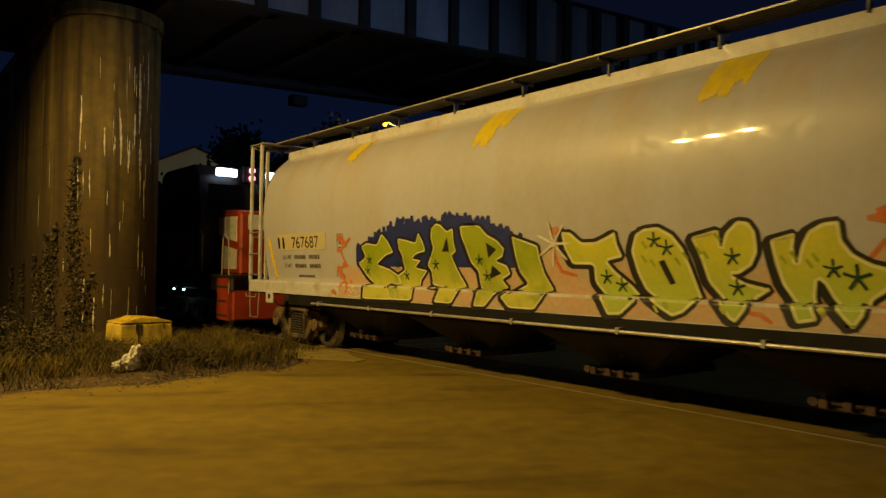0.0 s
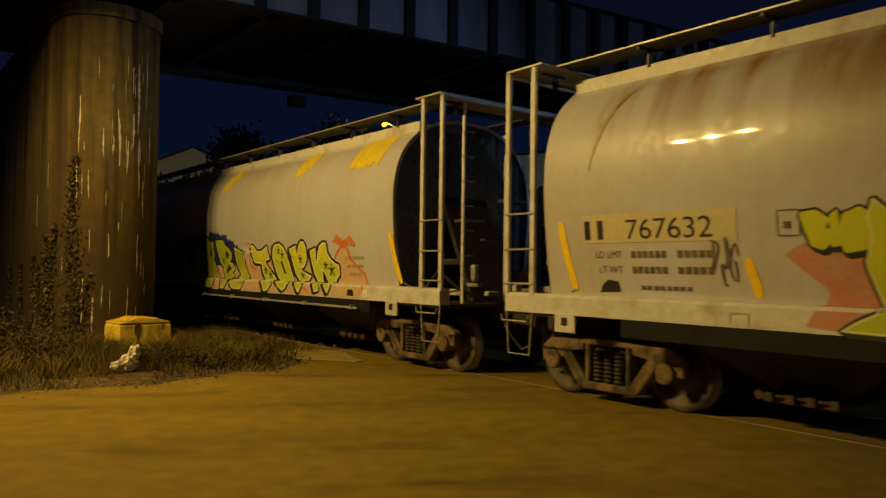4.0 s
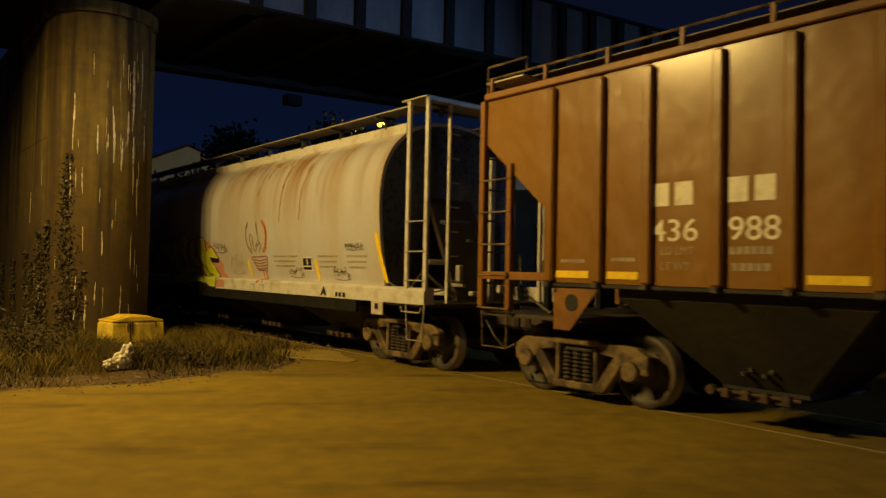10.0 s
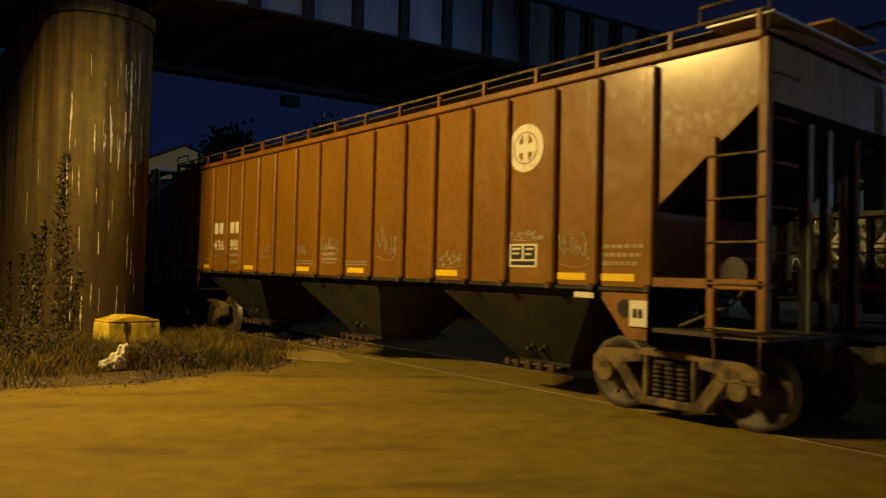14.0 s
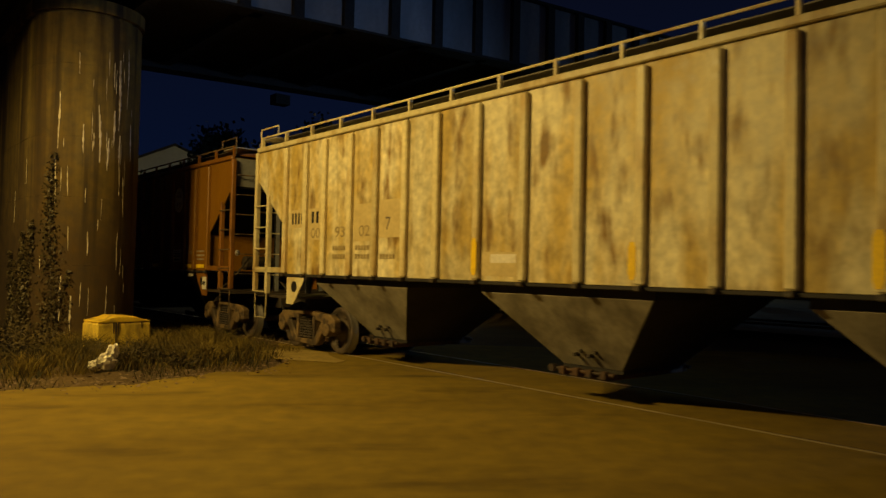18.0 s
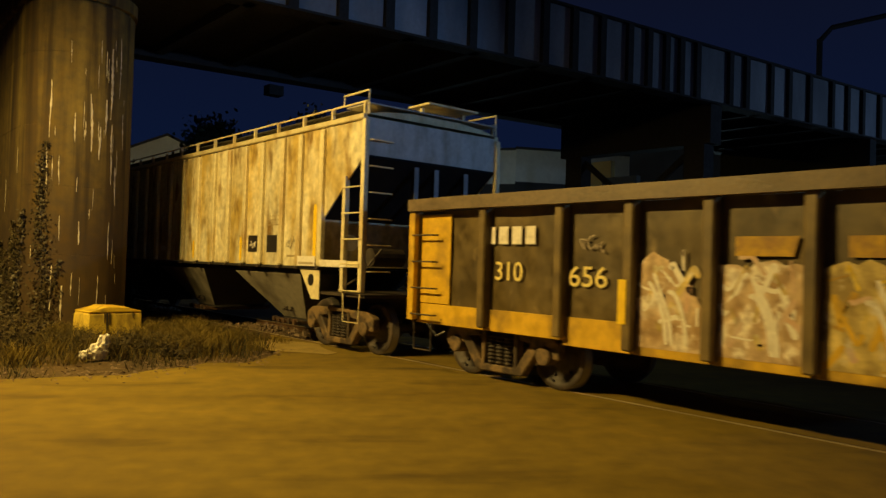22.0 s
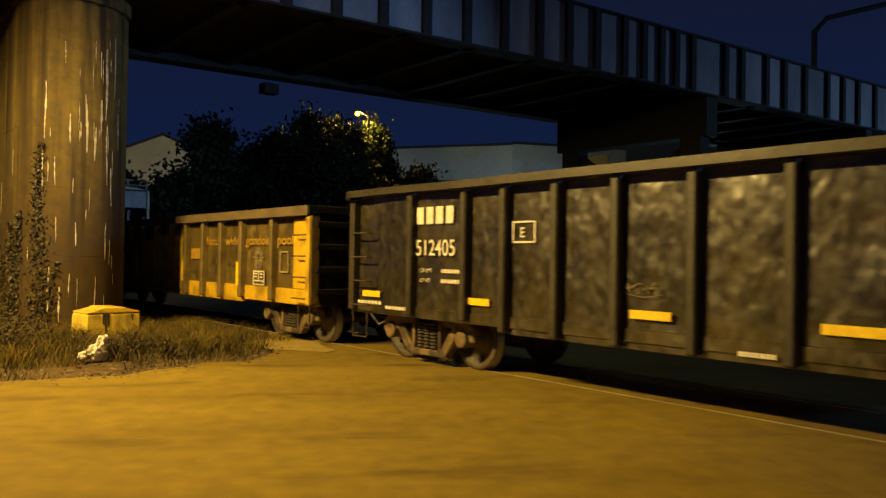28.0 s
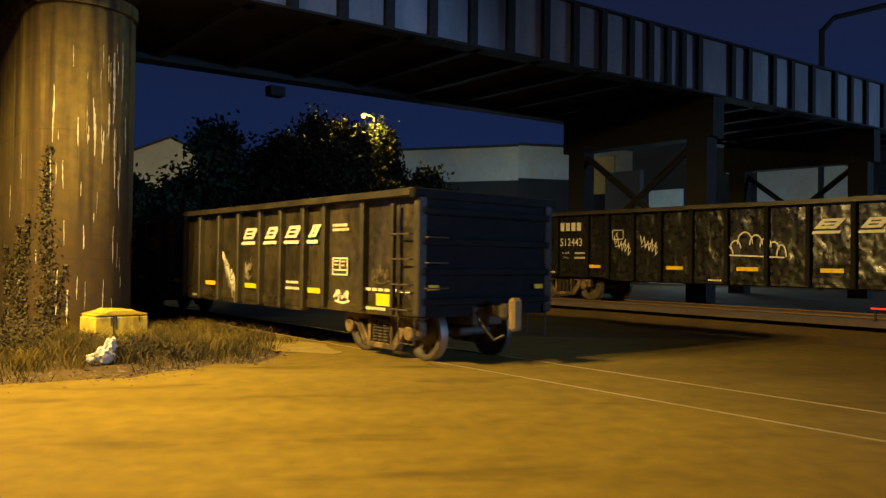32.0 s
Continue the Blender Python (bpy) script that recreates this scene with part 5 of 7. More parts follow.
for x, z, w in ((-4.30, 2.20, 0.16), (-4.18, 2.10, 0.14), (-4.36, 1.98, 0.10), (-4.42, 1.62, 0.13), (-4.36, 1.50, 0.15), (-4.28, 1.36, 0.12), (-4.44, 1.20, 0.10), (-4.20, 1.72, 0.10), (1.16, 2.16, 0.12), (1.20, 1.98, 0.10), (5.10, 2.21, 0.12), (5.22, 2.13, 0.15), (5.40, 2.12, 0.13), (5.56, 2.18, 0.13), (5.64, 2.10, 0.11), (5.02, 2.16, 0.08)):
    strip_on(hop_a, "orange_blot", [(x - 0.09, z + 0.02), (x, z + 0.03), (x + 0.09, z - 0.02)], w, ORANGE, side, 1.8 + z * 0.1)
for a in spaced(0, 5.5, 6):
    strip_on(hop_a, "white_flare", [(1.1, 2.02), (1.1 + 0.30 * math.cos(a), 2.02 + 0.30 * math.sin(a))], 0.03, WHITE, side, 8 + 0.1 * a)
scribble(hop_a, -3.95, -3.5, 1.16, 1.34, WHITE, side, 3, 4, 0.02)
bars(hop_a, 5.35, 6.0, 1.83, 1.89, 8, FAINT, side)
bars(hop_a, 5.4, 5.95, 1.68, 1.74, 7, FAINT, side)
bars(hop_a, 5.45, 5.85, 1.53, 1.59, 6, FAINT, side)
patch_on(hop_a, "white_square", [(6.08, 1.17), (6.24, 1.17), (6.24, 1.30), (6.08, 1.30)], WHITE, side, 2)
patch_on(hop_a, "tag_box", [(5.55, 1.18), (5.78, 1.18), (5.75, 1.29), (5.57, 1.29)], BLACK, side, 2)
part("trainline_pipe", tube([(-5.2, -1.66, 0.97), (6.0, -1.66, 0.97)], 0.022, 8), STEEL, hop_a, "pale steel pipe along the sill")
for x in spaced(-4.9, 5.8, 6):
    part("pipe_clip", box(x - 0.025, x + 0.025, -1.69, -1.60, 0.94, 1.02), STEEL, hop_a)
ROLLING.append((hop_a, A0))

# second hopper: lime letters on salmon, rust runs from the hatches
hop_b = round_hopper("grey round-bodied covered hopper with rust runs and lime graffiti", True)
B0 = 21.63
side_marks_round(hop_b, "767632", PALE_PATCH)
for i, (x0, z0, x1, z1, w) in enumerate(((3.40, 4.00, 3.22, 2.60, 0.045), (3.30, 3.95, 3.28, 3.30, 0.07), (4.26, 3.98, 4.09, 2.62, 0.06), (4.22, 3.85, 4.13, 3.20, 0.09), (1.08, 4.05, 0.78, 3.62, 0.05), (0.24, 3.95, 0.10, 3.70, 0.09),
                                     (1.62, 4.05, 1.46, 3.75, 0.10), (2.30, 3.95, 2.10, 3.20, 0.035), (2.62, 4.02, 2.40, 3.55, 0.05), (5.6, 4.05, 5.45, 3.5, 0.05), (-2.2, 4.05, -2.4, 3.7, 0.06), (-6.4, 3.9, -6.75, 3.1, 0.06), (-6.6, 3.6, -6.8, 2.9, 0.03))):
    strip_on(hop_b, "rust_run", [(x0, z0), (x0 * 0.45 + x1 * 0.55, z0 * 0.6 + z1 * 0.4), (x1, z1)], w * 0.65, RUST_STAIN, side, 1 + 0.1 * i, 2, "rust run")
    strip_on(hop_b, "rust_run", [(x0 + 0.05, z0), (x1 + 0.04, z0 * 0.4 + z1 * 0.6)], w * 0.5, RUST_STAIN, side, 2.6 + 0.1 * i, 2, "rust run")
for i in range(14):
    x = 2.15 + 0.10 * i
    strip_on(hop_b, "rust_bloom", [(x, 3.84 + 0.03 * math.sin(i * 2.3)), (x + 0.16, 3.90 + 0.05 * math.sin(i))], 0.06 + 0.04 * math.sin(i * 1.7) ** 2, RUST_STAIN, side, 0.5 + 0.05 * i, 2, "rust bloom")
patch_on(hop_b, "salmon_ground", rounded([(-4.37, 1.86), (-4.22, 1.96), (-3.44, 2.18), (-2.4, 2.40), (-1.45, 2.34), (-0.67, 2.25), (-0.3, 2.09), (-0.02, 1.85), (0.17, 1.67), (0.12, 1.52), (0.44, 1.38), (0.51, 1.145), (-4.14, 1.145), (-3.94, 1.51)]), PINK, side, 0.5, "salmon pink sprayed ground")
graffiti(hop_b, ("bB", "bI", "bG"), BRIGHT_LIME, side, 0.05, (0.03, -0.03), 0)
graffiti(hop_b, ("bS", "bE", "bN", "bM", "bD"), BRIGHT_LIME, side, 0.055, (0.012, -0.02), 0.018)
for pts in (((-1.96, 1.86), (-1.84, 1.81), (-1.69, 1.73)), ((-1.78, 1.67), (-1.76, 1.63), (-1.32, 1.58)), ((-1.05, 2.06), (-0.99, 2.04), (-0.92, 1.95)), ((-2.56, 1.92), (-2.50, 1.75), (-2.40, 1.58)), ((-1.02, 1.70), (-0.84, 1.55), (-0.71, 1.45), (-0.45, 1.42)),
            ((-0.71, 1.44), (-0.78, 1.30), (-0.74, 1.20)), ((-2.2, 1.45), (-1.70, 1.47)), ((-3.18, 1.49), (-2.94, 1.44)), ((-1.3, 1.55), (-1.05, 1.38), (-1.02, 1.18)), ((-2.02, 1.44), (-1.95, 1.20))):
    strip_on(hop_b, "black_cut", list(pts), 0.030, BLACK, side, 7.6)
patch_on(hop_b, "black_wedge", [(-0.60, 1.86), (-0.06, 1.83), (-0.09, 1.75), (-0.54, 1.77)], BLACK, side, 7.8)
patch_on(hop_b, "salmon_gap", [(-2.44, 1.80), (-2.34, 1.84), (-2.24, 1.72), (-2.40, 1.60)], PINK, side, 7.4)
scribble(hop_b, -0.36, 0.45, 1.98, 2.26, TAG, side, 11, 4, 0.022)
scribble(hop_b, 0.55, 1.35, 1.5, 1.95, material("ghost_tag", (0.40, 0.37, 0.32), 0.5, fine=20, vary=0.1, bump=0), side, 12, 5, 0.05)
scribble(hop_b, -5.2, -4.85, 1.5, 2.1, TAG, side, 5, 3, 0.025)
patch_on(hop_b, "black_smear", [(-6.72, 1.42), (-6.40, 1.44), (-6.42, 1.56), (-6.58, 1.58), (-6.66, 1.52)], BLACK, side, 2)
for x in (-4.75, 1.62, 4.68):
    strip_on(hop_b, "reflective_strip", [(x, 1.83), (x + 0.10, 1.43)], 0.11, YELLOW, side, 2)
# light-bulb drawing
strip_on(hop_b, "bulb_outline", [(1.70, 2.66), (1.60, 2.52), (1.57, 2.34), (1.64, 2.11), (1.86, 1.95)], 0.05, MAROON, side, 2)
strip_on(hop_b, "bulb_outline", [(2.38, 2.68), (2.55, 2.52), (2.61, 2.31), (2.54, 2.09), (2.40, 1.98)], 0.085, RUST_RED, side, 2)
strip_on(hop_b, "bulb_filament", [(1.86, 2.02), (1.77, 2.28), (1.81, 2.38), (1.90, 2.34), (1.95, 2.05), (2.06, 1.98), (2.10, 2.2), (2.16, 2.1), (2.22, 2.22), (2.32, 2.12), (2.20, 1.96)], 0.026, TAG, side, 2.3)
strip_on(hop_b, "bulb_filament", [(2.12, 2.64), (2.17, 2.39), (2.21, 2.2)], 0.026, TAG, side, 2.5)
strip_on(hop_b, "bulb_base", [(1.80, 1.87), (2.59, 1.89), (2.54, 1.57), (2.10, 1.59), (1.80, 1.87)], 0.028, MAROON, side, 2.7)
for i in range(4):
    z = 1.82 - 0.062 * i
    strip_on(hop_b, "bulb_thread", [(1.88 + 0.06 * i, z), (2.2, z - 0.03), (2.57, z + 0.01)], 0.026, MAROON, side, 2.9 + 0.1 * i)
strip_on(hop_b, "bulb_foot", [(2.33, 1.56), (2.37, 1.40), (2.22, 1.31)], 0.05, ORANGE, side, 2)
strip_on(hop_b, "bulb_foot", [(2.46, 1.56), (2.52, 1.32)], 0.05, ORANGE, side, 2.2)
patch_on(hop_b, "stencil_panel", [(4.15, 1.60), (4.55, 1.60), (4.55, 1.87), (4.15, 1.87)], WHITE, side, 1)
for a, b, c, d in ((4.18, 4.33, 1.70, 1.85), (4.36, 4.52, 1.70, 1.85), (4.18, 4.52, 1.62, 1.68)):
    patch_on(hop_b, "stencil_cell", [(a, c), (b, c), (b, d), (a, d)], BLACK, side, 2)
for x0, x1, n in ((2.88, 3.95, 14), (4.78, 5.55, 10), (5.85, 6.55, 9)):
    for i in range(3):
        bars(hop_b, x0 + 0.03 * i, x1 - 0.05 * i, 1.87 - 0.10 * i, 1.905 - 0.10 * i, n, FAINT, side, gap=0.42)
scribble(hop_b, 3.52, 4.15, 1.46, 1.68, TAG, side, 21, 4, 0.016)
scribble(hop_b, 5.3, 5.9, 1.45, 1.68, TAG, side, 23, 5, 0.015)
scribble(hop_b, 5.8, 6.4, 2.0, 2.13, TAG, side, 25, 6, 0.016)
patch_on(hop_b, "black_letter", [(5.05, 1.15), (5.17, 1.34), (5.28, 1.15), (5.21, 1.15), (5.16, 1.22), (5.11, 1.15)], BLACK, side, 2)
for x in (5.6, 5.72, 5.86):
    patch_on(hop_b, "black_letter", [(x, 1.15), (x + 0.09, 1.15), (x + 0.07, 1.24), (x, 1.22)], BLACK, side, 2)
patch_on(hop_b, "black_outline", [(-0.2, 1.13), (-1.6, 1.13), (-1.3, 1.22), (-0.7, 1.24)], BLACK, side, 9)
for x in (-4.9, -2.1, 1.95, 2.4):
    strip_on(hop_b, "sill_staple", [(x, 1.15), (x, 1.27), (x + 0.2, 1.27), (x + 0.2, 1.15)], 0.02, STEEL, side, 3)
ROLLING.append((hop_b, B0))

# ---- ribbed covered hoppers ----
RIBS = (-7.07, -6.28, -5.58, -4.70, -3.92, -3.10, -2.30, -1.38, -0.47, 0.47, 1.38, 2.30, 3.10, 3.92, 4.70, 5.58, 6.28, 7.07)


def flat_side(z):
    return 1.545


def ribbed_hopper(label, skin, rib_mat, frame_mat, bay_mat, rung_mat, end_mat):
    car = thing("covered_hopper_car", label, "freight car", "cars of the train")
    core = prism([(-7.05, 1.55), (7.05, 1.55), (7.05, 2.45), (8.36, 3.5), (8.36, 4.15), (-8.36, 4.15), (-8.36, 3.5), (-7.05, 2.45)], -1.515, 1.515)
    part("body", core, skin, car, "end slope sheets and body")
    for s in (-1, 1):
        y0, y1 = sorted((s * 1.518, s * 1.545))
        for a, b in zip(RIBS, RIBS[1:]):
            part("side_panel", box(a + 0.02, b - 0.02, y0, y1, 1.545, 4.10, 0.006), skin, car)
        for e in (-1, 1):
            part("end_panel", prism([(e * 7.09, 1.70), (e * 7.09, 4.10), (e * 8.36, 4.10), (e * 8.36, 3.48), (e * 7.09, 2.42)], y0, y1), skin, car)
        for x in RIBS:
            y2, y3 = sorted((s * 1.51, s * 1.625))
            part("side_rib", prism([(x - 0.066, 1.56), (x + 0.066, 1.56), (x + 0.066, 4.06), (x - 0.066, 4.06)], y2, y3, None, 0.02), rib_mat, car)
            part("rib_foot", box(x - 0.05, x + 0.05, min(s * 1.58, s * 1.66), max(s * 1.58, s * 1.66), 1.49, 1.555, 0.012), TRUCK_DARK, car)
        ya, yb = sorted((s * 1.50, s * 1.60))
        part("top_chord", box(-8.38, 8.38, ya, yb, 4.102, 4.20, 0.015), frame_mat, car, "top chord")
        part("side_sill", box(-7.09, 7.09, s * 1.46 if s > 0 else -1.575, 1.575 if s > 0 else -1.46, 1.495, 1.542, 0.008), HOPPER_DARK, car, "near-black side sill")
        for e in (-1, 1):
            xa, xb = sorted((e * 7.10, e * 8.42))
            part("end_sill_bar", box(xa, xb, ya, yb, 1.56, 1.67, 0.01), frame_mat, car)
            part("corner_post", box(e * 8.40 - 0.05, e * 8.40 + 0.05, ya, yb + 0.0, 1.15, 4.10, 0.012), frame_mat, car)
            part("ladder_stile", box(e * 7.84 - 0.045, e * 7.84 + 0.045, ya, yb, 1.12, 3.16, 0.01), frame_mat, car)
            for z in (1.16, 1.62, 2.05, 2.50, 2.95):
                part("ladder_rung", tube([(e * 7.80, s * 1.605, z), (e * 8.42, s * 1.605, z)], 0.014, 6), rung_mat, car)
            part("sill_step", tube([(e * 7.86, s * 1.56, 1.12), (e * 7.88, s * 1.56, 0.62), (e * 8.36, s * 1.56, 0.62), (e * 8.38, s * 1.56, 1.12)], 0.015, 6), rung_mat, car)
            g = [(e * 6.30, 1.49), (e * 7.02, 1.49), (e * 7.02, 0.95), (e * 6.75, 0.95)]
            part("gusset_plate", prism(g, s * 1.52, s * 1.54), frame_mat, car)
            part("gusset_hole", lathe([(0.001, -0.004), (0.11, -0.004), (0.11, 0.004), (0.001, 0.004)], 16), BLACK, car).location = (e * 6.72, s * 1.542, 1.30)
    for e in (-1, 1):
        for y in (-0.35, 0.12, 0.85):
            # posts painted black for shade, thin grey edges for the cool light on them
            part("end_post", box(e * 8.24 - 0.05, e * 8.24 + 0.05, y - 0.05, y + 0.05, 1.1, 3.55, 0.01), END_BLACK, car)
            part("post_edge", box(e * 8.295 - 0.004, e * 8.295 + 0.004, y - 0.05, y + 0.05, 1.1, 3.5), END_GREY, car)
        part("end_floor", box(min(e * 6.6, e * 8.45), max(e * 6.6, e * 8.45), -1.5, 1.5, 1.05, 1.10), TRUCK_DARK, car)
        part("centre_sill", box(min(e * 5.8, e * 8.45), max(e * 5.8, e * 8.45), -0.32, 0.32, 0.70, 1.05, 0.02), TRUCK_DARK, car)
        for z in (1.5, 1.95, 2.4, 2.85, 3.3, 3.75):
            part("end_rung", tube([(e * 8.44, -1.48, z), (e * 8.47, -1.45, z), (e * 8.47, -1.02, z), (e * 8.44, -0.99, z)], 0.014, 6), rung_mat, car)
        part("brake_cylinder", tube([(e * 7.7, -0.9, 1.75), (e * 7.7, -0.2, 1.75)], 0.17, 14), TRUCK_DARK, car)
        part("brake_valve", box(e * 7.50 - 0.07, e * 7.50 + 0.07, -1.05, -0.95, 1.92, 2.06, 0.04), SILL if e > 0 else TRUCK_DARK, car)
        part("brake_pipe", tube([(e * 7.3, -1.3, 1.13), (e * 7.9, -1.25, 1.4), (e * 8.2, -1.0, 1.9)], 0.02, 6), TRUCK_DARK, car)
        part("roof_end_platform", box(min(e * 7.7, e * 8.44), max(e * 7.7, e * 8.44), -1.5, 1.5, 4.36, 4.385), STEEL, car, "grating over the end")
        part("end_sheet_upper", prism([(e * 8.362, 3.5), (e * 8.372, 3.5), (e * 8.372, 4.14), (e * 8.362, 4.14)], -1.5, 1.5), end_mat, car, "upper end sheet")
        # slope sheet faces down: its shade is painted as black
        part("end_slope", prism([(e * 7.075, 2.42), (e * 8.375, 3.46), (e * 8.365, 3.50), (e * 7.06, 2.46)], -1.5, 1.5), END_BLACK, car, "end slope sheet painted black for shade")
        part("corner_handrail", tube([(e * 7.62, -1.50, 4.42), (e * 7.62, -1.50, 4.60), (e * 8.40, -1.50, 4.60), (e * 8.40, -1.50, 4.20)], 0.020, 6), rung_mat, car)
        part("corner_handrail", tube([(e * 7.62, 1.50, 4.42), (e * 7.62, 1.50, 4.60), (e * 8.40, 1.50, 4.60), (e * 8.40, 1.50, 4.20)], 0.020, 6), rung_mat, car)
        xa, xb = sorted((e * 7.85, e * 8.48))
        part("crossover_step", box(xa, xb, -0.25, 0.95, 4.545, 4.585, 0.006), frame_mat, car, "raised crossover step")
        for y in (-0.15, 0.85):
            part("step_leg", box(e * 8.15 - 0.03, e * 8.15 + 0.03, y - 0.03, y + 0.03, 4.26, 4.544), frame_mat, car)
        coupler(car, e * 8.45, e)
        truck(car, e * 7.02)
    # roof: low arch, hatches, running boards with rail
    roof = bmesh.new()
    arch = [(-1.5, 4.20), (-1.2, 4.27), (-0.6, 4.33), (0.6, 4.33), (1.2, 4.27), (1.5, 4.20)]
    rows = [[roof.verts.new((x, y, z)) for y, z in arch] for x in (-8.37, 8.37)]
    for i in range(5):
        roof.faces.new((rows[0][i], rows[0][i + 1], rows[1][i + 1], rows[1][i]))
    for r in rows:
        roof.faces.new(r)
    part("roof", roof, frame_mat, car)
    part("hatch_trough", box(-7.4, 7.4, -0.3, 0.3, 4.33, 4.46, 0.02), frame_mat, car, "long roof hatch cover")
    for s in (-1, 1):
        part("roof_rail", tube([(-8.36, s * 1.50, 4.42), (8.36, s * 1.50, 4.42)], 0.018, 6), rung_mat, car)
        for x in spaced(-8.3, 8.3, 16):
            part("rail_post", box(x - 0.022, x + 0.022, min(s * 1.47, s * 1.53), max(s * 1.47, s * 1.53), 4.20, 4.42), frame_mat, car)
        part("running_board", box(-8.3, 8.3, min(s * 0.8, s * 1.25), max(s * 0.8, s * 1.25), 4.40, 4.42), WALK, car, "dull running board")
    for x in (-4.65, 0.0, 4.65):
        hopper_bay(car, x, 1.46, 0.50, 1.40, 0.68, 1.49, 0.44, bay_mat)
    return car


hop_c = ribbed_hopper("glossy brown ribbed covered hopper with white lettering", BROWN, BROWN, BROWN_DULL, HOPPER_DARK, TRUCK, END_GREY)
C0 = 39.60
side = flat_side
bars(hop_c, -5.54, -4.94, 2.44, 2.70, 2, WHITE, side, layer=1, gap=0.25)
bars(hop_c, -4.60, -4.02, 2.44, 2.70, 2, WHITE, side, layer=1, gap=0.25)
words(hop_c, "436", -5.55, 2.05, 0.345, WHITE, side, 1, 0.60, 0.0015)
words(hop_c, "988", -4.60, 2.05, 0.345, WHITE, side, 1, 0.56, 0.0015)
words(hop_c, "LD LMT", -5.42, 1.90, 0.125, DIM_WHITE, side)
words(hop_c, "LT WT", -5.42, 1.73, 0.125, DIM_WHITE, side)
bars(hop_c, -4.58, -4.1, 1.90, 1.98, 6, DIM_WHITE, side)
bars(hop_c, -4.55, -4.12, 1.73, 1.81, 5, DIM_WHITE, side)
YS = ((-6.98, -6.45), (-6.16, -5.72), (-3.78, -3.22), (-1.30, -0.80), (0.62, 1.15), (3.16, 3.68), (5.62, 6.12), (6.34, 6.85))
for a, b in YS:
    part("reflective_strip", box(a, b, -1.553, -1.546, 1.612, 1.70), YELLOW, hop_c, "yellow reflective strip")
# round cross emblem
patch_on(hop_c, "emblem_disc", [(5.05 + 0.325 * math.cos(a), 3.36 + 0.325 * math.sin(a)) for a in spaced(0, math.tau * 31 / 32, 31)], WHITE, side, 1, "white round emblem")
for sx in (-1, 1):
    for sz in (-1, 1):
        pts = [(5.05 + sx * 0.045, 3.36 + sz * 0.06), (5.05 + sx * 0.115, 3.36 + sz * 0.06), (5.05 + sx * 0.115, 3.36 + sz * 0.11), (5.05 + sx * 0.06, 3.36 + sz * 0.19)]
        patch_on(hop_c, "emblem_gap", pts if sx * sz > 0 else pts[::-1], BROWN_DULL, side, 2)
strip_on(hop_c, "emblem_ring", [(5.05 + 0.215 * math.cos(a), 3.36 + 0.215 * math.sin(a)) for a in spaced(0, math.tau, 40)], 0.012, BROWN_DULL, side, 3)
table(hop_c, 4.78, 5.30, 1.76, 2.07, side)
for x0, x1, z0, z1, sd, n in ((-1.3, -0.95, 1.84, 2.14, 1, 1), (-0.38, 0.25, 1.92, 2.25, 2, 3), (1.5, 2.1, 1.85, 2.42, 3, 3), (3.2, 3.75, 1.74, 2.0, 4, 4), (4.72, 5.4, 2.12, 2.25, 5, 4), (5.62, 6.2, 1.78, 2.2, 6, 4), (-3.2, -2.4, 1.9, 2.2, 7, 2)):
    scribble(hop_c, x0, x1, z0, z1, DIM_WHITE, side, sd, n + 2, 0.016)
for x0, x1, z in ((-0.35, 0.2, 2.03), (-0.30, 0.15, 1.93), (-0.35, 0.25, 1.83), (-0.3, 0.2, 1.76), (6.3, 7.0, 2.0), (6.32, 6.95, 1.9), (6.3, 6.9, 1.8), (-6.9, -6.5, 1.8), (-6.1, -5.75, 1.82)):
    bars(hop_c, x0, x1, z, z + 0.045, 7, DIM_WHITE, side)
for x0, x1 in ((-1.35, -0.55), (0.5, 1.3)):
    for z in (1.76, 1.81):
        strip_on(hop_c, "stencil_line", [(x0, z), (x1, z)], 0.018, DIM_WHITE, side, 1)
patch_on(hop_c, "sill_plate", [(6.0, 1.40), (6.3, 1.40), (6.3, 1.47), (6.0, 1.47)], WHITE, lambda z: 1.6, 1)
part("placard", box(6.80, 7.04, -1.568, -1.558, 1.10, 1.40), WHITE, hop_c, "white placard board")
bars(hop_c, 6.85, 7.0, 1.2, 1.3, 2, BLACK, lambda z: 1.567, layer=2)
ROLLING.append((hop_c, C0))

hop_d = ribbed_hopper("rust-streaked dirty white ribbed covered hopper", RUSTY_WHITE, RUSTY_RIB, RUSTY_RIB, HOPPER_GREY, RUSTY_RIB, END_WHITE)
D0 = 57.66
GREYED = material("primer_patch", (0.55, 0.45, 0.22), 0.55, second=(0.42, 0.32, 0.15), scale=4, fine=15, vary=0.12, bump=0)
for x0, x1, z0, z1 in ((-6.9, -6.3, 2.45, 2.80), (-6.22, -5.62, 2.20, 2.80), (-4.6, -4.0, 2.15, 2.80), (-3.85, -3.2, 2.20, 2.83), (-1.3, -0.6, 1.62, 1.95)):
    patch_on(hop_d, "repaint_patch", [(x0, z0), (x1, z0), (x1, z1), (x0, z1)], GREYED, side, 0.5, "yellowed repaint patch")
bars(hop_d, -6.85, -6.36, 2.52, 2.74, 4, BLACK, side, layer=2, gap=0.5)
bars(hop_d, -6.08, -5.74, 2.52, 2.74, 2, BLACK, side, layer=2, gap=0.5)
for text, x0 in (("00", -6.10), ("93", -5.24), ("02", -4.45)):
    words(hop_d, text, x0, 2.24, 0.27, FAINT, side, 2, 0.34, 0.001)
words(hop_d, "7", -3.66, 2.33, 0.31, TAG, side, 2)
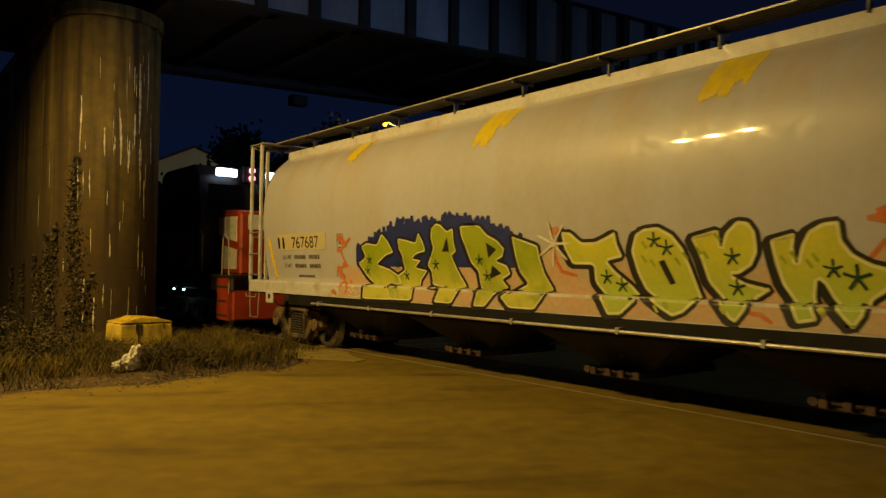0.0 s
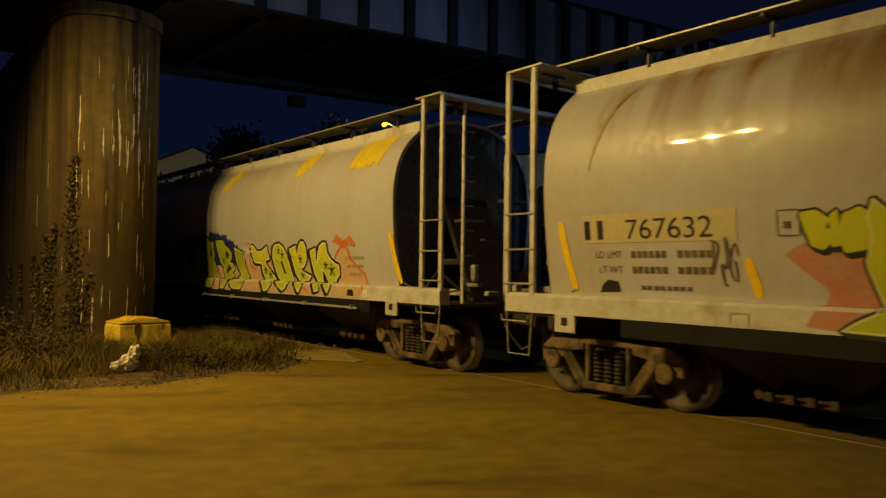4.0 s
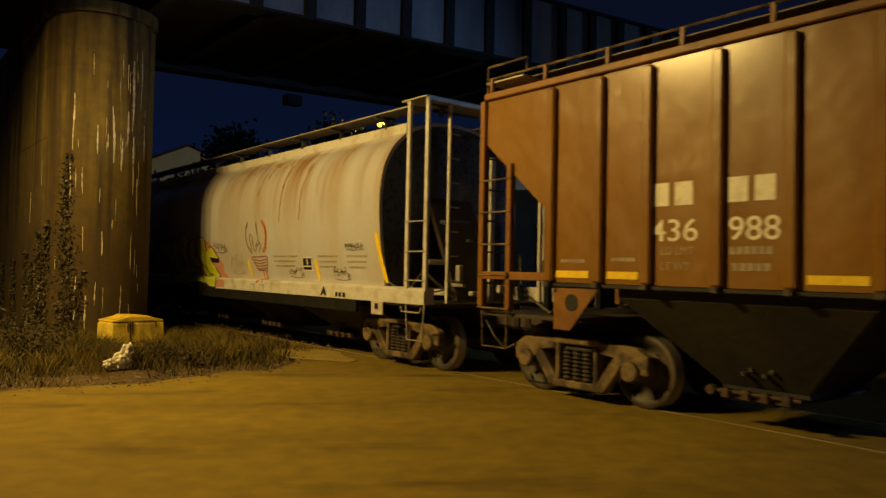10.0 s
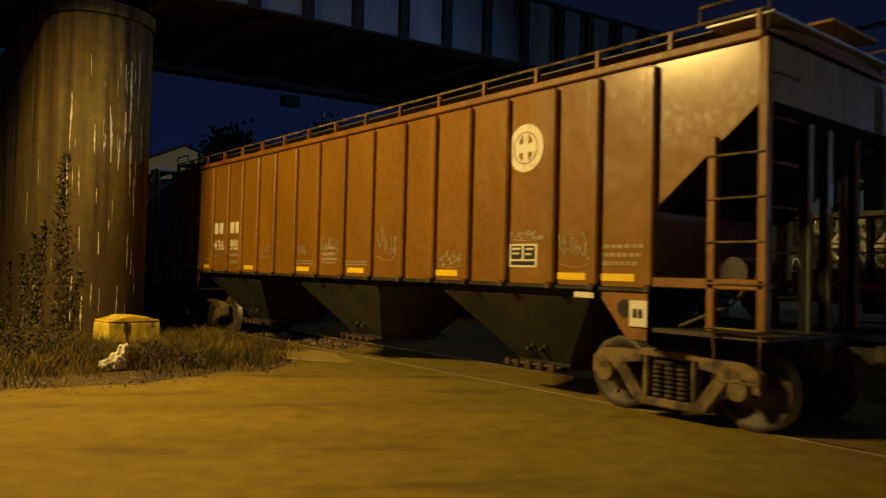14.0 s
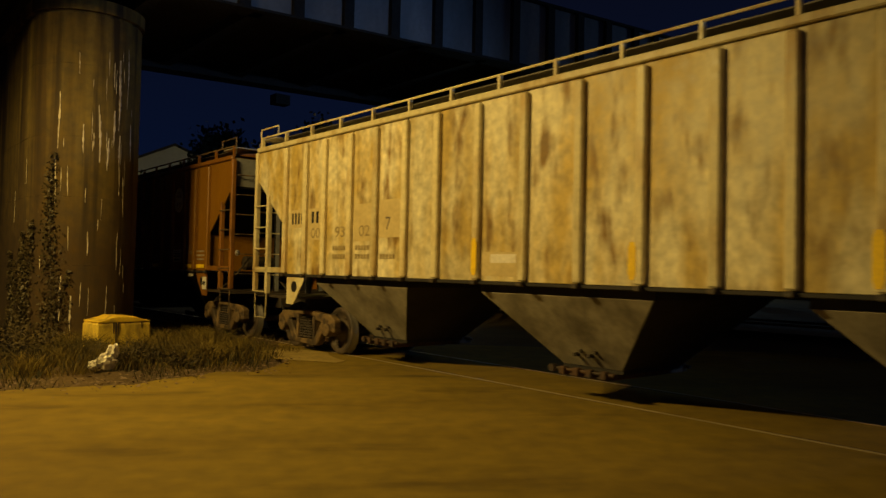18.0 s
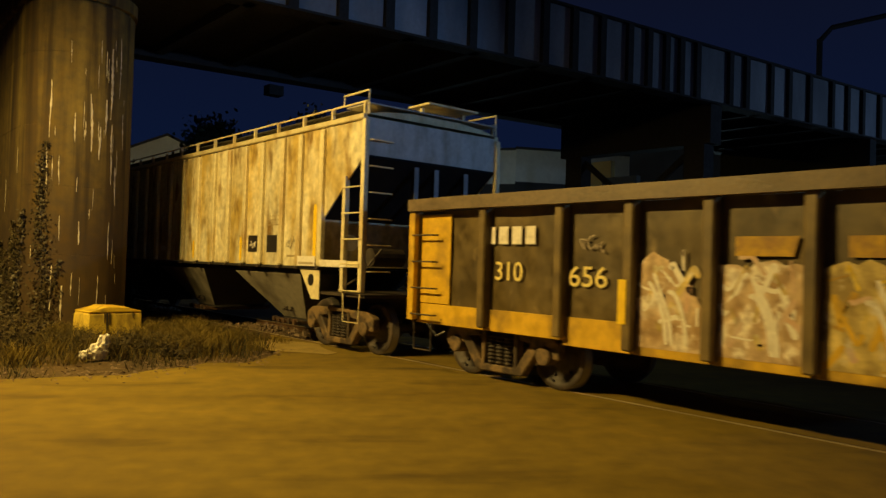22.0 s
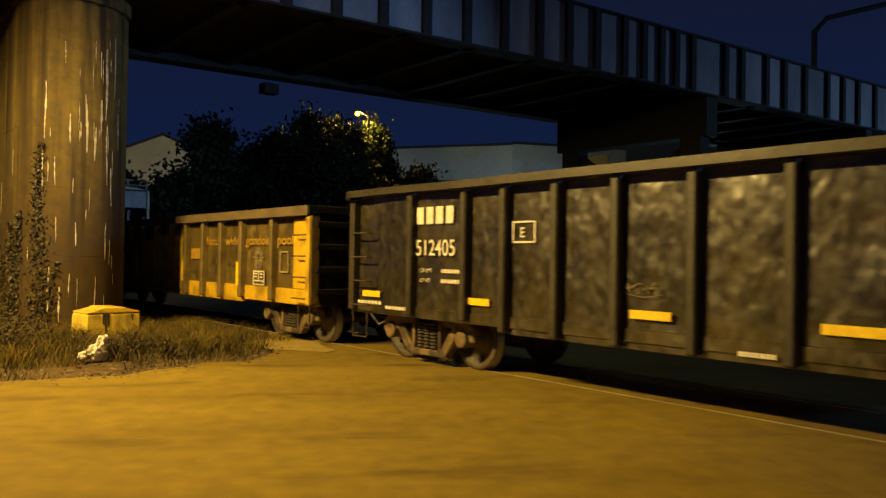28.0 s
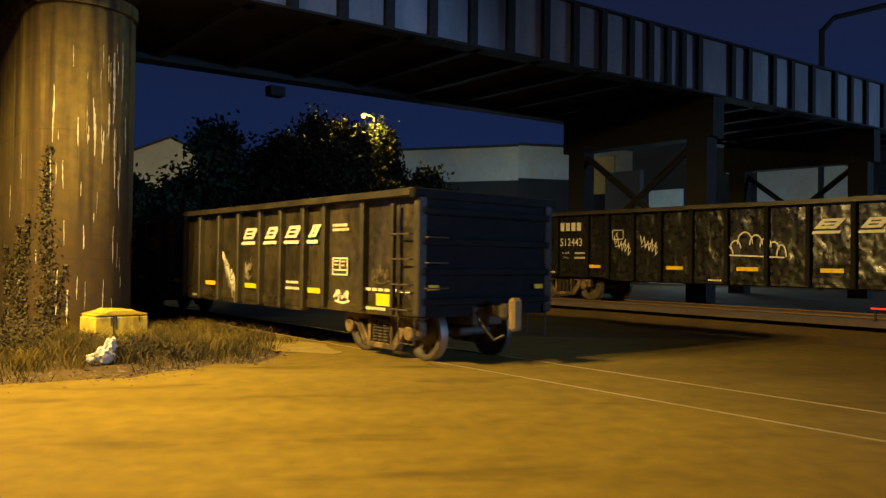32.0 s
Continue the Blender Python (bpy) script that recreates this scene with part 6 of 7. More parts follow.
for x0, z in ((-5.3, 2.0), (-5.3, 1.85), (-4.55, 2.0), (-4.55, 1.85), (-3.8, 1.85)):
    bars(hop_d, x0, x0 + 0.45, z, z + 0.08, 5, FAINT, side, layer=2)
patch_on(hop_d, "white_stencil", [(-1.12, 1.80), (-0.62, 1.80), (-0.62, 1.92), (-1.12, 1.92)], WHITE, side, 1)
for x, z0, z1 in ((-1.38, 1.62, 2.15), (1.30, 1.62, 2.05), (3.88, 1.60, 2.12), (6.95, 1.62, 2.7)):
    strip_on(hop_d, "reflective_strip", [(x, z0), (x, z1)], 0.11, YELLOW, lambda z: 1.625, 1)
for x0 in (4.08, 4.92):
    patch_on(hop_d, "black_panel", [(x0, 1.80), (x0 + 0.44, 1.80), (x0 + 0.44, 2.15), (x0, 2.15)], BLACK, side, 1, "flat black repaint panel")
scribble(hop_d, 4.14, 4.42, 1.84, 2.06, WHITE, side, 9, 3, 0.026)
for z in (2.34, 2.44, 2.52):
    bars(hop_d, 4.90, 5.5, z, z + 0.035, 9, FAINT, side, gap=0.45)
scribble(hop_d, 5.75, 6.05, 1.85, 2.12, TAG, side, 14, 3, 0.014)
bars(hop_d, 5.77, 6.10, 1.72, 1.755, 6, FAINT, side)
part("name_plate", box(6.36, 7.0, -1.638, -1.628, 1.56, 1.74), WHITE, hop_d, "white painted plate on the sill")
bars(hop_d, 6.42, 6.95, 1.59, 1.63, 8, FAINT, lambda z: 1.638, layer=1)
part("white_end_sill", box(7.12, 8.0, -1.612, -1.60, 1.56, 1.68), WHITE, hop_d, "white painted end sill")
part("bleed_tank", tube([(7.42, -1.2, 2.0), (7.52, -1.2, 2.0)], 0.15, 14), WHITE, hop_d, "white brake reservoir")
ROLLING.append((hop_d, D0))

# ---- gondolas ----


def gondola(label, half, posts, z0, z1, skin, post_mat, chord_mat, belt=None, dents=0.0, drop=0.0, thick=0.03, seed=0, rim=0.18, deep=1.60, slim=0.08):
    """Open steel car: floor, side panels between posts, heavy top chord, ends, trucks."""
    car = thing("gondola_car", label, "freight car", "cars of the train")
    r = random.Random(seed)
    for s in (-1, 1):
        for a, b in zip(posts, posts[1:]):
            low = z0 - (drop if abs(a + b) < 9.6 else 0.0)
            bm = bmesh.new()
            nx, nz = 7, 8
            ph = r.uniform(0, 50)
            for inner in (0, 1):
                g = []
                for i in range(nx + 1):
                    col = []
                    for j in range(nz + 1):
                        x, z = a + 0.03 + (b - a - 0.06) * i / nx, low + (z1 - rim - low) * j / nz
                        y = 1.40 - inner * thick + dents * noise.noise((x * 1.1 + ph, z * 1.3, s)) * min(1, i, nx - i)
                        col.append(bm.verts.new((x, s * y, z)))
                    g.append(col)
                for i in range(nx):
                    for j in range(nz):
                        bm.faces.new((g[i][j], g[i + 1][j], g[i + 1][j + 1], g[i][j + 1]))
            part("side_panel", bm, skin, car, "", True)
            if belt:
                y0, y1 = sorted((s * 1.36, s * 1.436))
                part("lower_belt", box(a + 0.02, b - 0.02, y0, y1, low - 0.02, belt, 0.008), GON_YELLOW, car, "faded yellow lower belt")
        for i, x in enumerate(posts):
            y0, y1 = sorted((s * 1.36, s * deep))
            w = slim - 0.02 if i not in (0, len(posts) - 1) else 0.05
            low = z0 - (drop if abs(x) < 4.6 else 0.0)
            part("side_post", prism([(x - w - 0.02, low + 0.02), (x + w + 0.02, low + 0.02), (x + w + 0.02, z1 - rim + 0.01), (x - w - 0.02, z1 - rim + 0.01)], y0, y1, None, 0.02), post_mat, car)
        bm = bmesh.new()
        n = 40
        y0, y1 = s * 1.44, s * 1.63
        rows = []
        for i in range(n + 1):
            x = -half + 2 * half * i / n
            k = dents * 0.6 * noise.noise((x * 0.5, seed, s))
            rows.append([bm.verts.new((x, y + k, z + k * 0.8)) for y, z in ((y0, z1 - rim), (y1, z1 - rim), (y1, z1), (y0, z1))])
        for a, b in zip(rows, rows[1:]):
            for i in range(4):
                bm.faces.new((a[i], a[(i + 1) % 4], b[(i + 1) % 4], b[i]))
        bm.faces.new(rows[0])
        bm.faces.new(rows[-1][::-1])
        part("top_chord", bm, chord_mat, car, "battered steel top chord")
        ya, yb = sorted((s * 1.30, s * 1.425))
        part("side_sill", box(-half, half, ya, yb, z0 - 0.02 - drop * 0, z0 + 0.14, 0.01), skin if not belt else GON_YELLOW, car)
    part("floor", box(-half, half, -1.36, 1.36, z0 + 0.18, z0 + 0.24), TRUCK_DARK, car)
    part("centre_sill", box(-half - 0.02, half + 0.02, -0.33, 0.33, 0.62, z0 + 0.16, 0.02), TRUCK_DARK, car)
    for e in (-1, 1):
        xa, xb = sorted((e * (half - 0.06), e * half))
        part("end_sheet", box(xa, xb, -1.47, 1.47, z0, z1 - 0.1), END_BLACK, car, "sooty end sheet")
        for z in spaced(z0 + 0.25, z1 - 0.35, 3):
            xc, xd = sorted((e * half, e * (half + 0.08)))
            part("end_rib", box(xc, xd, -1.45, 1.45, z - 0.06, z + 0.06, 0.02), END_BLACK, car)
        xc, xd = sorted((e * (half - 0.10), e * (half + 0.05)))
        part("end_chord", box(xc, xd, -1.63, 1.63, z1 - 0.16, z1 + 0.004, 0.02), END_BLACK, car)
        for s in (-1, 1):
            for z in (z0 + 0.12, z0 + 0.52, z0 + 0.92, z0 + 1.32):
                part("grab_rung", tube([(e * (half - 0.62), s * 1.52, z), (e * (half - 0.60), s * 1.60, z), (e * (half - 0.10), s * 1.60, z), (e * (half - 0.08), s * 1.52, z)], 0.014, 6), TRUCK_DARK, car)
            part("sill_step", tube([(e * (half - 0.5), s * 1.50, z0), (e * (half - 0.48), s * 1.50, 0.36), (e * (half - 0.08), s * 1.50, 0.36), (e * (half - 0.06), s * 1.50, z0)], 0.015, 6), TRUCK_DARK, car)
        coupler(car, e * half, e)
    return car


PALE_YELLOW = material("pale_yellow_stencil", (0.74, 0.62, 0.20), 0.5, second=(0.5, 0.38, 0.1), mix=0.6, scale=7, edge=(0.5, 0.7), fine=25, vary=0.12, bump=0)
e_posts = (-8.2, -6.65, -5.25, -4.2, -3.2, -2.15, -1.1, 0.0, 1.1, 2.15, 3.2, 4.2, 5.25, 6.65, 8.2)
gon_e = gondola("battered brown gondola with yellow belt and faded graffiti", 8.24, e_posts, 0.78, 2.65, GON_BROWN, GON_RIB, CHORD, 1.06, 0.028, 0.06, 0.03, 3, 0.18, 1.56, 0.068)
E0 = 75.65
for x in (-6.7, 6.7):
    truck(gon_e, x)


def pan(z):
    return 1.437


for e in (-1, 1):
    xa, xb = sorted((e * 7.42, e * 8.12))
    part("yellow_end_panel", box(xa, xb, -1.446, -1.415, 1.07, 2.42, 0.006), GON_YELLOW, gon_e, "faded yellow end panel")
    xa, xb = sorted((e * 8.12, e * 8.26))
    part("yellow_corner", box(xa, xb, -1.585, -1.50, 0.80, 2.44, 0.008), GON_YELLOW, gon_e, "yellow corner post")
bars(gon_e, -6.66, -5.66, 1.97, 2.21, 4, WHITE, pan, layer=2, gap=0.28)
words(gon_e, "310", -6.48, 1.48, 0.36, PALE_YELLOW, pan, 2, 0.53, 0.002)
words(gon_e, "656", -5.16, 1.45, 0.36, PALE_YELLOW, pan, 2, 0.60, 0.002)
FADED = material("faded_cream_spray", (0.58, 0.45, 0.14), 0.5, second=(0.27, 0.19, 0.05), mix=0.95, scale=3.5, edge=(0.42, 0.60), fine=9, vary=0.35, bump=0, third=(0.60, 0.54, 0.38), third_scale=4.0, third_edge=(0.54, 0.66))
FADED_Y = material("faded_mustard_spray", (0.70, 0.50, 0.02), 0.5, second=(0.36, 0.24, 0.03), mix=0.9, scale=3.2, edge=(0.46, 0.66), fine=9, vary=0.35, bump=0, third=(0.62, 0.54, 0.26), third_scale=3.5, third_edge=(0.54, 0.66), low=(0.30, 0.24, 0.13), levels=(0.95, 1.45))
PALE_PINK = material("chalky_pink_spray", (0.52, 0.38, 0.22), 0.5, second=(0.30, 0.19, 0.08), mix=0.95, scale=3.5, edge=(0.44, 0.62), fine=9, vary=0.35, bump=0, third=(0.66, 0.60, 0.48), third_scale=4.5, third_edge=(0.55, 0.66))
OLD_ORANGE = material("old_orange_paint", (0.46, 0.28, 0.014), 0.6, second=(0.26, 0.14, 0.03), mix=0.8, scale=6, fine=16, vary=0.2, bump=0)
rg = random.Random(31)
for k, (a, b) in enumerate(zip(e_posts[3:11], e_posts[4:12])):
    m = (PALE_PINK, PALE_PINK, FADED, FADED_Y, FADED_Y, FADED_Y, GON_BROWN, GON_BROWN)[k]
    if k > 5:
        continue
    crest = (1.98, 1.84, 1.86, 2.14, 2.24, 2.24)[k]
    tops = [crest - (0.30 * abs(i - 2.4) / 3 if k == 0 else 0.02) - (0.12 if k < 3 else 0.05) * rg.random() for i in range(10)]
    xs = spaced(a + 0.09, b - 0.09, 9)
    patch_on(gon_e, "faded_graffiti", [(a + 0.09, 0.80), (b - 0.09, 0.80)] + [(x, z) for x, z in zip(xs[::-1], tops[::-1])], m, pan, 1, "faded sprayed panel")
    for i in range(26):
        x, z = rg.uniform(a + 0.16, b - 0.16), rg.uniform(0.95, crest - 0.15)
        col = ((WHITE, PEACH, FADED, PALE_PINK, WHITE) if k < 2 else (OLD_ORANGE, FADED, FADED_Y, PEACH, GON_YELLOW))[rg.randrange(5)]
        dx, dz = rg.uniform(-0.16, 0.16), rg.uniform(-0.35, 0.35)
        pts = [(x, z), (x + dx, z + dz * 0.6), (x + dx * 1.6, z + dz), (x + dx * 2.0, z + dz * 0.7)]
        strip_on(gon_e, "faded_stroke", bowed([(min(b - 0.1, max(a + 0.1, u)), min(crest, max(0.84, v))) for u, v in pts]), rg.uniform(0.012, 0.075), col, pan, 2 + 0.06 * i)
    for i in range(3 if k < 3 else 1):
        x = rg.uniform(a + 0.2, b - 0.45)
        strip_on(gon_e, "white_swoop", bowed([(x, 1.45 + 0.1 * i), (x + 0.10, 1.40), (x + 0.20, 1.15), (x + 0.24, 0.86)]), 0.05, WHITE if k < 3 else DIM_WHITE, pan, 4 + 0.1 * i)
for x, w in ((-2.95, 0.6), (-1.85, 0.55), (2.35, 0.55)):
    patch_on(gon_e, "orange_ghost", [(x, 1.85 if x < 0 else 1.6), (x + w, 1.85 if x < 0 else 1.6), (x + w + 0.05, 2.05 if x < 0 else 1.85), (x, 2.05 if x < 0 else 1.85)], OLD_ORANGE, pan, 3)
for text, x0, w in (("Nation", 3.26, 0.80), ("wide", 4.30, 0.72), ("gondola", 5.34, 1.14), ("pool", 6.74, 0.66)):
    words(gon_e, text, x0, 1.93, 0.27, OLD_ORANGE, pan, 2, w, 0.003)
for x in (-4.25, -1.15, 2.10, 5.20):
    part("reflective_strip", box(x - 0.055, x + 0.055, -1.574, -1.563, 1.05, 1.56), YELLOW, gon_e, "yellow reflective strip")
for a in spaced(0, math.tau * 15 / 16, 15):
    strip_on(gon_e, "white_burst", [(5.95 + 0.06 * math.cos(a), 1.66 + 0.06 * math.sin(a)), (5.95 + 0.24 * math.cos(a), 1.66 + 0.24 * math.sin(a))], 0.022, DIM_WHITE, pan, 2 + 0.05 * a)
table(gon_e, 5.70, 6.22, 1.08, 1.38, pan, WHITE, GON_BROWN)
strip_on(gon_e, "type_box", [(6.88, 1.38), (7.20, 1.38), (7.20, 1.78), (6.88, 1.78), (6.88, 1.38)], 0.03, DIM_WHITE, pan, 2)
GHOST = material("ghost_of_old_tag", (0.15, 0.115, 0.06), 0.55, second=(0.08, 0.06, 0.03), mix=0.9, scale=9, fine=20, vary=0.2, bump=0)
scribble(gon_e, -5.02, -4.62, 1.82, 2.08, DIM_WHITE, pan, 8, 3, 0.018)
scribble(gon_e, 3.35, 4.0, 1.3, 1.62, GHOST, pan, 18, 6, 0.014)
scribble(gon_e, 2.4, 3.0, 1.2, 1.5, GHOST, pan, 28, 5, 0.014)
scribble(gon_e, 4.35, 5.0, 1.25, 1.62, GHOST, pan, 19, 6, 0.014)
ROLLING.append((gon_e, E0))

f_posts = (-8.1, -6.5, -5.25, -4.45, -3.53, -2.60, -1.60, -0.55, 0.55, 1.60, 2.65, 3.58, 4.50, 5.27, 6.55, 8.1)


def black_gondola(seed, label, number, skin, post_mat):
    car = gondola(label, 8.12, f_posts, 0.78, 2.82, skin, post_mat, CHORD_DARK, None, 0.03, 0.10, 0.03, seed, 0.11, 1.535, 0.06)
    for x in (-6.55, 6.55):
        truck(car, x)
    r = random.Random(seed)
    bars(car, -6.40, -5.48, 2.22, 2.48, 4, WHITE, pan, layer=2, gap=0.28)
    words(car, number, -6.42, 1.74, 0.345, WHITE, pan, 2, 0.92, 0.001)
    words(car, "LD LMT", -6.30, 1.48, 0.085, WHITE, pan)
    words(car, "LT WT", -6.30, 1.33, 0.085, WHITE, pan)
    for z in (1.48, 1.33):
        bars(car, -5.80, -5.36, z, z + 0.055, 6, WHITE, pan)
    strip_on(car, "type_box", [(-4.31, 1.93), (-3.92, 1.93), (-3.92, 2.20), (-4.31, 2.20), (-4.31, 1.93)], 0.025, WHITE, pan, 2)
    words(car, "E", -4.19, 1.995, 0.19, WHITE, pan, 2)
    for x0, x1 in ((-7.85, -7.35), (-5.2, -4.75), (-2.42, -1.88), (-0.28, 0.32), (1.88, 2.42), (4.62, 5.1)):
        part("reflective_strip", box(x0, x1, -1.450, -1.442, 1.04, 1.14), YELLOW, car, "yellow reflective strip")
    part("reflective_panel", box(6.92, 7.46, -1.450, -1.442, 0.92, 1.12), YELLOW, car, "yellow reflective panel")
    for k, x in enumerate((1.72, 2.78, 3.66, 4.60)):
        w = (0.74, 0.66, 0.70, 0.50)[k]
        patch_on(car, "slanted_letter_shape", [(x, 2.10), (x + w - 0.22, 2.10), (x + w, 2.34), (x + 0.2, 2.34)], WHITE, pan, 2, "slanted white letter shape")
        patch_on(car, "letter_gap", [(x + 0.16, 2.16), (x + w - 0.30, 2.16), (x + w - 0.25, 2.20), (x + 0.19, 2.20)], GON_BLACK, pan, 3)
        patch_on(car, "letter_gap", [(x + 0.22, 2.24), (x + w - 0.24, 2.24), (x + w - 0.19, 2.28), (x + 0.25, 2.28)], GON_BLACK, pan, 3)
        patch_on(car, "underline", [(x - 0.06, 1.98), (x + w - 0.14, 1.98), (x + w - 0.12, 2.05), (x - 0.03, 2.05)], WHITE, pan, 2)
    table(car, 5.50, 6.02, 1.40, 1.72, pan, WHITE, GON_BLACK)
    for x0, x1, z in ((-8.0, -7.3, 0.92), (-7.2, -6.6, 0.86), (5.5, 6.0, 2.28), (5.5, 6.05, 2.2), (3.75, 4.25, 1.20), (3.72, 4.3, 1.08), (6.6, 7.2, 0.84), (6.6, 7.9, 1.16), (-1.1, -0.7, 0.75)):
        bars(car, x0, x1, z, z + 0.05, 7, WHITE, pan)
    part("ladder_recess", box(7.50, 7.58, -1.60, -1.52, 0.80, 2.60, 0.01), GON_BLACK_RIB, car)
    return car


TAN = material("tan_painted_box", (0.26, 0.17, 0.06), 0.6, second=(0.14, 0.09, 0.035), scale=8, fine=25, vary=0.15, bump=0.05)
gon_f = black_gondola(7, "black steel gondola with white slanted lettering and yellow strips", "512405", GON_BLACK, GON_BLACK_RIB)
F0 = 93.33
rg = random.Random(2)
for i in range(150):
    u, v = rg.random(), rg.random()
    x, z = 0.66 + 0.74 * u, 1.84 - 0.62 * u - (0.12 + 0.42 * min(1, 1.5 * u)) * v
    strip_on(gon_f, "peeled_paint", [(x, z + rg.uniform(0.01, 0.06)), (x + rg.uniform(-0.02, 0.02), z - rg.uniform(0.01, 0.07))], rg.uniform(0.02, 0.075), WHITE if v < 0.7 else DIM_WHITE, pan, 2 + 0.01 * i)
scribble(gon_f, 5.55, 6.05, 0.92, 1.14, WHITE, pan, 77, 4, 0.06)
scribble(gon_f, 1.85, 2.15, 1.25, 1.7, DIM_WHITE, pan, 78, 4, 0.022)
scribble(gon_f, 6.75, 7.25, 1.3, 1.6, GHOST, pan, 79, 5, 0.016)
scribble(gon_f, -2.5, -2.05, 1.3, 1.5, GHOST, pan, 80, 4, 0.014)
part("end_device", box(8.70, 8.84, -0.12, 0.12, 0.56, 1.10, 0.05), TAN, gon_f, "tan end-of-train device on the coupler")
for y in (-1.25, 1.15):
    part("reflective_square", box(8.202, 8.21, y - 0.1, y + 0.1, 1.22, 1.30), YELLOW, gon_f)
for z in (1.25, 1.65, 2.05):
    part("end_grab", tube([(8.20, -1.42, z), (8.26, -1.42, z), (8.26, -1.0, z), (8.20, -1.0, z)], 0.014, 6), TRUCK_DARK, gon_f)
ROLLING.append((gon_f, F0))

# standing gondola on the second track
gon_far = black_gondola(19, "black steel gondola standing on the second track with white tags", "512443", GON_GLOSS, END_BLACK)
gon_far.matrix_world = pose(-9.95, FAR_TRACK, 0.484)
for k, (x0, x1, zb, zt) in enumerate(((-0.62, -0.38, 1.46, 1.68), (-0.46, -0.16, 1.62, 1.84), (-0.26, 0.16, 1.74, 2.06), (0.08, 0.42, 1.72, 1.98), (0.36, 0.66, 1.66, 1.90), (0.60, 0.86, 1.58, 1.80), (0.80, 1.04, 1.42, 1.72))):
    strip_on(gon_far, "cloud_outline", [((x0 + x1) / 2 - (x1 - x0) / 2 * math.cos(a), zb + (zt - zb) * math.sin(a)) for a in spaced(0, math.pi, 10)], 0.038, WHITE, pan, 4 + 0.1 * k)
strip_on(gon_far, "cloud_outline", [(-0.62, 1.46), (0.2, 1.43), (1.0, 1.40)], 0.038, WHITE, pan, 4.9)
for x0, z0 in ((-4.25, 2.05), (-3.30, 2.05)):
    strip_on(gon_far, "tag_stroke", [(x0, z0), (x0 + 0.05, z0 - 0.30), (x0 + 0.14, z0 - 0.05), (x0 + 0.18, z0 - 0.40), (x0 + 0.27, z0 - 0.18), (x0 + 0.30, z0 - 0.48), (x0 + 0.42, z0 - 0.10), (x0 + 0.40, z0 - 0.52), (x0 + 0.55, z0 - 0.22), (x0 + 0.52, z0 - 0.62), (x0 + 0.68, z0 - 0.36), (x0 + 0.66, z0 - 0.74)], 0.026, WHITE, pan, 4)
    strip_on(gon_far, "tag_stroke", [(x0 + 0.02, z0 - 0.36), (x0 + 0.36, z0 - 0.26), (x0 + 0.70, z0 - 0.46)], 0.022, WHITE, pan, 4.4)

# ---- locomotive: dark body, red and white nose, lit number boards ----
engine = thing("locomotive", "dark red diesel locomotive with lit number boards", "locomotive", "cars of the train")
L0 = -16.0
part("underframe", box(-9.6, 10.0, -1.45, 1.45, 1.05, 1.45, 0.03), LOCO_DARK, engine)
part("long_hood", box(-9.2, 4.6, -0.95, 0.95, 1.45, 4.05, 0.08), LOCO_DARK, engine, "black engine hood")
part("cab", prism([(4.6, 1.45), (7.6, 1.45), (7.75, 3.0), (7.55, 4.15), (7.2, 4.45), (4.9, 4.45), (4.6, 4.3)], -1.45, 1.45, None, 0.05), LOCO_DARK, engine, "black cab")
part("cab_side", prism([(5.0, 1.6), (7.3, 1.6), (7.3, 2.6), (5.0, 2.6)], -1.475, -1.455), LOCO_RED, engine, "red cab side")
part("cab_window", box(5.3, 6.1, -1.475, -1.455, 2.9, 3.6, 0.01), GLASS, engine)
part("cab_window", box(6.3, 7.1, -1.475, -1.455, 2.9, 3.6, 0.01), GLASS, engine)
part("nose", prism([(7.7, 1.45), (9.3, 1.45), (9.3, 3.0), (9.15, 3.12), (7.72, 3.2)], -0.95, 0.95, None, 0.06), LOCO_RED, engine, "red short hood")
part("nose_stripe", box(9.305, 9.318, -0.75, 0.75, 2.62, 3.0, 0.004), WHITE, engine, "white nose panel")
part("nose_stripe", prism([(7.9, 2.5), (9.1, 2.3), (9.1, 2.95), (7.9, 3.0)], -0.966, -0.954), WHITE, engine, "white nose panel")
part("nose_stripe", prism([(8.1, 1.6), (9.1, 1.6), (9.1, 2.1), (8.1, 2.25)], -0.966, -0.954), WHITE, engine, "white nose panel")
for y in (-0.72, 0.72):
    part("number_board", box(7.70, 7.80, y - 0.30, y + 0.30, 4.12, 4.34, 0.03), BOARD_GLOW, engine, "glowing white number board")
for z in (4.12, 4.34):
    part("marker_light", lathe([(0.001, -0.03), (0.085, -0.03), (0.085, 0.03), (0.001, 0.03)], 16), MARKER_GLOW, engine, "pinkish marker light").matrix_basis = pose(7.80, 0, z + 0.0, 0, 0, 90)
part("headlight_box", box(7.62, 7.77, -0.25, 0.25, 3.98, 4.46, 0.03), LOCO_DARK, engine)
part("windscreen", box(7.70, 7.745, -1.2, -0.25, 3.25, 3.9), GLASS, engine)
part("windscreen", box(7.70, 7.745, 0.25, 1.2, 3.25, 3.9), GLASS, engine)
part("footplate", box(8.0, 10.0, -1.5, 1.5, 1.38, 1.46), LOCO_DARK, engine)
part("pilot", box(9.85, 10.0, -1.4, 1.4, 0.35, 1.4, 0.03), LOCO_RED, engine, "red pilot plate")
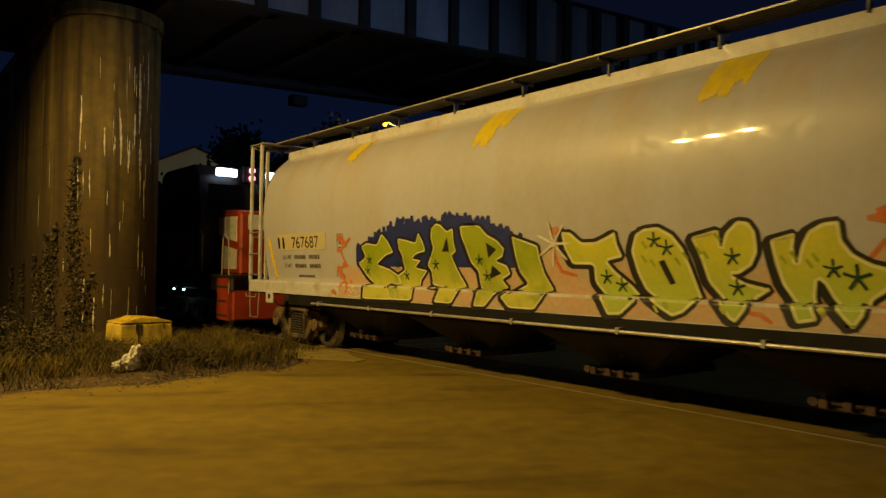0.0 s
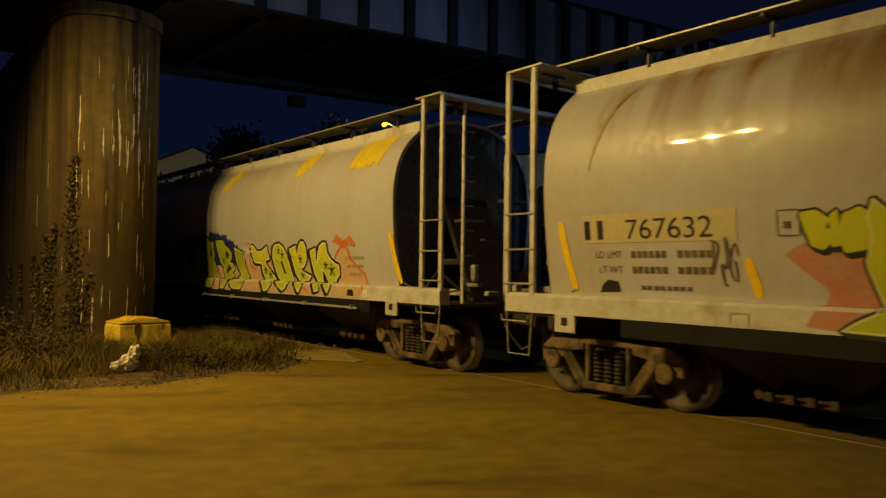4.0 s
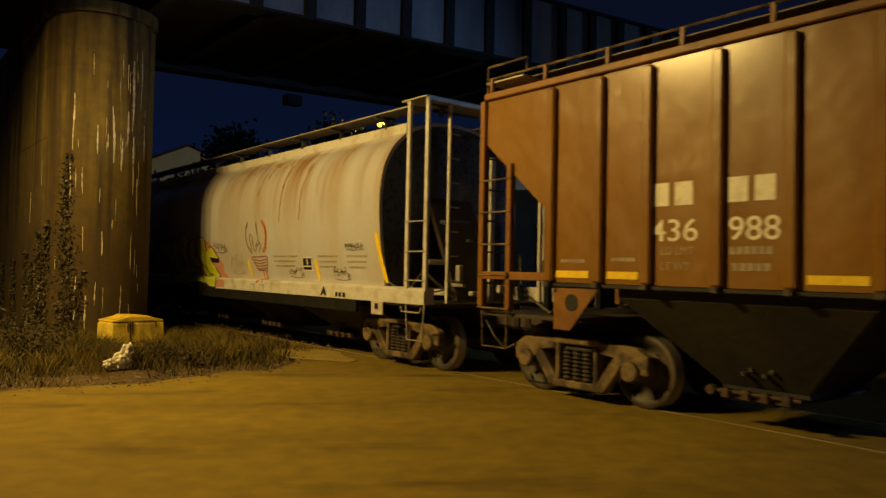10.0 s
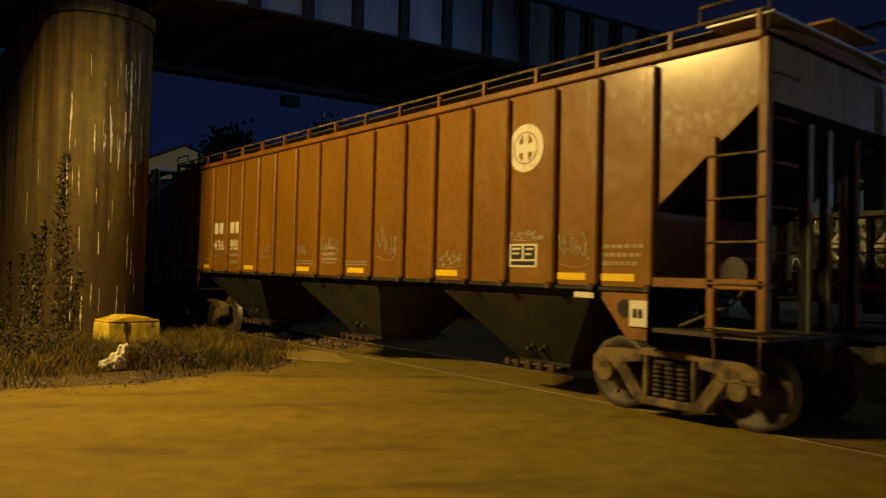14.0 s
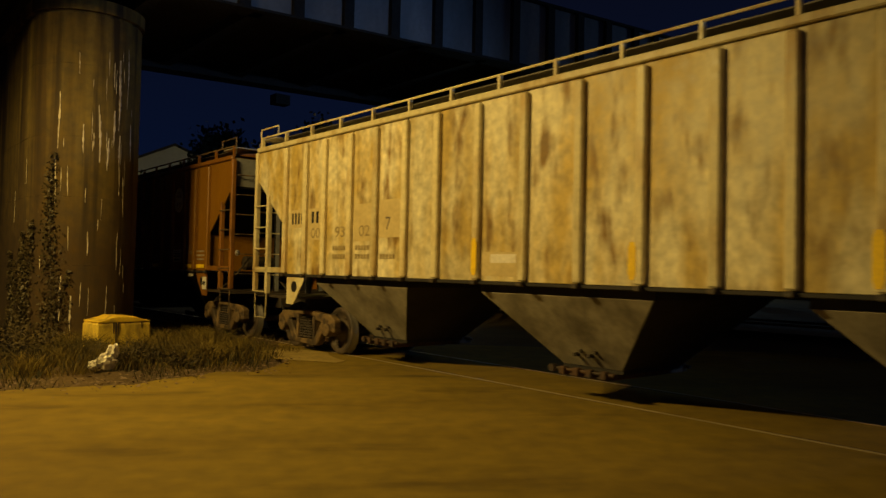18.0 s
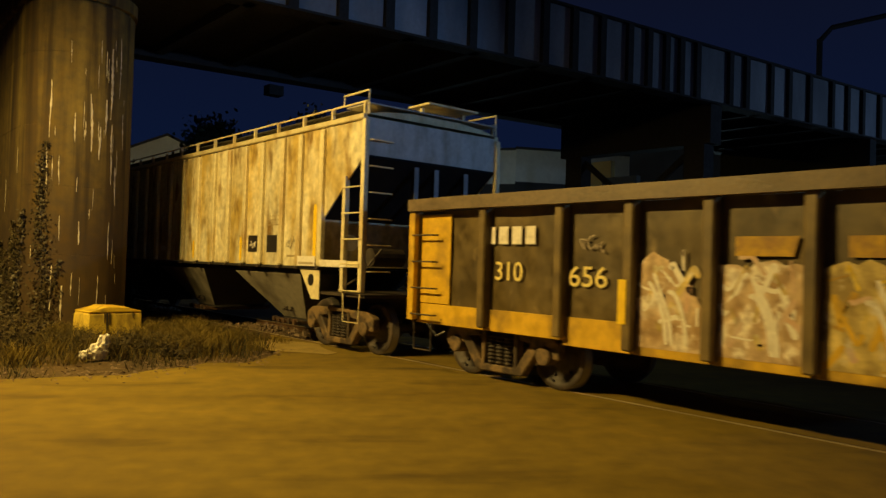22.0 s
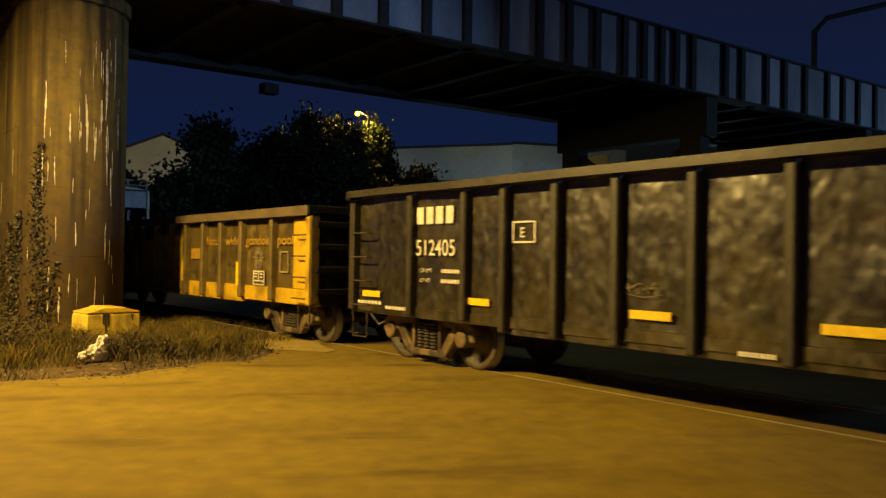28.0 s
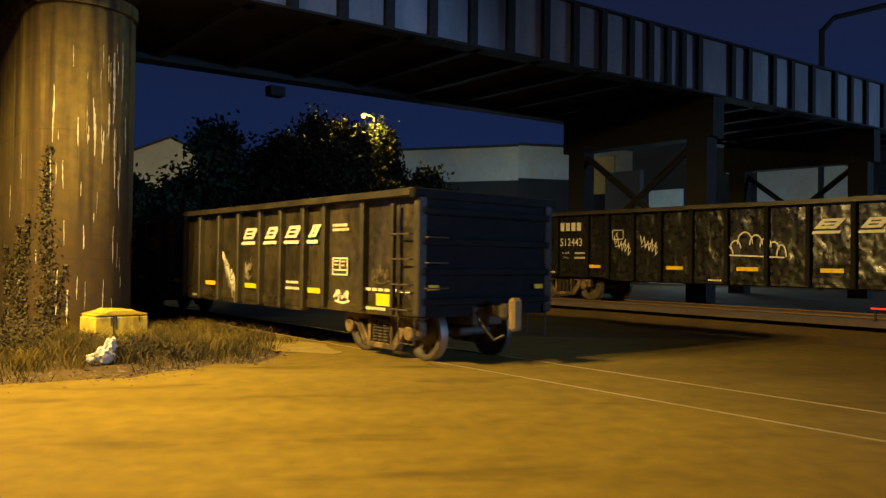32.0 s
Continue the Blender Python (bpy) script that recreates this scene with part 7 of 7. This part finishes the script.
for s in (-1, 1):
    part("step_well", prism([(9.2, 0.35), (9.9, 0.35), (9.9, 1.4), (9.2, 1.4)], s * 1.5, s * 1.42), LOCO_RED, engine, "red step well")
    for z in (0.45, 0.8, 1.15):
        part("step", box(9.25, 9.85, min(s * 1.3, s * 1.52), max(s * 1.3, s * 1.52), z, z + 0.04), TRUCK_DARK, engine)
    part("handrail", tube([(9.9, s * 1.48, 1.0), (9.85, s * 1.48, 2.3), (9.6, s * 1.48, 2.45), (9.5, s * 1.48, 2.35), (9.45, s * 1.48, 1.45)], 0.018, 6), STEEL, engine)
    part("handrail", tube([(8.1, s * 1.48, 1.5), (8.1, s * 1.48, 2.5), (7.9, s * 1.48, 2.6)], 0.018, 6), STEEL, engine)
    part("handrail", tube([(-9.2, s * 1.45, 2.4), (4.5, s * 1.45, 2.4)], 0.018, 6), STEEL, engine)
    part("fuel_tank", tube([(-2.6, s * 0.75, 0.75), (2.6, s * 0.75, 0.75)], 0.42, 16), LOCO_DARK, engine)
for x in (5.9, 6.7):
    part("truck_light", box(x, x + 0.09, -1.50, -1.45, 0.98, 1.04, 0.02), TEAL_GLOW, engine, "pale teal step light")
part("front_handrail", tube([(9.95, -0.9, 1.45), (9.95, -0.9, 2.4), (9.95, 0.9, 2.4), (9.95, 0.9, 1.45)], 0.018, 6), STEEL, engine)
coupler(engine, 10.0, 1)
for x in (-6.2, 6.2):
    truck(engine, x - 0.9)
    truck(engine, x + 0.9)
ROLLING.append((engine, L0))

# ---- things round the column ----
# concrete barrier block with a raised yellow crown
block = thing("concrete_block", "low yellow-painted concrete block stained with black drips", "concrete block", where=(-15.78, 4.62, 0.02))
block.rotation_euler = (0, 0, radians(97))
part("block_body", prism([(-0.56, -0.05), (0.56, -0.05), (0.54, 0.50), (-0.54, 0.50)], -0.35, 0.35, None, 0.04), BLOCK, block, "grimy side faces")
part("block_top", prism([(-0.54, 0.502), (0.54, 0.502), (0.52, 0.525), (0.36, 0.54), (0.24, 0.605), (-0.16, 0.625), (-0.30, 0.55), (-0.52, 0.53)], -0.35, 0.35, None, 0.02), YELLOW_BLOCK, block, "yellow painted crown")
for x, low, w in ((-0.17, 0.10, 0.014), (-0.12, 0.26, 0.008), (-0.22, 0.30, 0.007), (0.34, 0.38, 0.006)):
    part("drip_stain", prism([(x - w * 0.4, low), (x + w * 0.5, low), (x + w, 0.50), (x - w, 0.50)], -0.366, -0.352), TRUCK_DARK, block, "dark drip stain")

# crumpled white bag in the weeds
bm = bmesh.new()
for cx, cy, cz, rx, ry, rz in ((0, 0, 0.15, 0.16, 0.26, 0.17), (0.05, 0.14, 0.34, 0.10, 0.15, 0.15), (-0.06, -0.26, 0.09, 0.12, 0.16, 0.09)):
    own = bmesh.new()
    bmesh.ops.create_icosphere(own, subdivisions=3, radius=1.0)
    for v in own.verts:
        p = v.co * 1.3 + Vector((cx * 9, cy * 9, 4))
        fold = abs(noise.noise(p * 0.8)) + 0.35 * abs(noise.noise(Vector((p.x * 2.2, p.y * 1.0, p.z * 1.7))))
        v.co *= 1.25 - 1.2 * fold
        v.co = 0.68 * Vector((cx + v.co.x * rx, cy + v.co.y * ry, cz * 1.15 + v.co.z * rz * 1.2))
    merge(bm, own)
bag = part("plastic_bag", bm, BAG, None, "crumpled dirty white plastic bag lying in weeds")
tagged(bag, category="bag")
bag.matrix_world = pose(-12.5, 3.52, 0.02, 0, 0, 20)


def blades(name, spots, mat, label, seed, hmin, hmax, w=0.012, lean=0.35):
    """Grass and weed blades as thin tapered triangles."""
    r = random.Random(seed)
    verts, faces = [], []
    for x, y, z in spots:
        h = r.uniform(hmin, hmax)
        a, b = r.uniform(0, math.tau), r.uniform(0, math.tau)
        ca, sa = math.cos(a) * w, math.sin(a) * w
        dx, dy = math.cos(b) * lean * h, math.sin(b) * lean * h
        i = len(verts)
        verts += [(x - ca, y - sa, z), (x + ca, y + sa, z), (x + dx * 0.4 + ca * 0.7, y + dy * 0.4 + sa * 0.7, z + h * 0.6), (x + dx * 0.4 - ca * 0.7, y + dy * 0.4 - sa * 0.7, z + h * 0.6), (x + dx, y + dy, z + h * r.uniform(0.8, 1.0))]
        faces += [(i, i + 1, i + 2, i + 3), (i + 3, i + 2, i + 4)]
    me = bpy.data.meshes.new(name)
    me.from_pydata(verts, [], faces)
    me.materials.append(mat)
    return tagged(new(name, me), label, "weeds", kind="stuff")


rnd = random.Random(5)
spots = []
while len(spots) < 34000:
    x, y = rnd.uniform(-23, -11.0), rnd.uniform(-3.5, 7.4)
    edge = road_edge(y)
    if x > edge - 0.1 or (x < NOSE[0] + 1.2 and abs(y - NOSE[1]) < 1.2):
        continue
    thin = min(1.0, (edge - x) / 1.6)
    if noise.noise((x * 0.8, y * 0.8, 7)) + 0.35 < rnd.random() * 0.8 or rnd.random() > 0.15 + 0.85 * thin:
        continue
    spots.append((x, y, -0.03))
blades("grass", spots[:23000], WEED, "dry yellowish grass and weeds beside the road", 1, 0.04, 0.19, 0.0065, 0.6)
blades("tall_grass", spots[23000:], material("green_weeds", (0.040, 0.034, 0.008), 0.8, second=(0.02, 0.02, 0.005), scale=1.5, fine=5, vary=0.4, bump=0), "taller green weeds beside the track", 2, 0.08, 0.32, 0.007, 0.7)
clumps = []
for _ in range(170):
    cx, cy = rnd.uniform(-16.6, -12.4), rnd.uniform(0.2, 6.9)
    if cx > road_edge(cy) - 0.5 or (cx < NOSE[0] + 1.4 and abs(cy - NOSE[1]) < 1.3):
        continue
    clumps += [(cx + rnd.gauss(0, 0.11), cy + rnd.gauss(0, 0.11), -0.03) for _ in range(70)]
blades("grass_clumps", clumps, WEED, "taller dry grass clumps round the pier", 9, 0.14, 0.46, 0.006, 0.75)
tufts = [(x + rnd.gauss(0, 0.10), 7.25 + rnd.gauss(0, 0.12), -0.03) for x in spaced(-22, -13.3, 60) for _ in range(22)]
blades("track_grass", tufts, WEED, "grass tufts along the near rail", 3, 0.05, 0.22, 0.007, 0.6)


bm = bmesh.new()
for _ in range(1500):
    y = rnd.uniform(-3.0, 7.0)
    x = road_edge(y) + rnd.gauss(-0.35, 0.45)
    size = rnd.uniform(0.008, 0.03)
    c = Vector((x, y, 0.0 if x > road_edge(y) else -0.02))
    v = [bm.verts.new(c + Vector((rnd.uniform(-1, 1), rnd.uniform(-1, 1), rnd.uniform(0, 0.8))) * size * 1.6) for _ in range(4)]
    for f in ((0, 1, 2), (0, 2, 3), (0, 3, 1), (1, 3, 2)):
        bm.faces.new([v[i] for i in f])
tagged(part("gravel", bm, BALLAST, None, "loose gravel and dead leaves along the pavement edge"), category="gravel", kind="stuff")


def shrub(name, label, cx, cy, rx, ry, h, n, mat, seed, size=0.05):
    """A loose weed bush: thin stems and many small leaves."""
    r = random.Random(seed)
    base = thing(name, label, "bush", where=(cx, cy, -0.02))
    bm = bmesh.new()
    tips = []
    for _ in range(26):
        a, q = r.uniform(0, math.tau), math.sqrt(r.random())
        tip = Vector((math.cos(a) * rx * q, math.sin(a) * ry * q, h * r.uniform(0.45, 1.0) * (1.1 - 0.5 * q)))
        tips.append(tip)
        tube([(tip.x * 0.15, tip.y * 0.15, 0), (tip.x * 0.6, tip.y * 0.6, tip.z * 0.55), tuple(tip)], 0.008, 4, bm)
    part("stem", bm, BARK, base)
    verts, faces = [], []
    for _ in range(n):
        t = tips[r.randrange(len(tips))]
        f = r.uniform(0.25, 1.05)
        c = Vector((t.x * f, t.y * f, t.z * f)) + Vector((r.gauss(0, 0.07), r.gauss(0, 0.07), r.gauss(0, 0.06)))
        u = Vector((r.gauss(0, 1), r.gauss(0, 1), r.gauss(0, 0.6))).normalized() * size * r.uniform(0.6, 1.4)
        v = u.cross(Vector((r.gauss(0, 1), r.gauss(0, 1), r.gauss(0, 1)))).normalized() * size * 0.45
        i = len(verts)
        verts += [tuple(c - u), tuple(c + v), tuple(c + u), tuple(c - v)]
        faces.append((i, i + 1, i + 2, i + 3))
    me = bpy.data.meshes.new("leaves")
    me.from_pydata(verts, [], faces)
    me.materials.append(mat)
    new("leaves", me).parent = base
    return base


shrub("weed_bush", "tangled dark weed bush at the pier's foot", -15.6, 1.55, 1.1, 0.9, 1.3, 2400, IVY, 1, 0.04)
shrub("weed_bush", "dry tangled weeds in front of the pier", -14.6, 2.6, 0.9, 0.8, 0.85, 2400, BRUSH, 2, 0.03)
shrub("weed_bush", "dark green low weed beside the bag", -12.55, 4.75, 0.45, 0.4, 0.26, 900, BRUSH, 3, 0.03)
shrub("weed_bush", "leafy weeds between bag and block", -13.3, 4.1, 0.8, 0.6, 0.4, 1500, BRUSH, 4, 0.03)
shrub("weed_bush", "dark weed bush beside the pier", -16.2, 0.4, 1.3, 0.9, 1.9, 2600, LEAF, 5)

# ivy climbing the pier
ivy = thing("ivy_vine", "dry ivy climbing the concrete pier", "vine")
r = random.Random(8)
verts, faces = [], []
for da, top, slope, many in ((-44, 3.95, 3.0, 150), (-72, 2.55, 6.0, 200), (-86, 2.3, 5.0, 190), (-30, 1.5, -9.0, 90), (-150, 1.9, 6.0, 150), (-120, 1.7, -5.0, 130), (-230, 1.7, 4.0, 150), (-310, 1.6, 4.0, 150)):
    def vine(z, da=da, slope=slope):
        return da + slope * math.sin(z * 1.7 + da) * 0.7
    part("stem", tube([on_pier(vine(z), z, 0.012) for z in spaced(0.0, top, 14)], 0.011, 5), BARK, ivy)
    for _ in range(int(1.7 * many * top)):
        z = top * r.random() ** 1.1
        wide = 2.0 + 6.5 * (1 - z / top)
        c = on_pier(vine(z) + r.gauss(0, wide), z, r.uniform(0.015, 0.10))
        u = Vector((r.gauss(0, 1), r.gauss(0, 1), r.gauss(0, 1))).normalized() * r.uniform(0.02, 0.045)
        v = u.cross(Vector((r.gauss(0, 1), r.gauss(0, 1), r.gauss(0, 1)))).normalized() * 0.022
        i = len(verts)
        verts += [tuple(c - u), tuple(c + v), tuple(c + u), tuple(c - v)]
        faces.append((i, i + 1, i + 2, i + 3))
me = bpy.data.meshes.new("leaves")
me.from_pydata(verts, [], faces)
me.materials.append(IVY)
new("leaves", me).parent = ivy

# ---- beyond the tracks ----


def bearing(az, dist, z=0.0):
    a = radians(az)
    return (-math.sin(a) * dist, math.cos(a) * dist, z)


def tree(label, az, dist, trunk_h, rx, rz, n, seed):
    r = random.Random(seed)
    base = thing("tree", label, "tree", "trees behind the tracks", (*bearing(az, dist)[:2], 0.4))
    trunk = tube([(0, 0, 0), (0.1, 0.05, trunk_h * 0.5), (0, 0, trunk_h)], 0.22, 8)
    centres = []
    for _ in range(16):
        a, q = r.uniform(0, math.tau), r.uniform(0.3, 1.0)
        c = Vector((math.cos(a) * rx * q, math.sin(a) * rx * q, trunk_h + rz * r.uniform(-0.5, 0.95) * (1.15 - 0.5 * q)))
        centres.append(c)
        tube([(0, 0, trunk_h * 0.7), tuple(c * 0.55 + Vector((0, 0, trunk_h * 0.35))), tuple(c)], 0.07, 5, trunk)
    part("trunk", trunk, BARK, base)
    verts, faces = [], []
    for _ in range(n):
        c = centres[r.randrange(16)] + Vector((r.gauss(0, rx * 0.19), r.gauss(0, rx * 0.19), r.gauss(0, rz * 0.155)))
        u = Vector((r.gauss(0, 1), r.gauss(0, 1), r.gauss(0, 1))).normalized() * r.uniform(0.08, 0.17)
        v = u.cross(Vector((r.gauss(0, 1), r.gauss(0, 1), r.gauss(0, 1)))).normalized() * 0.085
        i = len(verts)
        verts += [tuple(c - u), tuple(c + v), tuple(c + u), tuple(c - v)]
        faces.append((i, i + 1, i + 2, i + 3))
    me = bpy.data.meshes.new("crown")
    me.from_pydata(verts, [], faces)
    me.materials.append(LEAF)
    new("crown", me).parent = base


tree("dark leafy tree behind the tracks", 65.0, 36, 3.8, 2.8, 3.2, 40000, 1)
tree("dark leafy tree with a wide crown", 61.6, 37, 4.2, 2.4, 3.4, 40000, 2)
tree("tall dark tree beside the street lamp", 58.9, 40, 5.0, 2.0, 3.5, 32000, 3)
tree("tree lit yellow by a street lamp", 54.9, 43.5, 5.6, 1.7, 3.2, 24000, 4)
tree("small dark tree beside the warehouse", 52.4, 40, 3.6, 1.7, 2.3, 22000, 5)
tree("dark tree near the bridge column", 71.6, 36, 2.6, 1.8, 2.1, 18000, 6)

# sodium street lamp in the trees
mast = thing("street_lamp", "street lamp with glowing yellow head among trees", "street lamp", where=(*bearing(56.34, 41.5)[:2], 0.4))
part("pole", tube([(0.5, 0.4, 0), (0.5, 0.4, 9.1), (0.0, 0.0, 9.38)], 0.06, 8), BRIDGE, mast)
head = bmesh.new()
bmesh.ops.create_uvsphere(head, u_segments=12, v_segments=8, radius=0.13)
part("lamp_head", head, LAMP_GLOW, mast, "glowing yellow lamp head").location = (0.0, 0.0, 9.22)
lamp("yard_lamp", "POINT", (bearing(56.1, 41.2)[0], bearing(56.1, 41.2)[1], 9.55), (1.0, 0.70, 0.10), 420, 0.15)


def building(name, label, az0, d0, az1, d1, depth, z, mat, band=None, gable=0.0):
    """A long plain wall between two bearings, with a roof edge and a dark lower band."""
    a, b = Vector(bearing(az0, d0)), Vector(bearing(az1, d1))
    away = Vector((a.x + b.x, a.y + b.y, 0)).normalized() * depth
    base = thing(name, label, "building")
    bm = bmesh.new()
    top = [a + Vector((0, 0, z)), b + Vector((0, 0, z))]
    if gable:
        top.insert(1, (a + b) / 2 + Vector((0, 0, z + gable)))
    ring = [a, *top, b]
    f = [bm.verts.new(p) for p in ring]
    k = [bm.verts.new(p + away) for p in ring]
    bm.faces.new(f)
    bm.faces.new(k[::-1])
    for i in range(len(f)):
        j = (i + 1) % len(f)
        bm.faces.new((f[i], f[j], k[j], k[i]))
    part("wall", bm, mat, base)
    roof = bmesh.new()
    for p, q in zip(top, top[1:]):
        c = [roof.verts.new(v + o) for v, o in ((p, -away.normalized() * 0.2), (q, -away.normalized() * 0.2), (q, away), (p, away))]
        c2 = [roof.verts.new(v.co + Vector((0, 0, 0.18))) for v in c]
        roof.faces.new(c[::-1])
        roof.faces.new(c2)
        for i in range(4):
            roof.faces.new((c[i], c[(i + 1) % 4], c2[(i + 1) % 4], c2[i]))
    part("roof", roof, ROOF_DARK, base)
    if band:
        n = -away.normalized() * 0.06
        for z0, z1 in (band,):
            bm = bmesh.new()
            c = [bm.verts.new(p + n + Vector((0, 0, h))) for p, h in ((a, z0), (b, z0), (b, z1), (a, z1))]
            d = [bm.verts.new(v.co - n * 0.8) for v in c]
            bm.faces.new(c)
            for i in range(4):
                bm.faces.new((c[i], c[(i + 1) % 4], d[(i + 1) % 4], d[i]))
            part("lower_band", bm, ROOF_DARK, base, "dark lower band")
    return base


building("warehouse", "long pale flat-roofed warehouse beyond the trees", 55.0, 66, 44.45, 62, 25, 11.2, WALL_PALE, (0.0, 8.4))
building("warehouse", "pale return wall of the flat-roofed warehouse", 44.45, 62, 36.0, 66, 25, 11.3, WALL_PALE, (0.0, 8.6))
building("warehouse", "pale gabled warehouse behind trees beside the column", 74.5, 60, 66.0, 60, 20, 8.6, WALL_PALE, None, 2.0)
building("shed", "dark tall shed under the bridge", 36.0, 60, 8.0, 60, 20, 12.6, ROOF_DARK)
lit = thing("warehouse", "pale block with a lit end wall behind the bridge bents", "building")
for az, d, w, z0, z1, mat in ((36.6, 48, 2.6, 0.3, 7.4, ROOF_DARK), (33.6, 52, 2.4, 0.3, 6.6, WALL_PALE), (38.2, 50, 2.2, 6.2, 8.6, TAN_WALL), (24.5, 54, 6.0, 0.3, 8.4, WALL_PALE)):
    c = Vector(bearing(az, d))
    part("wall", box(c.x - w / 2, c.x + w / 2, c.y - 0.2, c.y + 0.2, z0, z1), mat, lit)
# floodlights in the yards that light those walls
lamp("yard_flood", "POINT", bearing(48.5, 51, 4.2), (0.50, 0.86, 1.0), 170, 0.2)
lamp("bent_flood", "POINT", bearing(31.0, 44, 3.2), (0.55, 0.85, 1.0), 110, 0.2)
lamp("shed_flood", "POINT", bearing(67.5, 50, 5.0), (1.0, 0.80, 0.36), 200, 0.2)
# added glowing bar on feet beside the second track, stands for a red streak of light
bar = thing("marker_light", "glowing bar standing for a red streak of light beside the second track", "marker light", where=(-6.45, 18.55, 0.44))
part("light_lens", box(-0.45, 0.45, -0.03, 0.03, 0.27, 0.305, 0.01), RED_GLOW, bar, "glowing red streak")
for x in (-0.35, 0.35):
    part("foot", box(x - 0.02, x + 0.02, -0.03, 0.03, -0.03, 0.268), BRIDGE, bar)
# tall lamp mast with a bent arm on the bridge
arm = thing("lamp_mast", "dark tall mast with a long bent arm behind the bridge", "mast", where=(*bearing(23.4, 45)[:2], 0.4))
part("pole", tube([(0, 0, 0), (0, 0, 14.0)], 0.16, 8), BRIDGE, arm)
part("arm", tube([(0, 0, 13.9), (0.5, 0.3, 14.6), (4.5, 2.0, 15.2)], 0.14, 8), BRIDGE, arm)
# the street pole that carries the sodium lamp, behind the viewer
pole = thing("street_lamp", "grey street lamp pole with three hooded heads", "street lamp", where=(SODIUM[0] - 1.4, SODIUM[1] - 0.9, 0))
part("pole", tube([(0, 0, -0.1), (0, 0, SODIUM[2] + 0.24)], 0.09, 10), STEEL, pole)
part("arm", tube([(0, 0, SODIUM[2] + 0.2), (0.8, 0.5, SODIUM[2] + 0.24), (1.4, 0.9, SODIUM[2] + 0.2)], 0.05, 8), STEEL, pole)
part("crossbar", tube([(0.2, 0.66, SODIUM[2] + 0.2), (2.6, 1.14, SODIUM[2] + 0.2)], 0.04, 8), STEEL, pole)
for dx in (-1.1, 0.0, 1.1):
    part("lamp_hood", turned([(0.001, 0.175), (0.10, 0.17), (0.36, 0.11), (0.36, -0.055), (0.35, -0.055), (0.35, 0.10), (0.10, 0.155), (0.001, 0.16)], 24), STEEL, pole, "dark lamp hood").location = (1.4 + dx, 0.9 + 0.2 * dx, SODIUM[2])


def motions():
    """The train draws away to the left; its wheels turn with the distance run."""
    for car, x in ROLLING:
        walk(car, [(t, pose(x - run(t), TRACK, 0)) for t in spaced(0, 32, 32)])
    start = run(0)
    for w, x in WHEELSETS:
        if w.parent.parent == gon_far:
            continue
        walk(w, [(t, pose(x, 0, WHEEL_R, 0, math.degrees(-(run(t) - start) / WHEEL_R), 0)) for t in spaced(0, 32, 224)])


motions()
